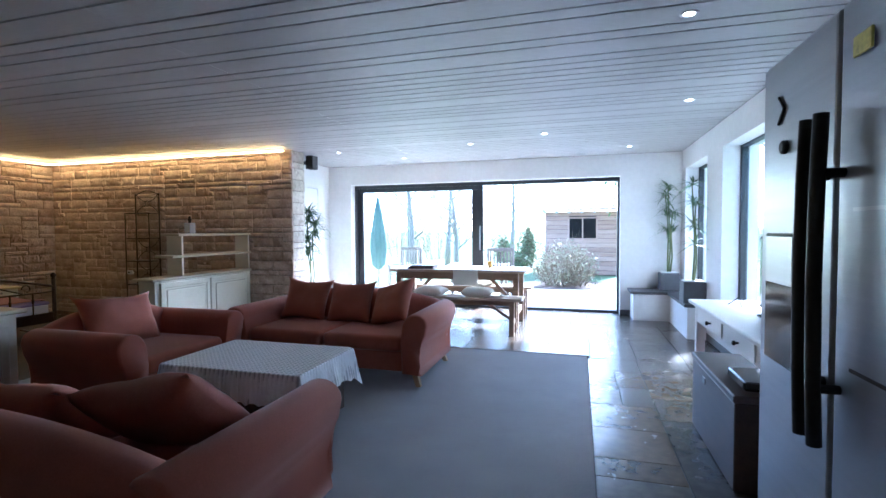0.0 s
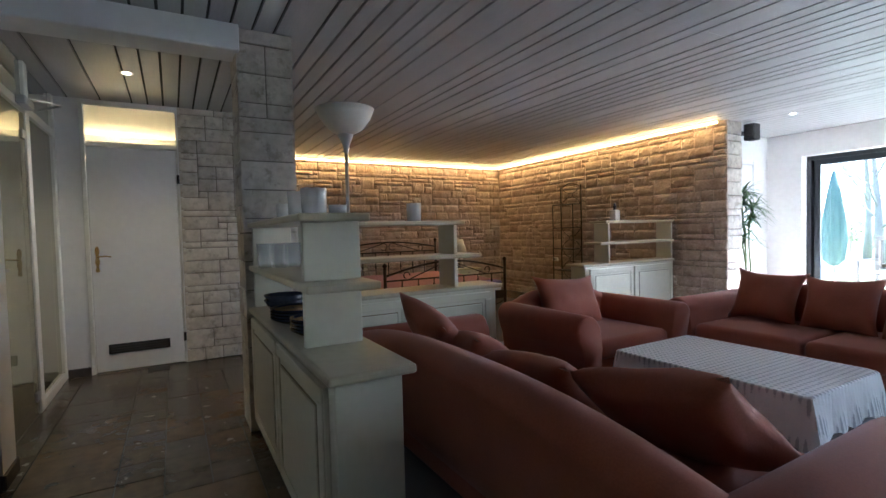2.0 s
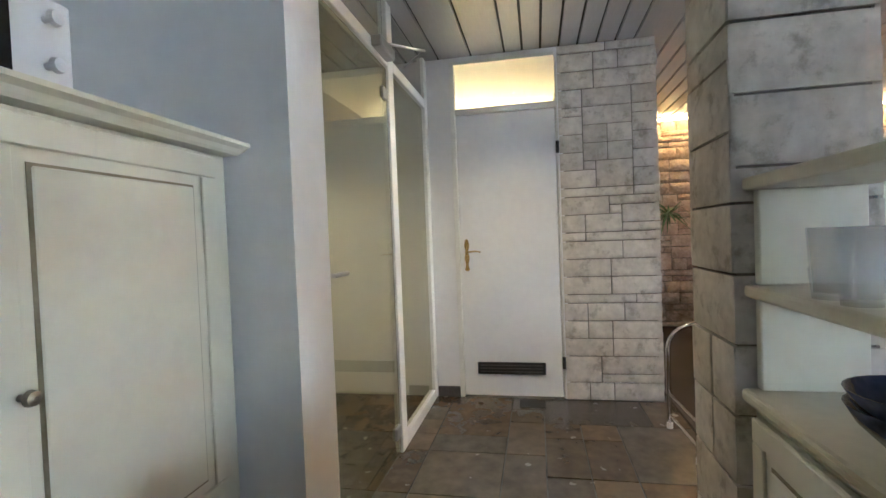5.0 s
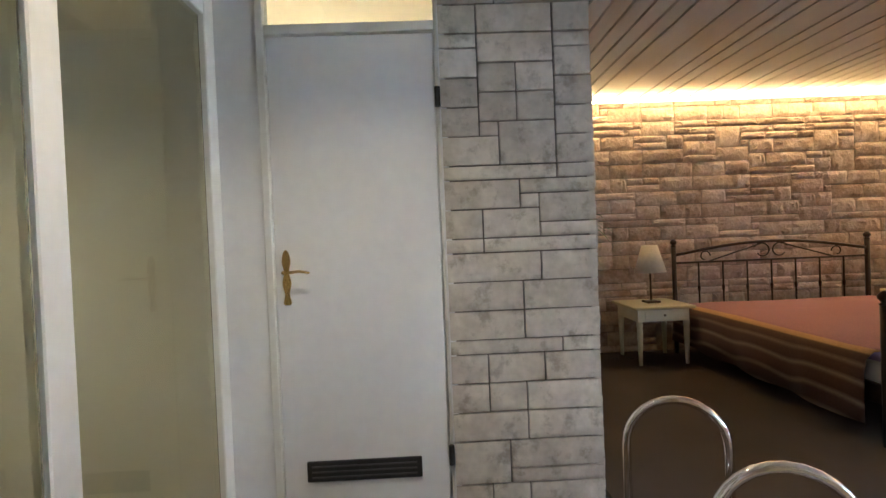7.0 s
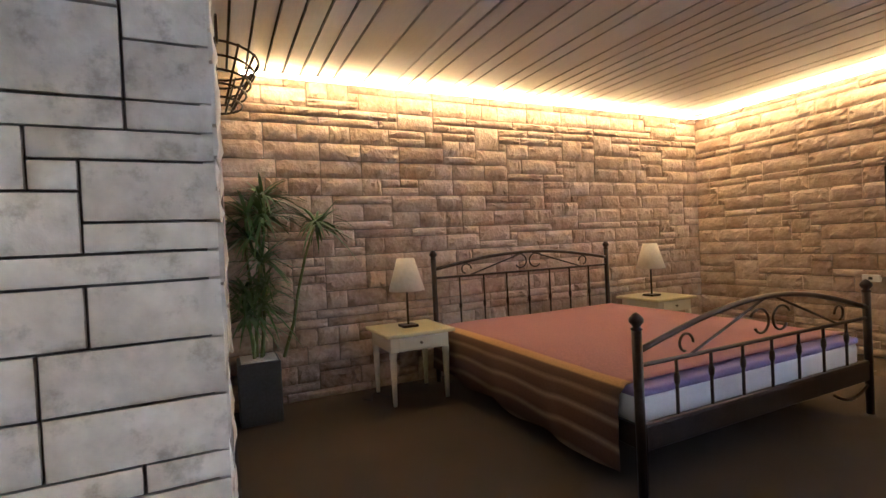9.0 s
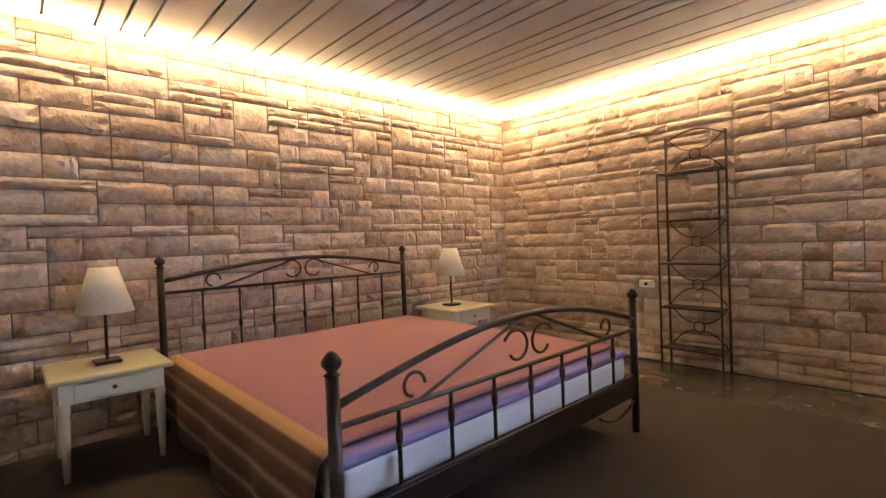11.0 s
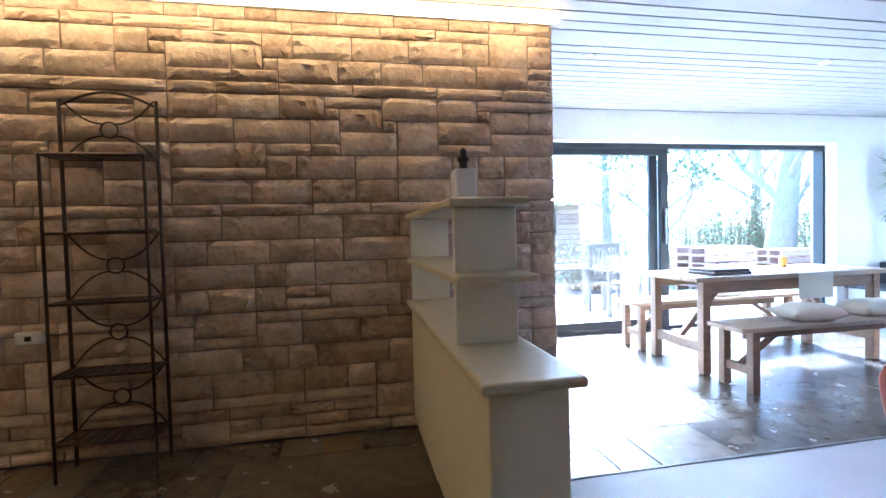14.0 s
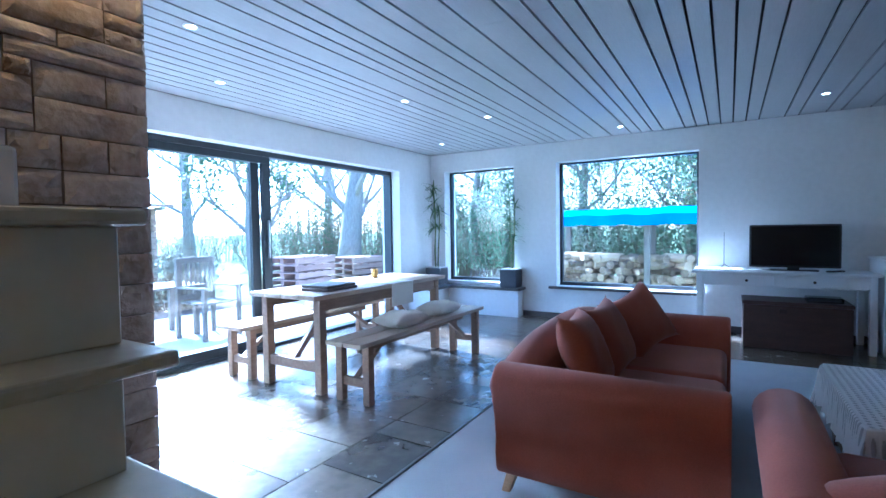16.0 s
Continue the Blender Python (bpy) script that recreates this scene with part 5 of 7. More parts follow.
def spread_material():
    """Salmon weave with ochre and brown stripes along the hanging border (bands across y and z)."""
    m, n, l, p = nodes("striped_bedspread")
    geo = n.new("ShaderNodeNewGeometry")
    sep = n.new("ShaderNodeSeparateXYZ")
    l.new(geo.outputs["Position"], sep.inputs[0])
    # distance over the edge: y while lying, height while hanging
    drop = n.new("ShaderNodeMath")
    drop.operation = "SUBTRACT"
    l.new(sep.outputs[1], drop.inputs[0])
    drop.inputs[1].default_value = 3.66
    hang = n.new("ShaderNodeMath")
    hang.operation = "SUBTRACT"
    l.new(sep.outputs[2], hang.inputs[0])
    hang.inputs[1].default_value = 0.47
    mn = n.new("ShaderNodeMath")
    mn.operation = "MULTIPLY_ADD"
    l.new(hang.outputs[0], mn.inputs[0])
    mn.inputs[1].default_value = 1.0
    l.new(drop.outputs[0], mn.inputs[2])
    rng = n.new("ShaderNodeMapRange")
    rng.inputs["From Min"].default_value, rng.inputs["From Max"].default_value = -0.42, 0.38
    l.new(mn.outputs[0], rng.inputs["Value"])
    ramp = n.new("ShaderNodeValToRGB")
    cr = ramp.color_ramp
    cr.interpolation = "LINEAR"
    stops = [(0.0, (0.10, 0.055, 0.045)), (0.05, (0.34, 0.25, 0.20)), (0.09, (0.09, 0.05, 0.04)), (0.17, (0.11, 0.06, 0.05)), (0.20, (0.30, 0.21, 0.16)), (0.23, (0.09, 0.05, 0.04)), (0.31, (0.12, 0.065, 0.05)), (0.34, (0.30, 0.21, 0.15)), (0.37, (0.09, 0.05, 0.04)), (0.44, (0.12, 0.065, 0.05)), (0.47, (0.26, 0.17, 0.11)), (0.50, (0.10, 0.055, 0.04)), (0.57, (0.13, 0.07, 0.045)), (0.59, (0.50, 0.30, 0.12)), (0.66, (0.52, 0.30, 0.13)), (0.68, (0.34, 0.165, 0.18))]
    cr.elements[0].position, cr.elements[0].color = stops[0][0], (*stops[0][1], 1)
    cr.elements[1].position, cr.elements[1].color = 1.0, (0.34, 0.165, 0.19, 1)
    for pos, c in stops[1:]:
        e = cr.elements.new(pos)
        e.color = (*c, 1)
    l.new(rng.outputs[0], ramp.inputs[0])
    no = n.new("ShaderNodeTexNoise")
    no.inputs["Scale"].default_value = 90
    l.new(geo.outputs["Position"], no.inputs["Vector"])
    hsv = n.new("ShaderNodeHueSaturation")
    vr = n.new("ShaderNodeMapRange")
    vr.inputs["To Min"].default_value, vr.inputs["To Max"].default_value = 0.75, 1.25
    l.new(no.outputs[0], vr.inputs["Value"])
    l.new(vr.outputs[0], hsv.inputs["Value"])
    l.new(ramp.outputs[0], hsv.inputs["Color"])
    l.new(hsv.outputs[0], p.inputs["Base Color"])
    p.inputs["Roughness"].default_value = 0.9
    b = n.new("ShaderNodeBump")
    b.inputs["Distance"].default_value, b.inputs["Strength"].default_value = 0.003, 0.5
    l.new(no.outputs[0], b.inputs["Height"])
    l.new(b.outputs[0], p.inputs["Normal"])
    return m


SPREAD = spread_material()
iron_bed()


def nightstand(y):
    root = thing("nightstand", "small cream nightstand with one drawer beside the bed", "nightstand", pose(-7.67, y, 0.0145), "nightstands beside the bed")
    part("top", box(-0.27, 0.24, -0.26, 0.26, 0.475, 0.50, 0.006), CREAM_TOP, root)
    part("apron", box(-0.23, 0.20, -0.22, 0.22, 0.37, 0.474, 0.003), CREAM, root)
    d = part("drawer", box(0.2005, 0.210, -0.16, 0.16, 0.385, 0.462, 0.002), CREAM, root)
    kb = knob((0, 0, 0), "x", 0.011)
    kb.transform(Matrix.Translation((0.210, 0, 0.425)) @ Matrix.Rotation(math.pi, 4, "Z"))
    part("knob", kb, BRASS_DULL, d, "small dark knob")
    for sx in (-0.205, 0.185):
        for sy in (-0.2, 0.2):
            part("leg", lathe([(0.014, 0), (0.024, 0.30), (0.020, 0.315), (0.026, 0.33), (0.026, 0.37)], 12, (sx, sy, 0)), CREAM, root, smooth=True)


CREAM_TOP = surface("pale_yellow_lacquer", (0.58, 0.52, 0.30), (0.68, 0.62, 0.40), 2, 0.3, 25, 0.05)
nightstand(3.405)
nightstand(5.98)
for y in (3.41, 5.95):
    table_lamp(pose(-7.70, y, 0.5148), IRON, "small lamp with a flower-patterned cream shade on the nightstand", "square", (0.065, 0.135), 0.24, 0.27, "bedside lamps")
bm = tube(arc(lambda u: (-7.75 + 0.08 * math.sin(9 * u), 3.05 + 0.20 * u, 0.022 + 0.01 * abs(math.sin(12 * u))), 16), 0.004, 6)
tagged(link("cable", bm, BLACK_MATT), "black lamp cable lying beside the nightstand", "cable")


def etagere():
    root = thing("iron_shelf", "slender wrought-iron shelf rack standing against the stone wall", "shelf rack", pose(0, 0, 0.002))
    x0, x1, y0, y1, h = -6.23, -5.79, 6.84, 7.02, 1.85
    for x in (x0, x1):
        part("post", tube([(x, y1, 0), (x, y1, h)], 0.010, 6), IRON, root)
        part("post", tube([(x, y0, 0), (x, y0, 1.55)], 0.008, 6), IRON, root)
    for z, solid in ((0.18, 1), (0.50, 1), (0.845, 1), (1.18, 0), (1.55, 1)):
        s = part("shelf", tube([(x0, y0, z), (x1, y0, z), (x1, y1, z), (x0, y1, z), (x0, y0, z)], 0.007, 6), IRON, root)
        if solid:
            for i in range(9):
                xx = x0 + (x1 - x0) * (i + 0.5) / 9
                part("shelf_bar", box(xx - 0.017, xx + 0.017, y0, y1, z - 0.003, z + 0.003), IRON, s)
        else:
            part("shelf_mesh", box(x0, x1, y0, y1, z - 0.002, z + 0.002), IRON, s)
    for z0, z1 in ((0.21, 0.47), (0.54, 0.81), (0.88, 1.15), (1.58, 1.82)):
        zc, xc = (z0 + z1) / 2, (x0 + x1) / 2
        for sx, sz in ((-1, -1), (-1, 1), (1, -1), (1, 1)):
            part("brace", tube(arc(lambda u: (xc + sx * (0.03 + 0.18 * u), y1, zc + sz * (0.03 + (z1 - z0) / 2 * u * u)), 6), 0.005, 5), IRON, root)
        part("ring", tube(arc(lambda u: (xc + 0.04 * math.cos(6.283 * u), y1, zc + 0.04 * math.sin(6.283 * u)), 14), 0.005, 5), IRON, root)
    part("top_arch", tube(arc(lambda u: (x0 + (x1 - x0) * u, y1, h - 0.03 + 0.07 * math.sin(math.pi * u)), 12), 0.007, 6), IRON, root)


etagere()


def leaf_blade(bm, base, direction, length, width, droop):
    """A narrow arching leaf of six segments."""
    d = Vector(direction).normalized()
    side = d.cross(Vector((0, 0, 1)))
    side = side.normalized() if side.length > 0.01 else Vector((1, 0, 0))
    prev = None
    for k in range(5):
        u = k / 4
        p = Vector(base) + d * length * u + Vector((0, 0, -droop * length * u * u))
        w = width * (0.35 + 1.3 * u * (1 - u) * 2) * (1 - u * 0.75)
        a, b = bm.verts.new(p - side * w), bm.verts.new(p + side * w)
        if prev:
            bm.faces.new((prev[0], prev[1], b, a))
        prev = (a, b)


def cane_plant(m, canes, label, pot, seed, leaf=0.26, leaves=26, spread=0.12, tilt=0.25, group=""):
    """A potted plant of bare canes with rosettes of narrow leaves; pot is (half width, height)."""
    rng = random.Random(seed)
    root = thing("potted_plant", label, "plant", m, group)
    hw, ph = pot
    bm = box(-hw, hw, -hw, hw, 0, ph, 0.006)
    part("pot", bm, POT, root, "square dark grey planter")
    part("soil", box(-hw + 0.02, hw - 0.02, -hw + 0.02, hw - 0.02, ph + 0.0005, ph + 0.012), GRAVEL, root, "white pebbles")
    for dx, dy, hgt, heads in canes:
        base = Vector((dx * 0.4, dy * 0.4, ph))
        tip = Vector((dx, dy, hgt))
        pts = [base.lerp(tip, u) + Vector((0.02 * math.sin(5 * u + dx * 20), 0.02 * math.cos(4 * u), 0)) * (u > 0) for u in (0, 0.25, 0.5, 0.75, 1)]
        c = part("cane", tube(pts, [0.012, 0.011, 0.010, 0.009, 0.007], 7), CANE, root, smooth=True)
        bm = bmesh.new()
        for hz in heads:
            at = base.lerp(tip, hz)
            for i in range(leaves):
                a = rng.uniform(0, 2 * math.pi)
                el = rng.uniform(-0.25, 0.9)
                dirv = (math.cos(a) * math.cos(el), math.sin(a) * math.cos(el), math.sin(el))
                leaf_blade(bm, at + Vector((0, 0, rng.uniform(-0.03, 0.03))), dirv, leaf * rng.uniform(0.6, 1.1), 0.015, rng.uniform(0.1, 0.6))
        tagged(part("foliage", bm, PINE_LEAF, c, "narrow dark green leaves"), "narrow dark green leaves", kind="stuff")
    return root


cane_plant(pose(-7.76, 2.36, 0.0145), [(-0.03, -0.02, 1.35, (1.0, 0.85)), (0.05, 0.05, 1.05, (1.0, 0.75, 0.55)), (0.12, 0.40, 1.28, (1.0,)), (-0.05, 0.08, 1.48, (1.0, 0.88)), (0.06, -0.06, 0.85, (1.0, 0.7))], "tall cane palm in a dark square planter in the bedroom corner", (0.13, 0.40), 11, 0.34, 60)
cane_plant(pose(-3.78, 7.86, 0.002), [(-0.02, -0.02, 1.58, (1.0, 0.88)), (0.06, 0.03, 1.38, (1.0, 0.85)), (0.0, -0.06, 1.15, (1.0, 0.8))], "slim palm plant in a planter beside the stone wall end", (0.14, 0.35), 12, 0.30, 64)
cane_plant(pose(1.42, 8.72, 0.411), [(-0.04, 0.02, 1.35, (1.0, 0.75, 0.55)), (0.04, -0.03, 1.10, (1.0, 0.7)), (0.0, 0.04, 1.45, (1.0, 0.8))], "airy papyrus-like plant in a dark square pot on the corner ledge", (0.125, 0.25), 13, 0.27, 22)
cane_plant(pose(1.48, 7.53, 0.411), [(0.0, 0.03, 1.40, (1.0, 0.8, 0.6)), (0.02, -0.05, 1.15, (1.0, 0.7, 0.5))], "airy papyrus-like plant in a dark square pot beside the window", (0.12, 0.25), 14, 0.22, 20)


def calendar():
    root = thing("scroll_calendar", "tall printed paper wall calendar hanging on the stone wall", "calendar", pose(-7.05, 2.185, 0.68))
    part("sheet", box(-0.30, 0.30, 0, 0.004, 0, 1.12), PRINT, root)
    for z in (0.0, 1.12):
        part("rod", tube([(-0.31, 0.004, z), (0.31, 0.004, z)], 0.008, 8), WHITE, root)
    part("picture_field", box(-0.26, 0.26, 0.0045, 0.006, 0.52, 1.06), PRINT2, root, "pale red and grey printed motif")
    for i in range(9):
        part("text_bar", box(-0.25, 0.25, 0.0045, 0.0055, 0.05 + i * 0.05, 0.066 + i * 0.05), PRINT3, root, "unreadable grey lines of print")


PRINT = surface("calendar_paper", (0.62, 0.50, 0.50), (0.76, 0.66, 0.65), 3, 0.6, 30, 0.02)
PRINT2 = surface("calendar_motif", (0.55, 0.28, 0.28), (0.66, 0.60, 0.62), 7, 0.6, 25, 0.0)
PRINT3 = surface("calendar_print", (0.42, 0.38, 0.44), (0.58, 0.54, 0.58), 30, 0.6, 90, 0.0)
calendar()


def wall_basket():
    root = thing("wall_candle_basket", "dark wrought-iron wire basket on the stone wall above the calendar", "wall basket", pose(-7.05, 2.185, 1.86))
    for k in range(5):
        z, r = 0.02 + 0.055 * k, 0.16 + 0.03 * k
        part("hoop", tube(arc(lambda u: (r * math.cos(math.pi * u), 0.75 * r * math.sin(math.pi * u), z), 12), 0.006, 5), IRON, root)
    for k in range(7):
        a = math.pi * k / 6
        part("rib", tube([(0.10 * math.cos(a), 0.075 * math.sin(a), 0.0), (0.28 * math.cos(a), 0.21 * math.sin(a), 0.25)], 0.006, 5), IRON, root)
    for s in (-1, 1):
        part("curl", tube(arc(lambda u: (s * (0.28 - 0.05 * math.cos(5 * u)), 0.01, 0.29 + 0.06 * math.sin(5 * u)), 12), 0.007, 5), IRON, root)
    part("back_bar", tube([(-0.28, 0.004, 0.25), (0.28, 0.004, 0.25)], 0.006, 5), IRON, root)


wall_basket()


# ---- hall ----
def hall_door():
    root = thing("door_bath", "plain white hall door with a brass handle and a dark vent grille", "door", pose(0, 0, 0), kind="structure")
    x = -5.48
    part("leaf", box(x - 0.045, x - 0.005, 0.835, 1.514, 0.012, 1.985, 0.004), WHITE, root)
    part("door_frame", box(x - 0.06, x + 0.010, 0.80, 0.832, 0, 2.36, 0.003), WHITE_PVC, root)
    part("door_frame", box(x - 0.06, x - 0.012, 1.519, 1.53, 0, 2.36, 0.002), WHITE_PVC, root)
    # unseen strip added behind the gap to keep bathroom light from leaking through
    part("light_block", box(x - 0.06, x - 0.0465, 1.485, 1.5185, 0, 1.985, 0.002), WHITE_PVC, root)
    part("transom_rail", box(x - 0.06, x + 0.008, 0.8325, 1.5180, 1.99, 2.03, 0.003), WHITE_PVC, root)
    part("transom_top", box(x - 0.06, x + 0.008, 0.8325, 1.5180, 2.335, 2.36, 0.003), WHITE_PVC, root)
    fan = part("transom_pane", box(x - 0.03, x - 0.024, 0.8325, 1.5180, 2.03, 2.335), PANE, root, "clear glass fanlight")
    fan.visible_shadow = False
    prof = []
    for k in range(25):
        u = k / 24
        prof.append((0.0085 + 0.0085 * abs(math.cos(2.5 * math.pi * u)) ** 1.5 - 0.007 * (u in (0, 1)), 0.895 + 0.225 * u))
    outline = [(0.881 + w, z) for w, z in prof] + [(0.881 - w, z) for w, z in reversed(prof)]
    hd = part("handle_plate", extrude_profile(outline, "x", x - 0.0045, x + 0.003), BRASS, root, "ornate slim brass handle plate")
    part("lever", tube([(x + 0.004, 0.881, 1.03), (x + 0.045, 0.881, 1.03), (x + 0.05, 0.90, 1.03), (x + 0.048, 0.945, 1.034), (x + 0.046, 0.985, 1.026)], [0.008, 0.008, 0.007, 0.006, 0.005], 8), BRASS, hd, "brass lever", smooth=True)
    v = part("vent", box(x - 0.0045, x + 0.006, 0.93, 1.40, 0.165, 0.25, 0.003), BLACK_MATT, root, "dark slotted vent grille")
    for i in range(3):
        part("slat", box(x + 0.0065, x + 0.010, 0.95, 1.38, 0.182 + 0.022 * i, 0.188 + 0.022 * i), BASEBOARD, v)
    for z in (0.25, 1.72):
        part("hinge", lathe([(0.012, -0.04), (0.012, 0.04)], 10, (x + 0.006, 1.524, z)), BLACK_MATT, root, "dark door hinge")


hall_door()
structure("floor_drain", box(-5.44, -5.30, 1.22, 1.39, -0.004, 0.004, 0.002), BLACK_MATT, "small dark floor drain cover", "drain")


def glass_screen():
    """Framed glass door and side pane closing the vestibule; thin white timber."""
    root = thing("door_vestibule", "white-framed glass door and side pane of the vestibule", "glass door", pose(0, 0, 0), kind="structure")
    y0, y1 = 0.585, 0.635
    for a, b in ((-3.64, -3.58), (-4.66, -4.57), (-5.478, -5.40)):
        part("post", box(a, b, y0, y1, 0, H - 0.002, 0.004), WHITE_PVC, root)
    for a, b in ((-4.568, -3.642), (-5.398, -4.662)):
        part("head_rail", box(a, b, y0, y1, 2.04, 2.10, 0.004), WHITE_PVC, root)
        part("top_pane", box(a, b, 0.605, 0.611, 2.10, H - 0.002), PANE, root)
    part("bottom_rail", box(-5.398, -4.662, y0, y1, 0, 0.07, 0.004), WHITE_PVC, root)
    part("pane", box(-5.398, -4.662, 0.605, 0.611, 0.07, 2.04), OLIVE_LIGHT_PANE, root, "glass side pane coloured by the vestibule's olive light")
    d = part("leaf", box(-4.565, -3.645, 0.612, 0.622, 0.012, 2.03), OLIVE_LIGHT_PANE, root, "frameless glass door leaf coloured by the vestibule's olive light")
    part("pivot_plate", box(-4.56, -4.48, 0.60, 0.632, 1.86, 1.92, 0.003), STEEL, d)
    part("pivot_plate", box(-4.56, -4.48, 0.60, 0.632, 0.10, 0.16, 0.003), STEEL, d)
    part("lever", tube([(-3.72, 0.622, 1.02), (-3.72, 0.665, 1.02), (-3.84, 0.665, 1.02)], 0.009, 8), STEEL, d, "steel lever handle")
    c = part("door_closer", box(-4.52, -4.30, 0.638, 0.69, 2.045, 2.10, 0.006), STEEL, root, "grey door closer")
    part("closer_arm", tube([(-4.42, 0.665, 2.10), (-4.62, 0.82, 2.12), (-4.80, 0.66, 2.11)], 0.008, 6), STEEL, c)


glass_screen()


def grab_handles():
    """Two bent tube grab handles, joined near the floor by added cross bars."""
    root = thing("chrome_grab_handles", "two bent chrome tube grab handles by the bedroom", "rack", pose(0, 0, 0.002))
    ax = Vector((0.27, 0.96, 0)).normalized()
    bases = []
    for cx, cy, top in ((-5.00, 2.22, 0.60), (-4.56, 2.24, 0.595)):
        c = Vector((cx, cy, 0))
        r = 0.148
        pts = [c - ax * r + Vector((0, 0, 0.0)), c - ax * r + Vector((0, 0, top - r))]
        pts += [c - ax * r * math.cos(a) + Vector((0, 0, top - r + r * math.sin(a))) for a in [math.pi * k / 14 for k in range(1, 14)]]
        pts += [c + ax * r + Vector((0, 0, top - r)), c + ax * r]
        part("arch", tube(pts, 0.0135, 12), CHROME, root, "polished bent tube", smooth=True)
        bases.append((c - ax * r, c + ax * r))
        for q in bases[-1]:
            part("foot_cap", lathe([(0.017, 0), (0.017, 0.03), (0.014, 0.034)], 12, (q.x, q.y, 0)), WHITE, root)
    for k in (0, 1):
        for z in (0.08, 0.20):
            a, b = bases[0][k].copy(), bases[1][k].copy()
            a.z = b.z = z
            part("cross_bar", tube([a, b], 0.007, 8), CHROME, root)


grab_handles()


# ---- lamps of the rooms ----
def led_strip(name, bm):
    return tagged(link(name, bm, LED), "warm glowing LED strip along the top of the stone wall", "light strip", "light strips")


led_strip("led_strip", box(BED_X + 0.12, BED_X + 0.15, 2.34, STONE_Y - 0.16, H - 0.05, H - 0.030))
led_strip("led_strip", box(BED_X + 0.16, STONE_END - 0.03, STONE_Y - 0.15, STONE_Y - 0.12, H - 0.05, H - 0.030))
led_strip("led_strip", box(-7.14, -7.11, 0.0, 1.5, 2.10, 2.13)).data.materials[0] = BATH_LED


def downlight(x, y, material=SPOT, warm=False):
    root = thing("downlight", "small round recessed ceiling spotlight, switched on", "ceiling light", pose(x, y, H), "recessed spotlights")
    part("trim_ring", lathe([(0.028, -0.002), (0.042, -0.006), (0.045, -0.001), (0.045, 0.0)], 24), WHITE, root, smooth=True)
    part("disc", lathe([(0.026, -0.003), (0.025, -0.0025)], 20), material, root, "glowing lamp disc")


for x, y in ((-3.1, 7.53), (-2.4, 8.30), (-1.16, 7.43), (-0.2, 7.06), (0.84, 8.25), (1.11, 5.99), (0.74, 4.17)):
    downlight(x, y)
downlight(-4.58, 1.215, WARM_SPOT)
downlight(-4.55, -0.4, WARM_SPOT)


def spot_lamp(x, y, power, color, z=H - 0.012):
    d = bpy.data.lights.new("downlight_beam", "SPOT")
    d.energy, d.color, d.spot_size, d.spot_blend, d.shadow_soft_size = power, color, radians(115), 0.8, 0.03
    o = new("downlight_beam", d)
    o.matrix_world = look((x, y, z), (x, y, 0))


HALL_LIGHT = (1.0, 0.74, 0.42)
spot_lamp(-4.58, 1.215, 2.6, HALL_LIGHT)
spot_lamp(-4.55, -0.4, 2.5, HALL_LIGHT)

sp = thing("loudspeaker", "small black loudspeaker fixed high on the stone wall end", "loudspeaker", pose(-3.53, 7.52, 2.17))
part("case", box(-0.06, 0.06, -0.07, 0.07, 0, 0.19, 0.006), BLACK_MATT, sp)
part("grille", box(-0.05, 0.05, -0.0735, -0.0705, 0.01, 0.18, 0.003), BLACK_GLOSS, sp)
part("bracket", box(-0.15, -0.0605, -0.11, 0.0, 0.07, 0.11), BLACK_MATT, sp)

dw = thing("door_side", "plain white interior door in the side wall", "door", pose(0, 0, 0), kind="structure")
part("leaf", box(-4.049, -4.025, 7.75, 8.50, 0.01, 1.98, 0.003), WHITE, dw)
part("door_frame", box(-4.049, -4.018, 8.503, 8.56, 0, 2.04, 0.003), WHITE, dw)
part("door_frame", box(-4.049, -4.018, 7.69, 7.747, 0, 2.04, 0.003), WHITE, dw)
part("door_frame", box(-4.049, -4.018, 7.7475, 8.5025, 1.985, 2.04, 0.003), WHITE, dw)


# ---- outdoors ----
LAWN = surface("lawn", (0.08, 0.12, 0.045), (0.15, 0.20, 0.085), 1.2, 0.95, 60, 0.8, depth=0.02)
PAVING = surface("terrace_paving", (0.42, 0.40, 0.37), (0.56, 0.54, 0.50), 2, 0.8, 40, 0.3)
SHED_WOOD = surface("weathered_cedar", (0.30, 0.19, 0.15), (0.46, 0.32, 0.26), 3, 0.8, 40, 0.4, stretch=(1, 1, 8), per_object=0.25)
BARK = surface("bark", (0.20, 0.175, 0.15), (0.36, 0.33, 0.29), 8, 0.9, 40, 0.9, depth=0.02, stretch=(3, 3, 0.7))
LEAVES = surface("foliage", (0.07, 0.11, 0.045), (0.17, 0.22, 0.10), 9, 0.7, 50, 0.2)
BUSH_TONE = surface("pale_budding_leaf", (0.20, 0.21, 0.12), (0.34, 0.34, 0.22), 9, 0.8, 50, 0.2)
TWIG = surface("dry_twig", (0.16, 0.12, 0.08), (0.30, 0.24, 0.17), 12, 0.9, 50, 0.3)
MULCH = surface("bark_mulch", (0.09, 0.065, 0.05), (0.18, 0.13, 0.10), 20, 0.95, 90, 0.8)
TARP = surface("blue_tarpaulin", (0.005, 0.12, 0.42), (0.02, 0.22, 0.58), 3, 0.45, 30, 0.4)
LOG_END = surface("cut_log", (0.13, 0.09, 0.06), (0.46, 0.35, 0.24), 20, 0.85, 70, 0.4, per_object=0.55)
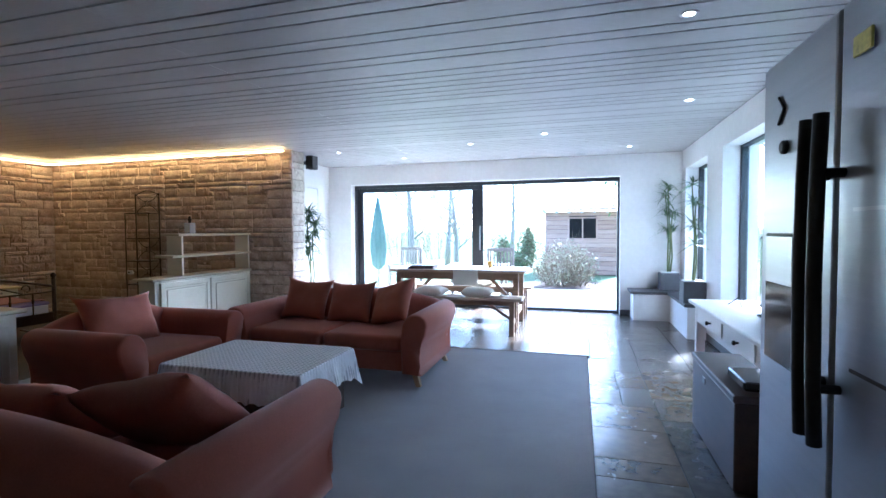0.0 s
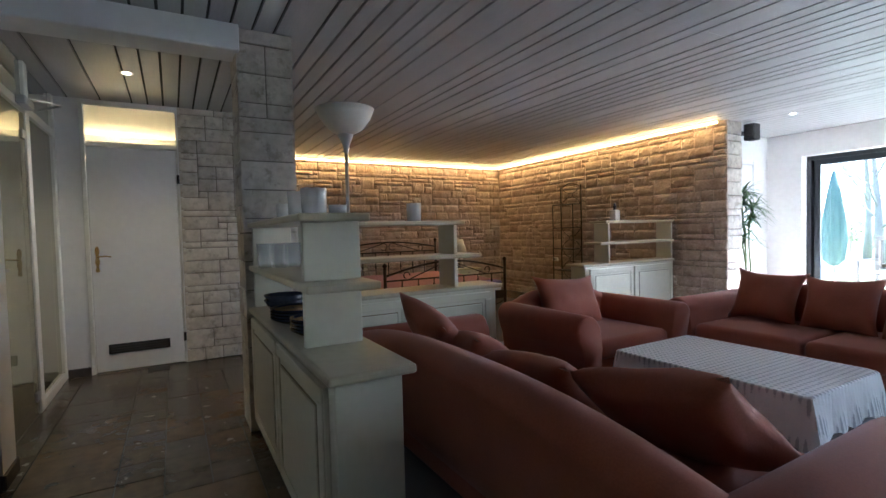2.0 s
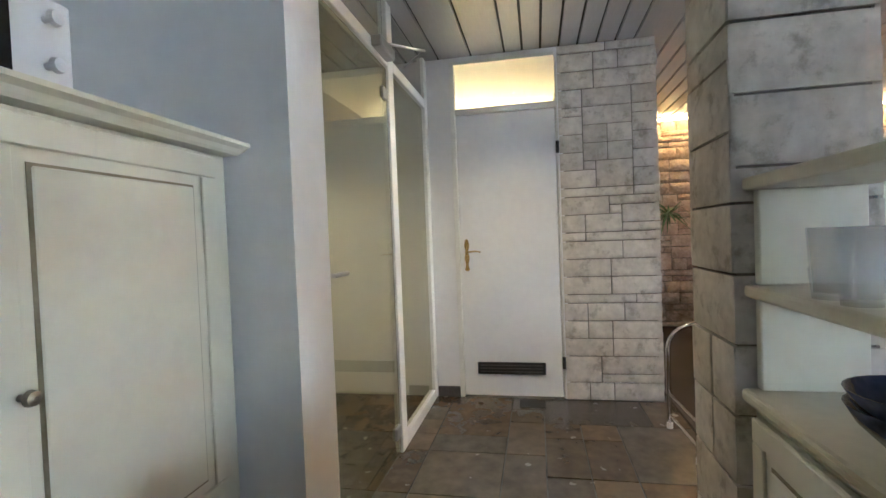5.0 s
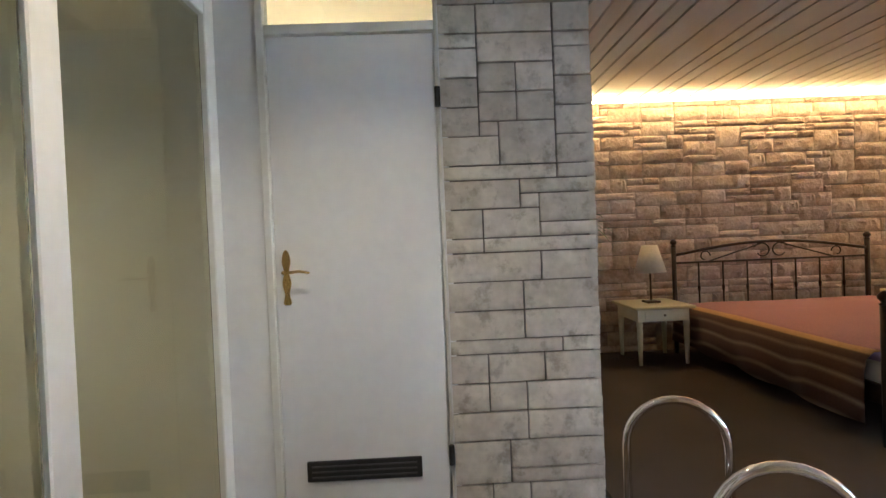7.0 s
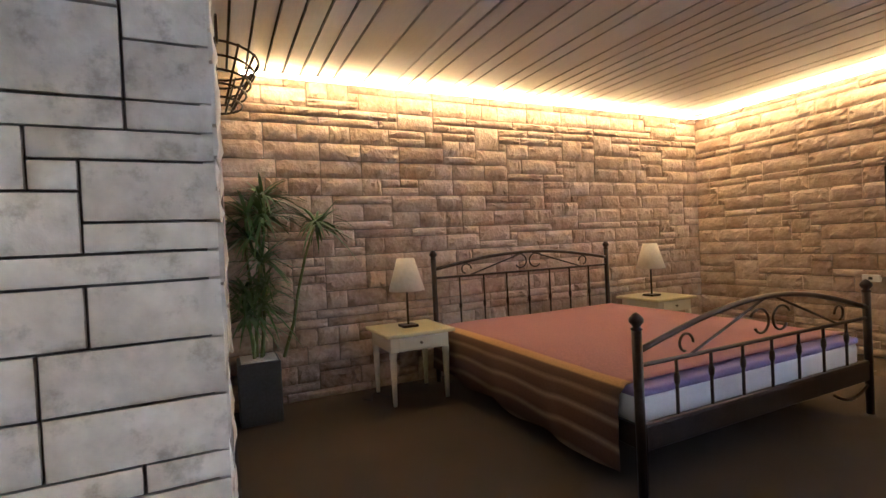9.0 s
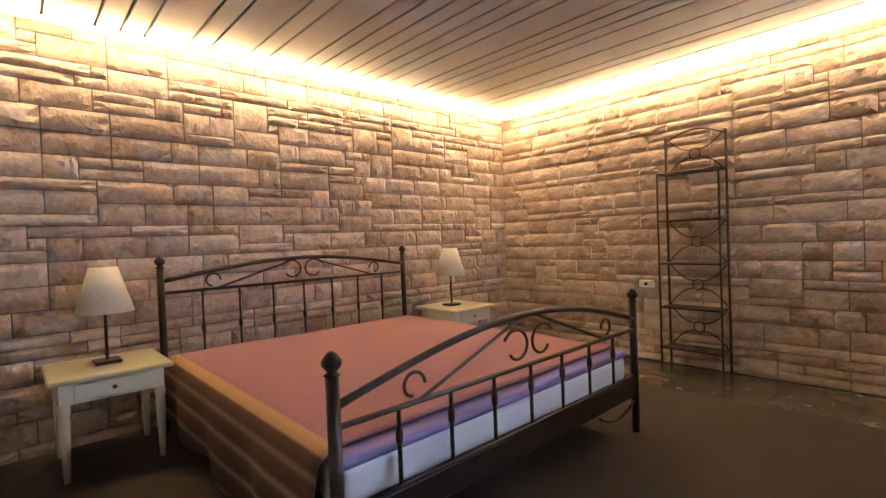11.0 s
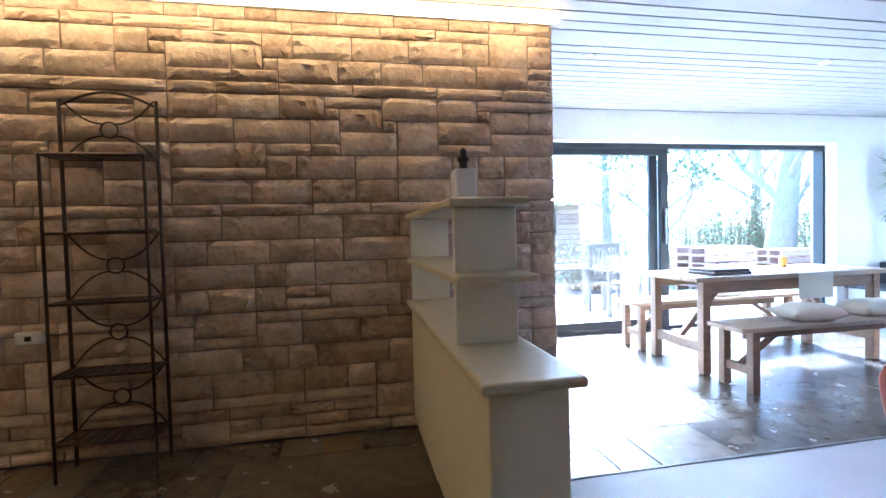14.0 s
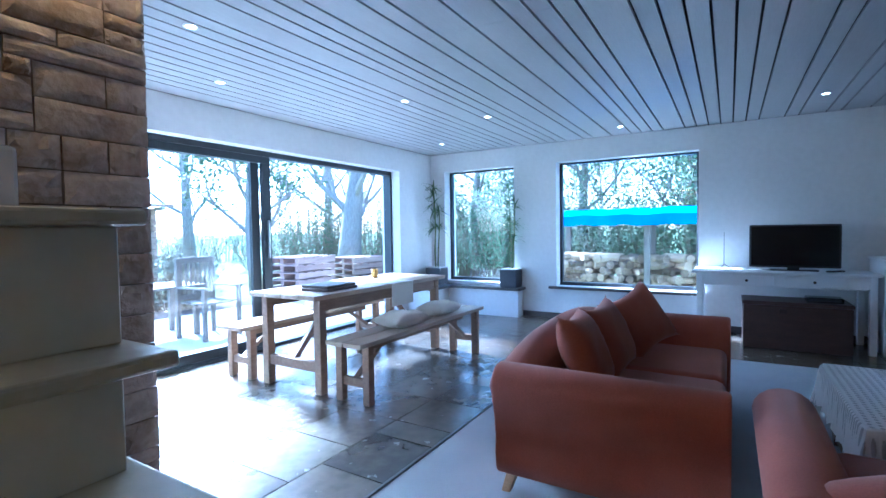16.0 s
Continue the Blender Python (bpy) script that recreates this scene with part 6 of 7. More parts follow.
GARDEN_CHAIR = surface("grey_garden_wood", (0.14, 0.12, 0.10), (0.24, 0.21, 0.18), 5, 0.7, 50, 0.3)
PARASOL = surface("green_parasol", (0.05, 0.105, 0.09), (0.09, 0.15, 0.13), 4, 0.8, 60, 0.2)


def ground():
    bm = bmesh.new()
    ring0 = [(BED_X - 0.3, -1.5), (EAST + 0.34, -1.5), (EAST + 0.34, NORTH + 0.32), (BED_X - 0.3, NORTH + 0.32)]
    ring1 = [(-30, -25), (26, -25), (26, 40), (-30, 40)]
    ring2 = [(-1500, -1500), (1500, -1500), (1500, 1500), (-1500, 1500)]
    rows = [[bm.verts.new((x, y, z)) for x, y in r] for r, z in ((ring0, -0.10), (ring1, -0.10), (ring2, -0.4))]
    for a, b in zip(rows, rows[1:]):
        for i in range(4):
            bm.faces.new((a[i], a[(i + 1) % 4], b[(i + 1) % 4], b[i]))
    return bm


structure("ground", ground(), LAWN, "winter lawn round the house", "lawn")
structure("terrace", box(-6.0, EAST + 1.2, NORTH + 0.325, NORTH + 3.2, -0.14, -0.035, 0.01), PAVING, "pale paved terrace outside the garden door", "terrace")


def shed():
    root = thing("garden_shed", "brown timber garden shed with an open window and a low roof", "shed", pose(0.36, 17.6, -0.1, 0, 0, -4))
    w, d, h = 1.10, 1.1, 1.95
    part("wall", box(-w + 0.03, w - 0.03, -d + 0.03, d - 0.03, 0, h - 0.02), DARK_WOOD, root)
    for i in range(14):
        z = 0.02 + i * 0.138
        for a, b in ((-w, -0.38), (0.42, w)) if 1.12 < z < 1.72 else ((-w, w),):
            part("board", box(a, b, -d, -d + 0.028, z, z + 0.128, 0.004), SHED_WOOD, root)
        for s in (-1, 1):
            part("board", box(s * w - 0.014, s * w + 0.014, -d + 0.03, d, z, z + 0.128, 0.004), SHED_WOOD, root)
    win = part("window", box(-0.38, 0.42, -d + 0.004, -d + 0.03, 1.12, 1.75), BLACK_GLOSS, root, "dark window opening")
    for a, b, c, e in ((-0.42, 0.46, 1.08, 1.13), (-0.42, 0.46, 1.73, 1.78), (-0.42, -0.37, 1.13, 1.73), (0.41, 0.46, 1.13, 1.73), (0.0, 0.04, 1.13, 1.73)):
        part("window_frame", box(a, b, -d - 0.02, -d + 0.003, c, e), SHED_WOOD, win)
    bm = extrude_profile([(-d - 0.35, h + 0.02), (d + 0.25, h + 0.22), (d + 0.25, h + 0.28), (-d - 0.35, h + 0.08)], "x", -w - 0.25, w + 0.25)
    roof = part("roof", bm, SHED_WOOD, root)
    for i in range(7):
        x = -w + 2 * w * i / 6
        part("rafter", box(x - 0.035, x + 0.035, -d - 0.38, -d + 0.05, h - 0.06, h + 0.02), PAVING, roof)


shed()


def bare_tree(m, height, radius, label, seed, limbs=9, leafy=0, lean=0.0, leaf_mat=None):
    """A tapered trunk with forking limbs and fine twigs, and leaf clusters where it is in leaf."""
    rng = random.Random(seed)
    root = thing("tree", label, "tree", m, "garden trees")
    pts = [(lean * u + 0.08 * math.sin(3 * u + seed), 0.05 * math.sin(5 * u), height * u * 0.75) for u in (0, 0.2, 0.4, 0.6, 0.8, 1)]
    part("trunk", tube(pts, [radius * 1.25, radius, radius * 0.85, radius * 0.7, radius * 0.5, radius * 0.25], 10), BARK, root, smooth=True)
    bm = bmesh.new()
    lf = bmesh.new()
    def limb(p, d, ln, r, depth):
        d = Vector(d).normalized()
        q = [p]
        for k in range(3):
            d = (d + Vector((rng.uniform(-0.25, 0.25), rng.uniform(-0.25, 0.25), rng.uniform(-0.05, 0.25)))).normalized()
            q.append(q[-1] + d * ln / 3)
        tube(q, [r, r * 0.8, r * 0.6, r * 0.35], 5, bm)
        if leafy and depth < 2:
            for c in q[1:]:
                for _ in range(leafy):
                    o = c + Vector((rng.gauss(0, 0.28), rng.gauss(0, 0.28), rng.gauss(0, 0.24)))
                    s = rng.uniform(0.03, 0.07)
                    a = Vector((rng.uniform(-1, 1), rng.uniform(-1, 1), rng.uniform(-1, 1))).normalized() * s
                    b = a.orthogonal().normalized() * s * 0.7
                    lf.faces.new([lf.verts.new(o + a), lf.verts.new(o + b), lf.verts.new(o - a), lf.verts.new(o - b)])
        if depth:
            for _ in range(3):
                limb(q[rng.choice((1, 2, 3))], d + Vector((rng.uniform(-0.9, 0.9), rng.uniform(-0.9, 0.9), rng.uniform(-0.2, 0.5))), ln * 0.62, r * 0.5, depth - 1)
    for i in range(limbs):
        u = 0.28 + 0.72 * i / limbs
        k = min(4, int(u * 5))
        p = Vector(pts[k]).lerp(Vector(pts[k + 1]), u * 5 - k)
        a = i * 2.4 + rng.uniform(-0.4, 0.4)
        limb(p, (math.cos(a), math.sin(a), 0.7), height * 0.32 * (1.15 - u * 0.6), radius * 0.45 * (1.1 - u * 0.6), 2)
    tagged(part("branchwork", bm, BARK, root), kind="stuff")
    if leafy:
        part("crown", lf, leaf_mat or LEAVES, root, "uneven leaf clusters")
    else:
        lf.free()
    return root


bare_tree(pose(5.55, 14.2, -0.1), 6.5, 0.33, "thick leaning bare tree trunk beyond the terrace", 5, 8, lean=0.5)
bare_tree(pose(-3.7, 16.3, -0.1), 3.6, 0.09, "small bare fruit tree on the lawn", 7, 12)
bare_tree(pose(-5.6, 17.5, -0.1), 5.0, 0.10, "bare garden tree on the lawn", 8, 10)
for k, (x, y, h) in enumerate(((-6.9, 14.8, 4.6), (-8.6, 17.0, 5.4), (-4.7, 19.4, 5.6), (-2.6, 22.0, 6.2), (-7.2, 21.5, 6.4))):
    bare_tree(pose(x, y, -0.1), h, 0.10, "twiggy bare tree at the edge of the garden", 110 + k, 12, 3 if k % 2 else 0, leaf_mat=BUSH_TONE)
bare_tree(pose(1.9, 13.6, -0.1), 5.0, 0.13, "ivy-clad tree behind the terrace", 9, 12, 14)
bare_tree(pose(3.4, 18.5, -0.1), 7.0, 0.16, "bare woodland tree behind the garden", 15, 9)
bare_tree(pose(8.2, 17.5, -0.1), 7.5, 0.18, "bare woodland tree behind the garden", 16, 9)
bare_tree(pose(6.9, 10.8, -0.1), 5.5, 0.14, "leafy evergreen tree behind the log store", 17, 12, 12)
bare_tree(pose(8.0, 8.2, -0.1), 6.0, 0.16, "leafy evergreen tree behind the log store", 18, 13, 14)
bare_tree(pose(7.2, 5.6, -0.1), 5.0, 0.14, "leafy evergreen tree behind the log store", 19, 12, 14)


def shrub(m, r, h, stems, label, material, seed, leafy=0):
    rng = random.Random(seed)
    root = thing("shrub", label, "shrub", m, "garden shrubs")
    bm, lf = bmesh.new(), bmesh.new()
    for i in range(stems):
        a, e = rng.uniform(0, 6.283), rng.uniform(0.0, 1.0) ** 0.6
        tip = Vector((r * e * math.cos(a), r * e * math.sin(a), h * (1 - 0.45 * e * e) * rng.uniform(0.75, 1.05)))
        mid = Vector((tip.x * 0.85, tip.y * 0.85, tip.z * 0.5))
        tube([Vector((0.55 * r * e * math.cos(a), 0.55 * r * e * math.sin(a), 0)), mid, tip], [0.010, 0.007, 0.003], 3, bm)
        for k in range(4):
            s = mid.lerp(tip, rng.uniform(-0.5, 1.0))
            tube([s, s + Vector((rng.uniform(-0.2, 0.2), rng.uniform(-0.2, 0.2), rng.uniform(0.0, 0.25)))], [0.004, 0.002], 3, bm)
        for k in range(leafy):
            o = mid.lerp(tip, rng.uniform(-0.6, 1.0)) + Vector((rng.gauss(0, 0.07), rng.gauss(0, 0.07), rng.gauss(0, 0.07)))
            s = rng.uniform(0.02, 0.05)
            a2 = Vector((rng.uniform(-1, 1), rng.uniform(-1, 1), rng.uniform(-1, 1))).normalized() * s
            b2 = a2.orthogonal().normalized() * s * 0.7
            lf.faces.new([lf.verts.new(o + a2), lf.verts.new(o + b2), lf.verts.new(o - a2), lf.verts.new(o - b2)])
    tagged(part("branchwork", bm, TWIG, root), kind="stuff")
    if leafy:
        tagged(part("foliage", lf, material, root), kind="stuff")
    else:
        lf.free()
    return root


BUSH_LEAF = surface("dry_shrub_leaf", (0.18, 0.17, 0.10), (0.32, 0.30, 0.20), 9, 0.8, 50, 0.2)
shrub(pose(-0.15, 13.2, -0.1), 0.85, 1.15, 160, "round twiggy shrub in a mulched bed on the lawn", BUSH_LEAF, 31, 10)
tagged(link("mulch_bed", lathe([(1.35, -0.1), (1.25, -0.07), (0.3, -0.055)], 28, (-0.1, 13.2, 0)), MULCH), "round bed of bark mulch under the shrub", "flower bed", kind="structure")
for k, (x, y, r, h) in enumerate(((-1.6, 19.2, 0.28, 1.7), (-2.6, 19.6, 0.25, 1.2), (-2.0, 18.6, 0.6, 0.6))):
    shrub(pose(x, y, -0.1), r, h, 70, "slim evergreen shrub at the end of the lawn", LEAVES, 40 + k, 26)
for k in range(9):
    shrub(pose(-9.0 + 3.1 * k + 0.6 * math.sin(k * 5), 24.5 + 0.8 * math.cos(k * 3), -0.1), 1.9, 2.3 + 0.5 * math.sin(k * 2.3), 90, "loose hedge bush at the end of the garden", BUSH_LEAF if k % 2 else LEAVES, 60 + k, 16)
for k in range(6):
    shrub(pose(6.3 + 0.3 * math.sin(k * 4), 3.6 + 1.5 * k, -0.1), 1.2, 2.9 + 0.4 * math.sin(k * 2.0), 110, "tall evergreen hedge bush behind the log pile", LEAVES, 80 + k, 60)
for k in range(7):
    shrub(pose(7.4 + 0.5 * math.sin(k * 3), 10.6 + 1.5 * k, -0.1), 1.5, 3.3 + 0.5 * math.sin(k * 2.7), 100, "tall dry bush at the wood's edge behind the terrace", BUSH_LEAF if k % 2 else LEAVES, 130 + k, 36)


def garden_chair(x, y, turn):
    root = thing("garden_chair", "grey slatted wooden garden chair on the terrace", "garden chair", pose(x, y, -0.035, 0, 0, turn), "garden chairs")
    for sx in (-0.24, 0.24):
        part("leg", box(sx - 0.022, sx + 0.022, -0.26, -0.21, 0, 0.60, 0.003), GARDEN_CHAIR, root)
        part("leg", box(sx - 0.022, sx + 0.022, 0.21, 0.26, 0, 0.96, 0.003), GARDEN_CHAIR, root)
        part("armrest", box(sx - 0.03, sx + 0.03, -0.28, 0.21, 0.60, 0.625, 0.004), GARDEN_CHAIR, root)
    for i in range(5):
        part("seat_slat", box(-0.24, 0.24, -0.24 + 0.09 * i, -0.17 + 0.09 * i, 0.42, 0.44, 0.003), GARDEN_CHAIR, root)
    part("back_rail", box(-0.24, 0.24, 0.215, 0.25, 0.90, 0.97, 0.004), GARDEN_CHAIR, root)
    part("back_rail", box(-0.24, 0.24, 0.215, 0.25, 0.46, 0.52, 0.004), GARDEN_CHAIR, root)
    for i in range(7):
        xx = -0.19 + 0.38 * i / 6
        part("back_slat", box(xx - 0.014, xx + 0.014, 0.225, 0.24, 0.52, 0.90, 0.002), GARDEN_CHAIR, root)


garden_chair(-1.25, 10.35, 5)
garden_chair(-3.25, 10.6, -12)


def parasol():
    root = thing("parasol", "closed green garden parasol on a pole", "parasol", pose(-4.2, 11.4, -0.035))
    part("base", lathe([(0.24, 0), (0.24, 0.05), (0.05, 0.08), (0.03, 0.10)], 20), BASEBOARD, root)
    part("pole", tube([(0, 0, 0.09), (0, 0, 2.05)], 0.02, 8), GARDEN_CHAIR, root)
    bm = bmesh.new()
    n = 24
    rings = []
    for r, z in ((0.05, 0.45), (0.13, 0.55), (0.17, 0.9), (0.14, 1.3), (0.08, 1.75), (0.02, 2.08)):
        rings.append([bm.verts.new((r * (1 + 0.22 * math.cos(i * math.pi * 2 / 3)) * math.cos(2 * math.pi * i / n), r * (1 + 0.22 * math.cos(i * math.pi * 2 / 3)) * math.sin(2 * math.pi * i / n), z)) for i in range(n)])
    for a, b in zip(rings, rings[1:]):
        for i in range(n):
            bm.faces.new((a[i], a[(i + 1) % n], b[(i + 1) % n], b[i]))
    bm.faces.new(rings[0])
    bm.faces.new(rings[-1])
    part("canopy", bm, PARASOL, root, "folded green canopy", smooth=True)


parasol()


def terrace_table():
    root = thing("garden_table", "low grey wooden garden table on the terrace", "garden table", pose(-1.75, 10.9, -0.035))
    for i in range(6):
        part("top_slat", box(-0.6, 0.6, -0.36 + 0.12 * i, -0.25 + 0.12 * i, 0.60, 0.63, 0.003), GARDEN_CHAIR, root)
    for sx in (-0.5, 0.5):
        for sy in (-0.28, 0.28):
            part("leg", box(sx - 0.03, sx + 0.03, sy - 0.03, sy + 0.03, 0, 0.60, 0.003), GARDEN_CHAIR, root)


terrace_table()


def pallet_stack(x, y, n, turn):
    root = thing("pallet_stack", "stack of weathered wooden pallets and boards", "pallets", pose(x, y, -0.1, 0, 0, turn), "pallet stacks")
    for k in range(n):
        z = k * 0.145
        for i in range(3):
            part("bearer", box(-0.58, 0.58, -0.4 + 0.36 * i, -0.32 + 0.36 * i, z, z + 0.10), SHED_WOOD, root)
        for i in range(5):
            part("board", box(-0.6 + 0.25 * i, -0.44 + 0.25 * i, -0.42, 0.42, z + 0.1005, z + 0.122), SHED_WOOD, root)


pallet_stack(2.1, 12.4, 6, 8)
pallet_stack(4.6, 13.0, 5, -6)


def log_store():
    rng = random.Random(77)
    root = thing("log_store", "long stack of split firewood under a blue tarpaulin roof", "log pile", pose(4.25, 0, -0.1))
    n = 0
    for row in range(7):
        for i in range(21):
            r = rng.uniform(0.045, 0.085)
            y = 4.6 + i * 0.155 + rng.uniform(-0.03, 0.03) + 0.07 * (row % 2)
            z = 0.08 + row * 0.118 + rng.uniform(-0.015, 0.015)
            x = rng.uniform(-0.04, 0.04)
            bm = lathe([(r * rng.uniform(0.9, 1.05), -0.22), (r, 0.22)], 8)
            bm.transform(Matrix.Translation((x, y, z)) @ Euler((rng.uniform(0, 6), radians(90), rng.uniform(-0.06, 0.06))).to_matrix().to_4x4())
            part("log", bm, LOG_END, root)
    for y in (4.5, 6.1, 7.65):
        part("post", box(-0.26, -0.18, y - 0.05, y + 0.05, 0, 1.50, 0.004), GARDEN_CHAIR, root)
        part("post", box(0.42, 0.50, y - 0.05, y + 0.05, 0, 1.62, 0.004), GARDEN_CHAIR, root)
    bm = bmesh.new()
    cols = []
    for i in range(31):
        y = 4.3 + 3.45 * i / 30
        sag = 0.008 * math.sin(i * 1.1) + 0.015 * noise.noise(Vector((y * 3, 0, 0)))
        cols.append([bm.verts.new((x, y, z + sag)) for x, z in ((-0.42, 1.37 + 0.008 * math.sin(i * 2.1)), (-0.42, 1.55), (0.1, 1.62), (0.62, 1.70), (0.62, 1.58))])
    for a, b in zip(cols, cols[1:]):
        for j in range(4):
            bm.faces.new((a[j], a[j + 1], b[j + 1], b[j]))
    t = part("tarpaulin", bm, TARP, root, "sagging blue tarpaulin")
    t.modifiers.new("thickness", "SOLIDIFY").thickness = 0.006


log_store()

so = thing("wall_socket", "pale socket box on the stone wall beside the rack", "socket", pose(-6.44, STONE_Y - 0.012, 0.66))
part("plate", box(-0.06, 0.06, -0.012, 0.035, -0.03, 0.03, 0.004), WHITE, so)
part("hole", box(-0.014, 0.014, -0.0145, -0.0125, -0.012, 0.012, 0.002), BLACK_MATT, so)

# ---- stone cladding and slate, piece by piece ----
def pack(cols, rows, sizes, seed):
    """Fills a grid with random rectangles: a list of (column, row, width, height)."""
    rng = random.Random(seed)
    taken = [[False] * cols for _ in range(rows)]
    out = []
    for r in range(rows):
        course = rng.choice((1, 2, 2))
        for c in range(cols):
            if taken[r][c]:
                continue
            order = sizes[:]
            rng.shuffle(order)
            if rng.random() < 0.8:
                order.sort(key=lambda s: s[1] != course)
            for w, h in order + [(1, 1)]:
                if c + w <= cols and r + h <= rows and not any(taken[r + b][c + a] for a in range(w) for b in range(h)):
                    if c + w == cols - 1 and not taken[r][cols - 1]:
                        continue
                    break
            else:
                w, h = 1, 1
            for a in range(w):
                for b in range(h):
                    taken[r + b][c + a] = True
            out.append((c, r, w, h))
    return out


def rock_mesh(name, material, seed, rough, nx=4, nz=3):
    """A unit stone, -0.5 to 0.5 in x and z, its face towards -y with uneven relief."""
    rng = random.Random(seed)
    bm = bmesh.new()
    front = [[None] * (nz + 1) for _ in range(nx + 1)]
    for i in range(nx + 1):
        for j in range(nz + 1):
            edge = i in (0, nx) or j in (0, nz)
            x, z = i / nx - 0.5, j / nz - 0.5
            if not edge:
                x += rng.uniform(-0.06, 0.06)
                z += rng.uniform(-0.06, 0.06)
            y = -(1 - rough) - (rng.uniform(0.0, 0.25) * rough if edge else rng.uniform(0.35, 1.0) * rough)
            front[i][j] = bm.verts.new((x * 0.995, y, z * 0.995))
    for i in range(nx):
        for j in range(nz):
            bm.faces.new((front[i][j], front[i + 1][j], front[i + 1][j + 1], front[i][j + 1]))
    rim = [front[i][0] for i in range(nx + 1)] + [front[nx][j] for j in range(1, nz + 1)] + [front[i][nz] for i in range(nx - 1, -1, -1)] + [front[0][j] for j in range(nz - 1, 0, -1)]
    back = [bm.verts.new((v.co.x, 0, v.co.z)) for v in rim]
    for k in range(len(rim)):
        bm.faces.new((rim[k], back[k], back[(k + 1) % len(rim)], rim[(k + 1) % len(rim)]))
    bmesh.ops.recalc_face_normals(bm, faces=bm.faces)
    me = bpy.data.meshes.new(name)
    bm.to_mesh(me)
    bm.free()
    me.materials.append(material)
    for poly in me.polygons:
        poly.use_smooth = abs(poly.normal.y) > 0.6
    return me


ROUGH_ROCKS = [rock_mesh("stone", STONE, 100 + k, 0.62, 7, 4) for k in range(14)]
FLAT_ROCKS = [rock_mesh("stone", PALE_STONE, 200 + k, 0.35) for k in range(8)]
SIZES = [(3, 1), (4, 1), (5, 1), (6, 1), (2, 1), (3, 2), (4, 2), (5, 2), (4, 2), (2, 2), (3, 3)]


def clad(parent, origin, along, facing, length, height, cell, rocks, depth, seed, joint=0.007):
    """Covers a rectangle with stones; origin is its lower end, along and facing are unit directions."""
    rng = random.Random(seed)
    cols, rows = max(1, round(length / cell[0])), round(height / cell[1])
    cw, ch = length / cols, height / rows
    o, a, f = Vector(origin), Vector(along), Vector(facing)
    basis = Matrix((a, -f, Vector((0, 0, 1)))).transposed().to_4x4()
    for c, r, w, h in pack(cols, rows, SIZES, seed):
        ob = bpy.data.objects.new("stone", rng.choice(rocks))
        scene.collection.objects.link(ob)
        ob.parent = parent
        centre = o + a * (c + w / 2) * cw + Vector((0, 0, (r + h / 2) * ch))
        flip = Matrix.Diagonal((rng.choice((-1, 1)), 1, rng.choice((-1, 1)), 1))
        size = Matrix.Diagonal((w * cw - joint, depth * rng.uniform(0.75, 1.15), h * ch - joint, 1))
        ob.matrix_local = Matrix.Translation(centre) @ basis @ size
    return parent


CELL = (0.080, 0.066)
clad(wall_west, (BED_X - 0.03, 2.165, 0), (0, 1, 0), (1, 0, 0), STONE_Y - 2.165 + 0.02, H, CELL, ROUGH_ROCKS, 0.038, 1, 0.005)
clad(wall_stone, (BED_X - 0.02, STONE_Y + 0.03, 0), (1, 0, 0), (0, -1, 0), STONE_END - BED_X + 0.02, H, CELL, ROUGH_ROCKS, 0.038, 2, 0.005)
clad(wall_stone, (STONE_END - 0.03, STONE_Y + 0.03, 0), (0, 1, 0), (1, 0, 0), 0.30, H, (0.1, 0.08), FLAT_ROCKS, 0.035, 3)
clad(bath_wall, (BED_X + 0.02, 2.135, 0), (1, 0, 0), (0, 1, 0), -5.50 - BED_X, H, CELL, FLAT_ROCKS, 0.04, 4)
clad(bath_wall, (-5.490, 1.534, 0), (0, 1, 0), (1, 0, 0), 0.626, H, (0.074, 0.060), FLAT_ROCKS, 0.022, 5, 0.006)
PILLAR_CELL = (0.072, 0.085)
clad(pillar, (-3.42, 1.82, 0), (0, 1, 0), (1, 0, 0), 0.32, H, PILLAR_CELL, FLAT_ROCKS, 0.02, 6)
clad(pillar, (-3.715, 1.835, 0), (1, 0, 0), (0, -1, 0), 0.31, H, PILLAR_CELL, FLAT_ROCKS, 0.02, 7)
clad(pillar, (-3.715, 2.125, 0), (1, 0, 0), (0, 1, 0), 0.31, H, PILLAR_CELL, FLAT_ROCKS, 0.02, 8)
clad(pillar, (-3.70, 1.82, 0), (0, 1, 0), (-1, 0, 0), 0.32, H, PILLAR_CELL, FLAT_ROCKS, 0.02, 9)


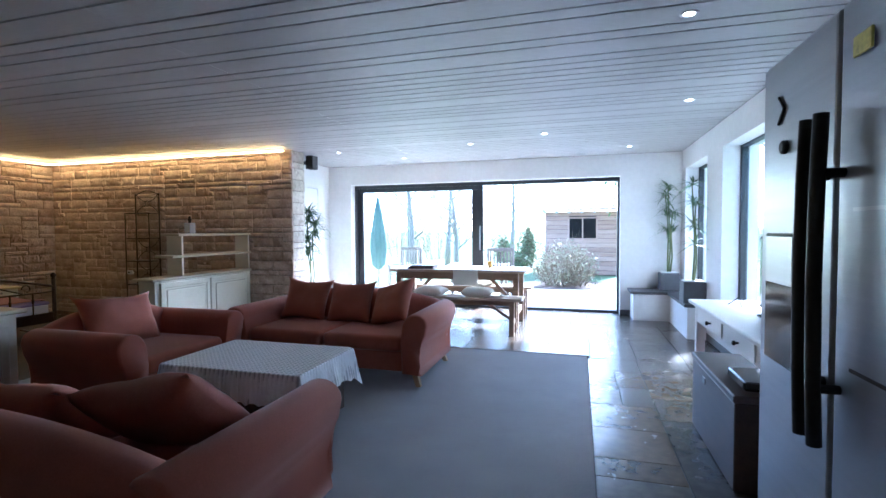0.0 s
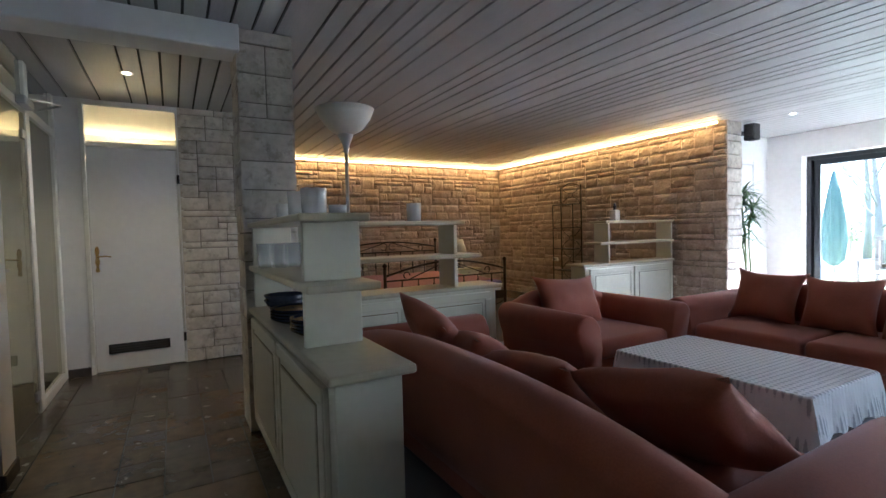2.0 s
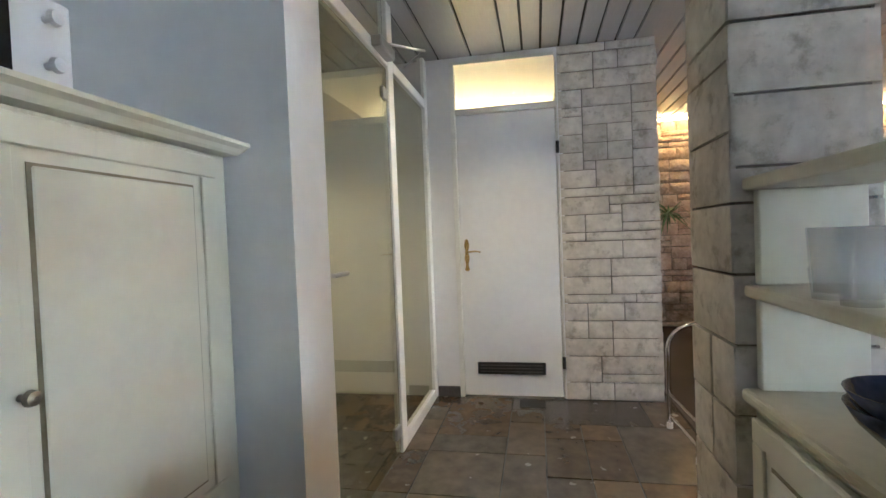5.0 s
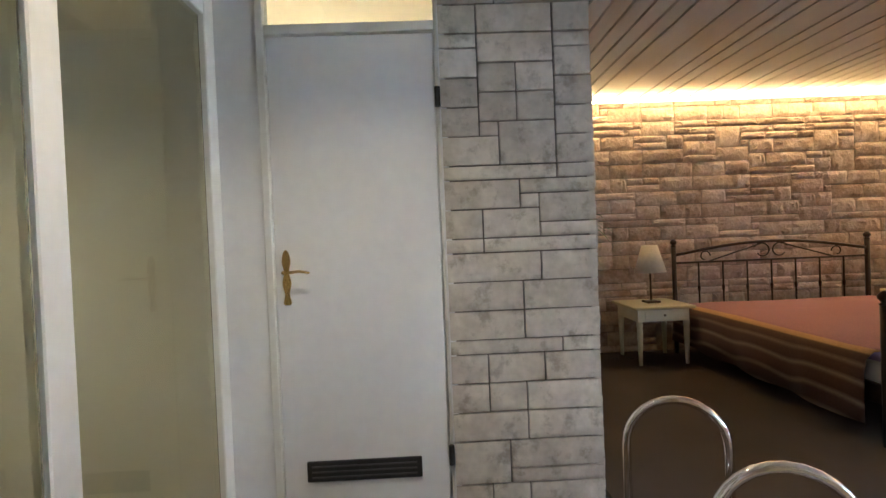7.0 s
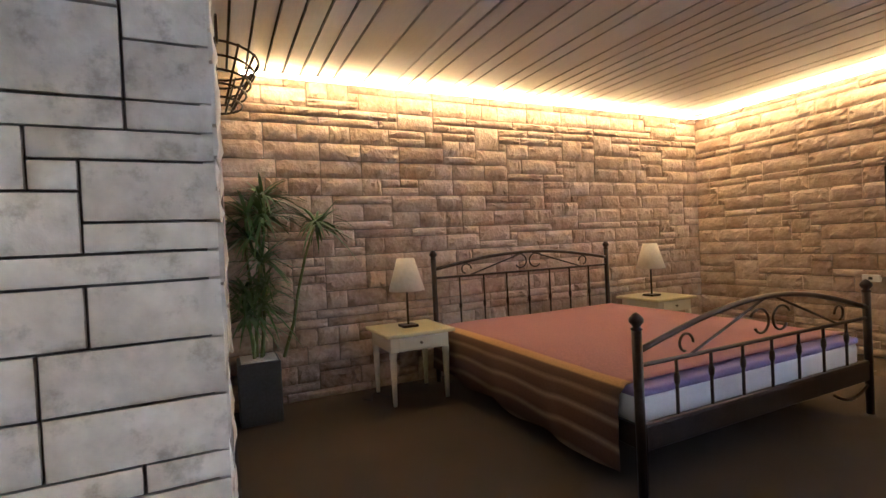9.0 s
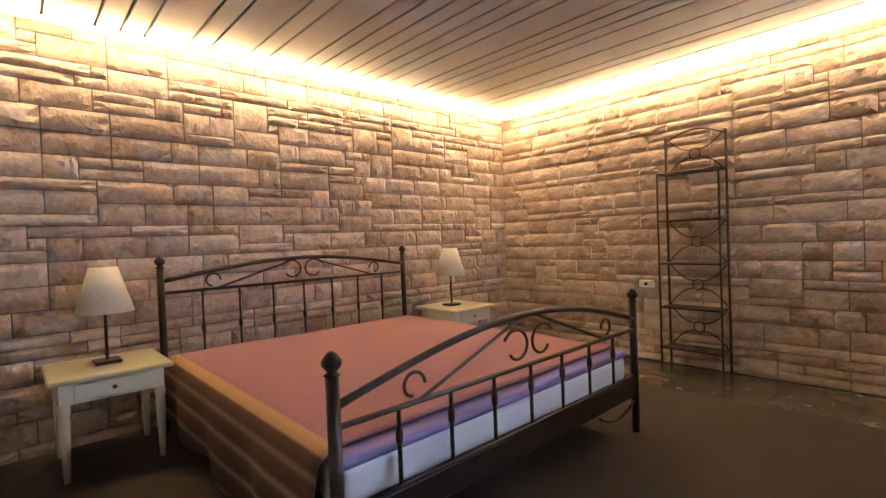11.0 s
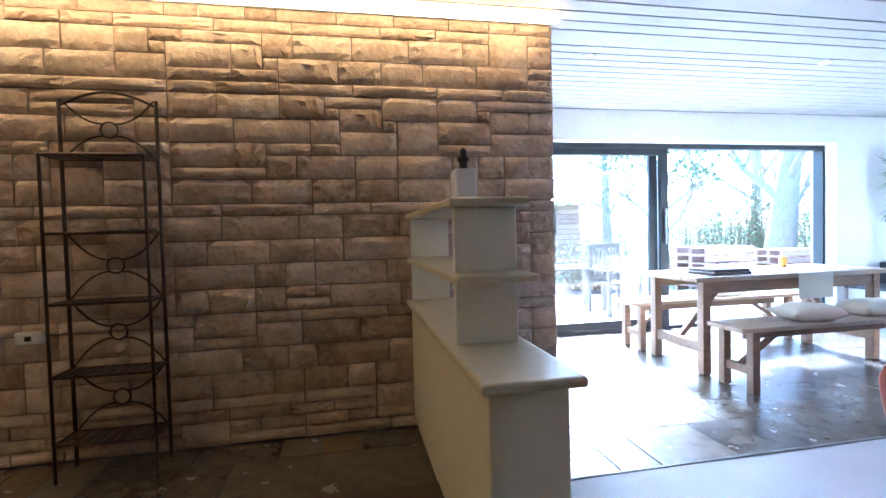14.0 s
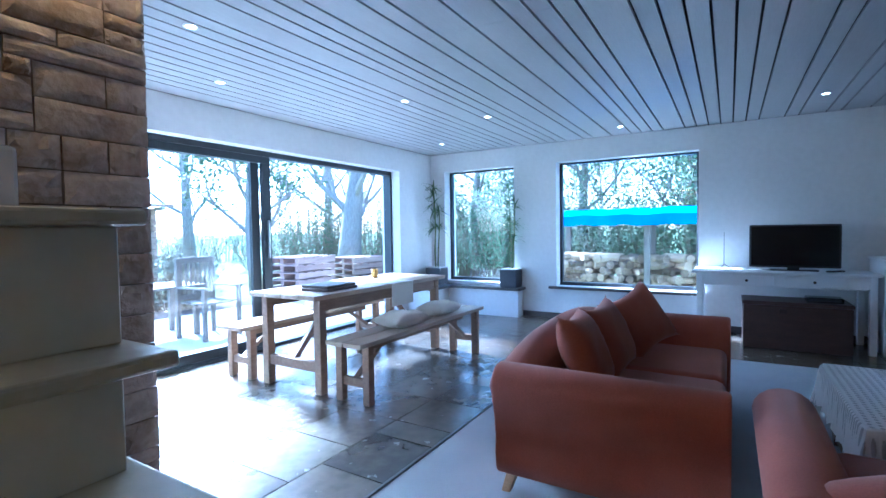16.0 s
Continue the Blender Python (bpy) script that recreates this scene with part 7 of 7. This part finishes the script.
def tile_mesh(seed):
    """A unit slate tile with a slightly uneven top and a broken edge."""
    rng = random.Random(seed)
    bm = bmesh.new()
    n = 3
    g = [[bm.verts.new(((i / n - 0.5), (j / n - 0.5), 1.0 if 0 < i < n and 0 < j < n else 0.85 + rng.uniform(0, 0.1))) for j in range(n + 1)] for i in range(n + 1)]
    for i in range(n):
        for j in range(n):
            bm.faces.new((g[i][j], g[i + 1][j], g[i + 1][j + 1], g[i][j + 1]))
    rim = [g[i][0] for i in range(n + 1)] + [g[n][j] for j in range(1, n + 1)] + [g[i][n] for i in range(n - 1, -1, -1)] + [g[0][j] for j in range(n - 1, 0, -1)]
    low = [bm.verts.new((v.co.x, v.co.y, 0)) for v in rim]
    for k in range(len(rim)):
        bm.faces.new((rim[k], low[k], low[(k + 1) % len(rim)], rim[(k + 1) % len(rim)]))
    bmesh.ops.recalc_face_normals(bm, faces=bm.faces)
    me = bpy.data.meshes.new("tile")
    bm.to_mesh(me)
    bm.free()
    me.materials.append(SLATE)
    return me


TILES = [tile_mesh(k) for k in range(6)]
TILE_SIZES = [(2, 1), (1, 2), (2, 2), (2, 2), (3, 2), (2, 3), (1, 1)]


def lay(x0, x1, y0, y1, seed, cell=0.215):
    rng = random.Random(seed)
    cols, rows = max(1, round((x1 - x0) / cell)), max(1, round((y1 - y0) / cell))
    cw, ch = (x1 - x0) / cols, (y1 - y0) / rows
    floor = bpy.data.objects["floor_base"]
    for c, r, w, h in pack(cols, rows, TILE_SIZES, seed):
        ob = bpy.data.objects.new("tile", rng.choice(TILES))
        scene.collection.objects.link(ob)
        ob.parent = floor
        ob.matrix_local = Matrix.Translation((x0 + (c + w / 2) * cw, y0 + (r + h / 2) * ch, -0.012)) @ Matrix.Diagonal((w * cw - 0.007, h * ch - 0.007, 0.012 + rng.uniform(-0.0012, 0.0012), 1))


lay(CARPET_X1 + 0.004, EAST, CARPET_Y0, CARPET_Y1 + 0.004, 11)
lay(-4.05, EAST, CARPET_Y1 + 0.004, NORTH, 12)
lay(CARPET_SEAM, -4.05, CARPET_Y1 + 0.004, STONE_Y, 17)
lay(BED_X, CARPET_SEAM, CARPET_BED_Y1 + 0.004, STONE_Y, 13)
lay(-5.48, EAST, SOUTH, CARPET_Y0 - 0.002, 14)
lay(-5.48, -3.58, -1.3, SOUTH, 15)
lay(-3.6, 0.7, NORTH, NORTH + 0.32, 16)
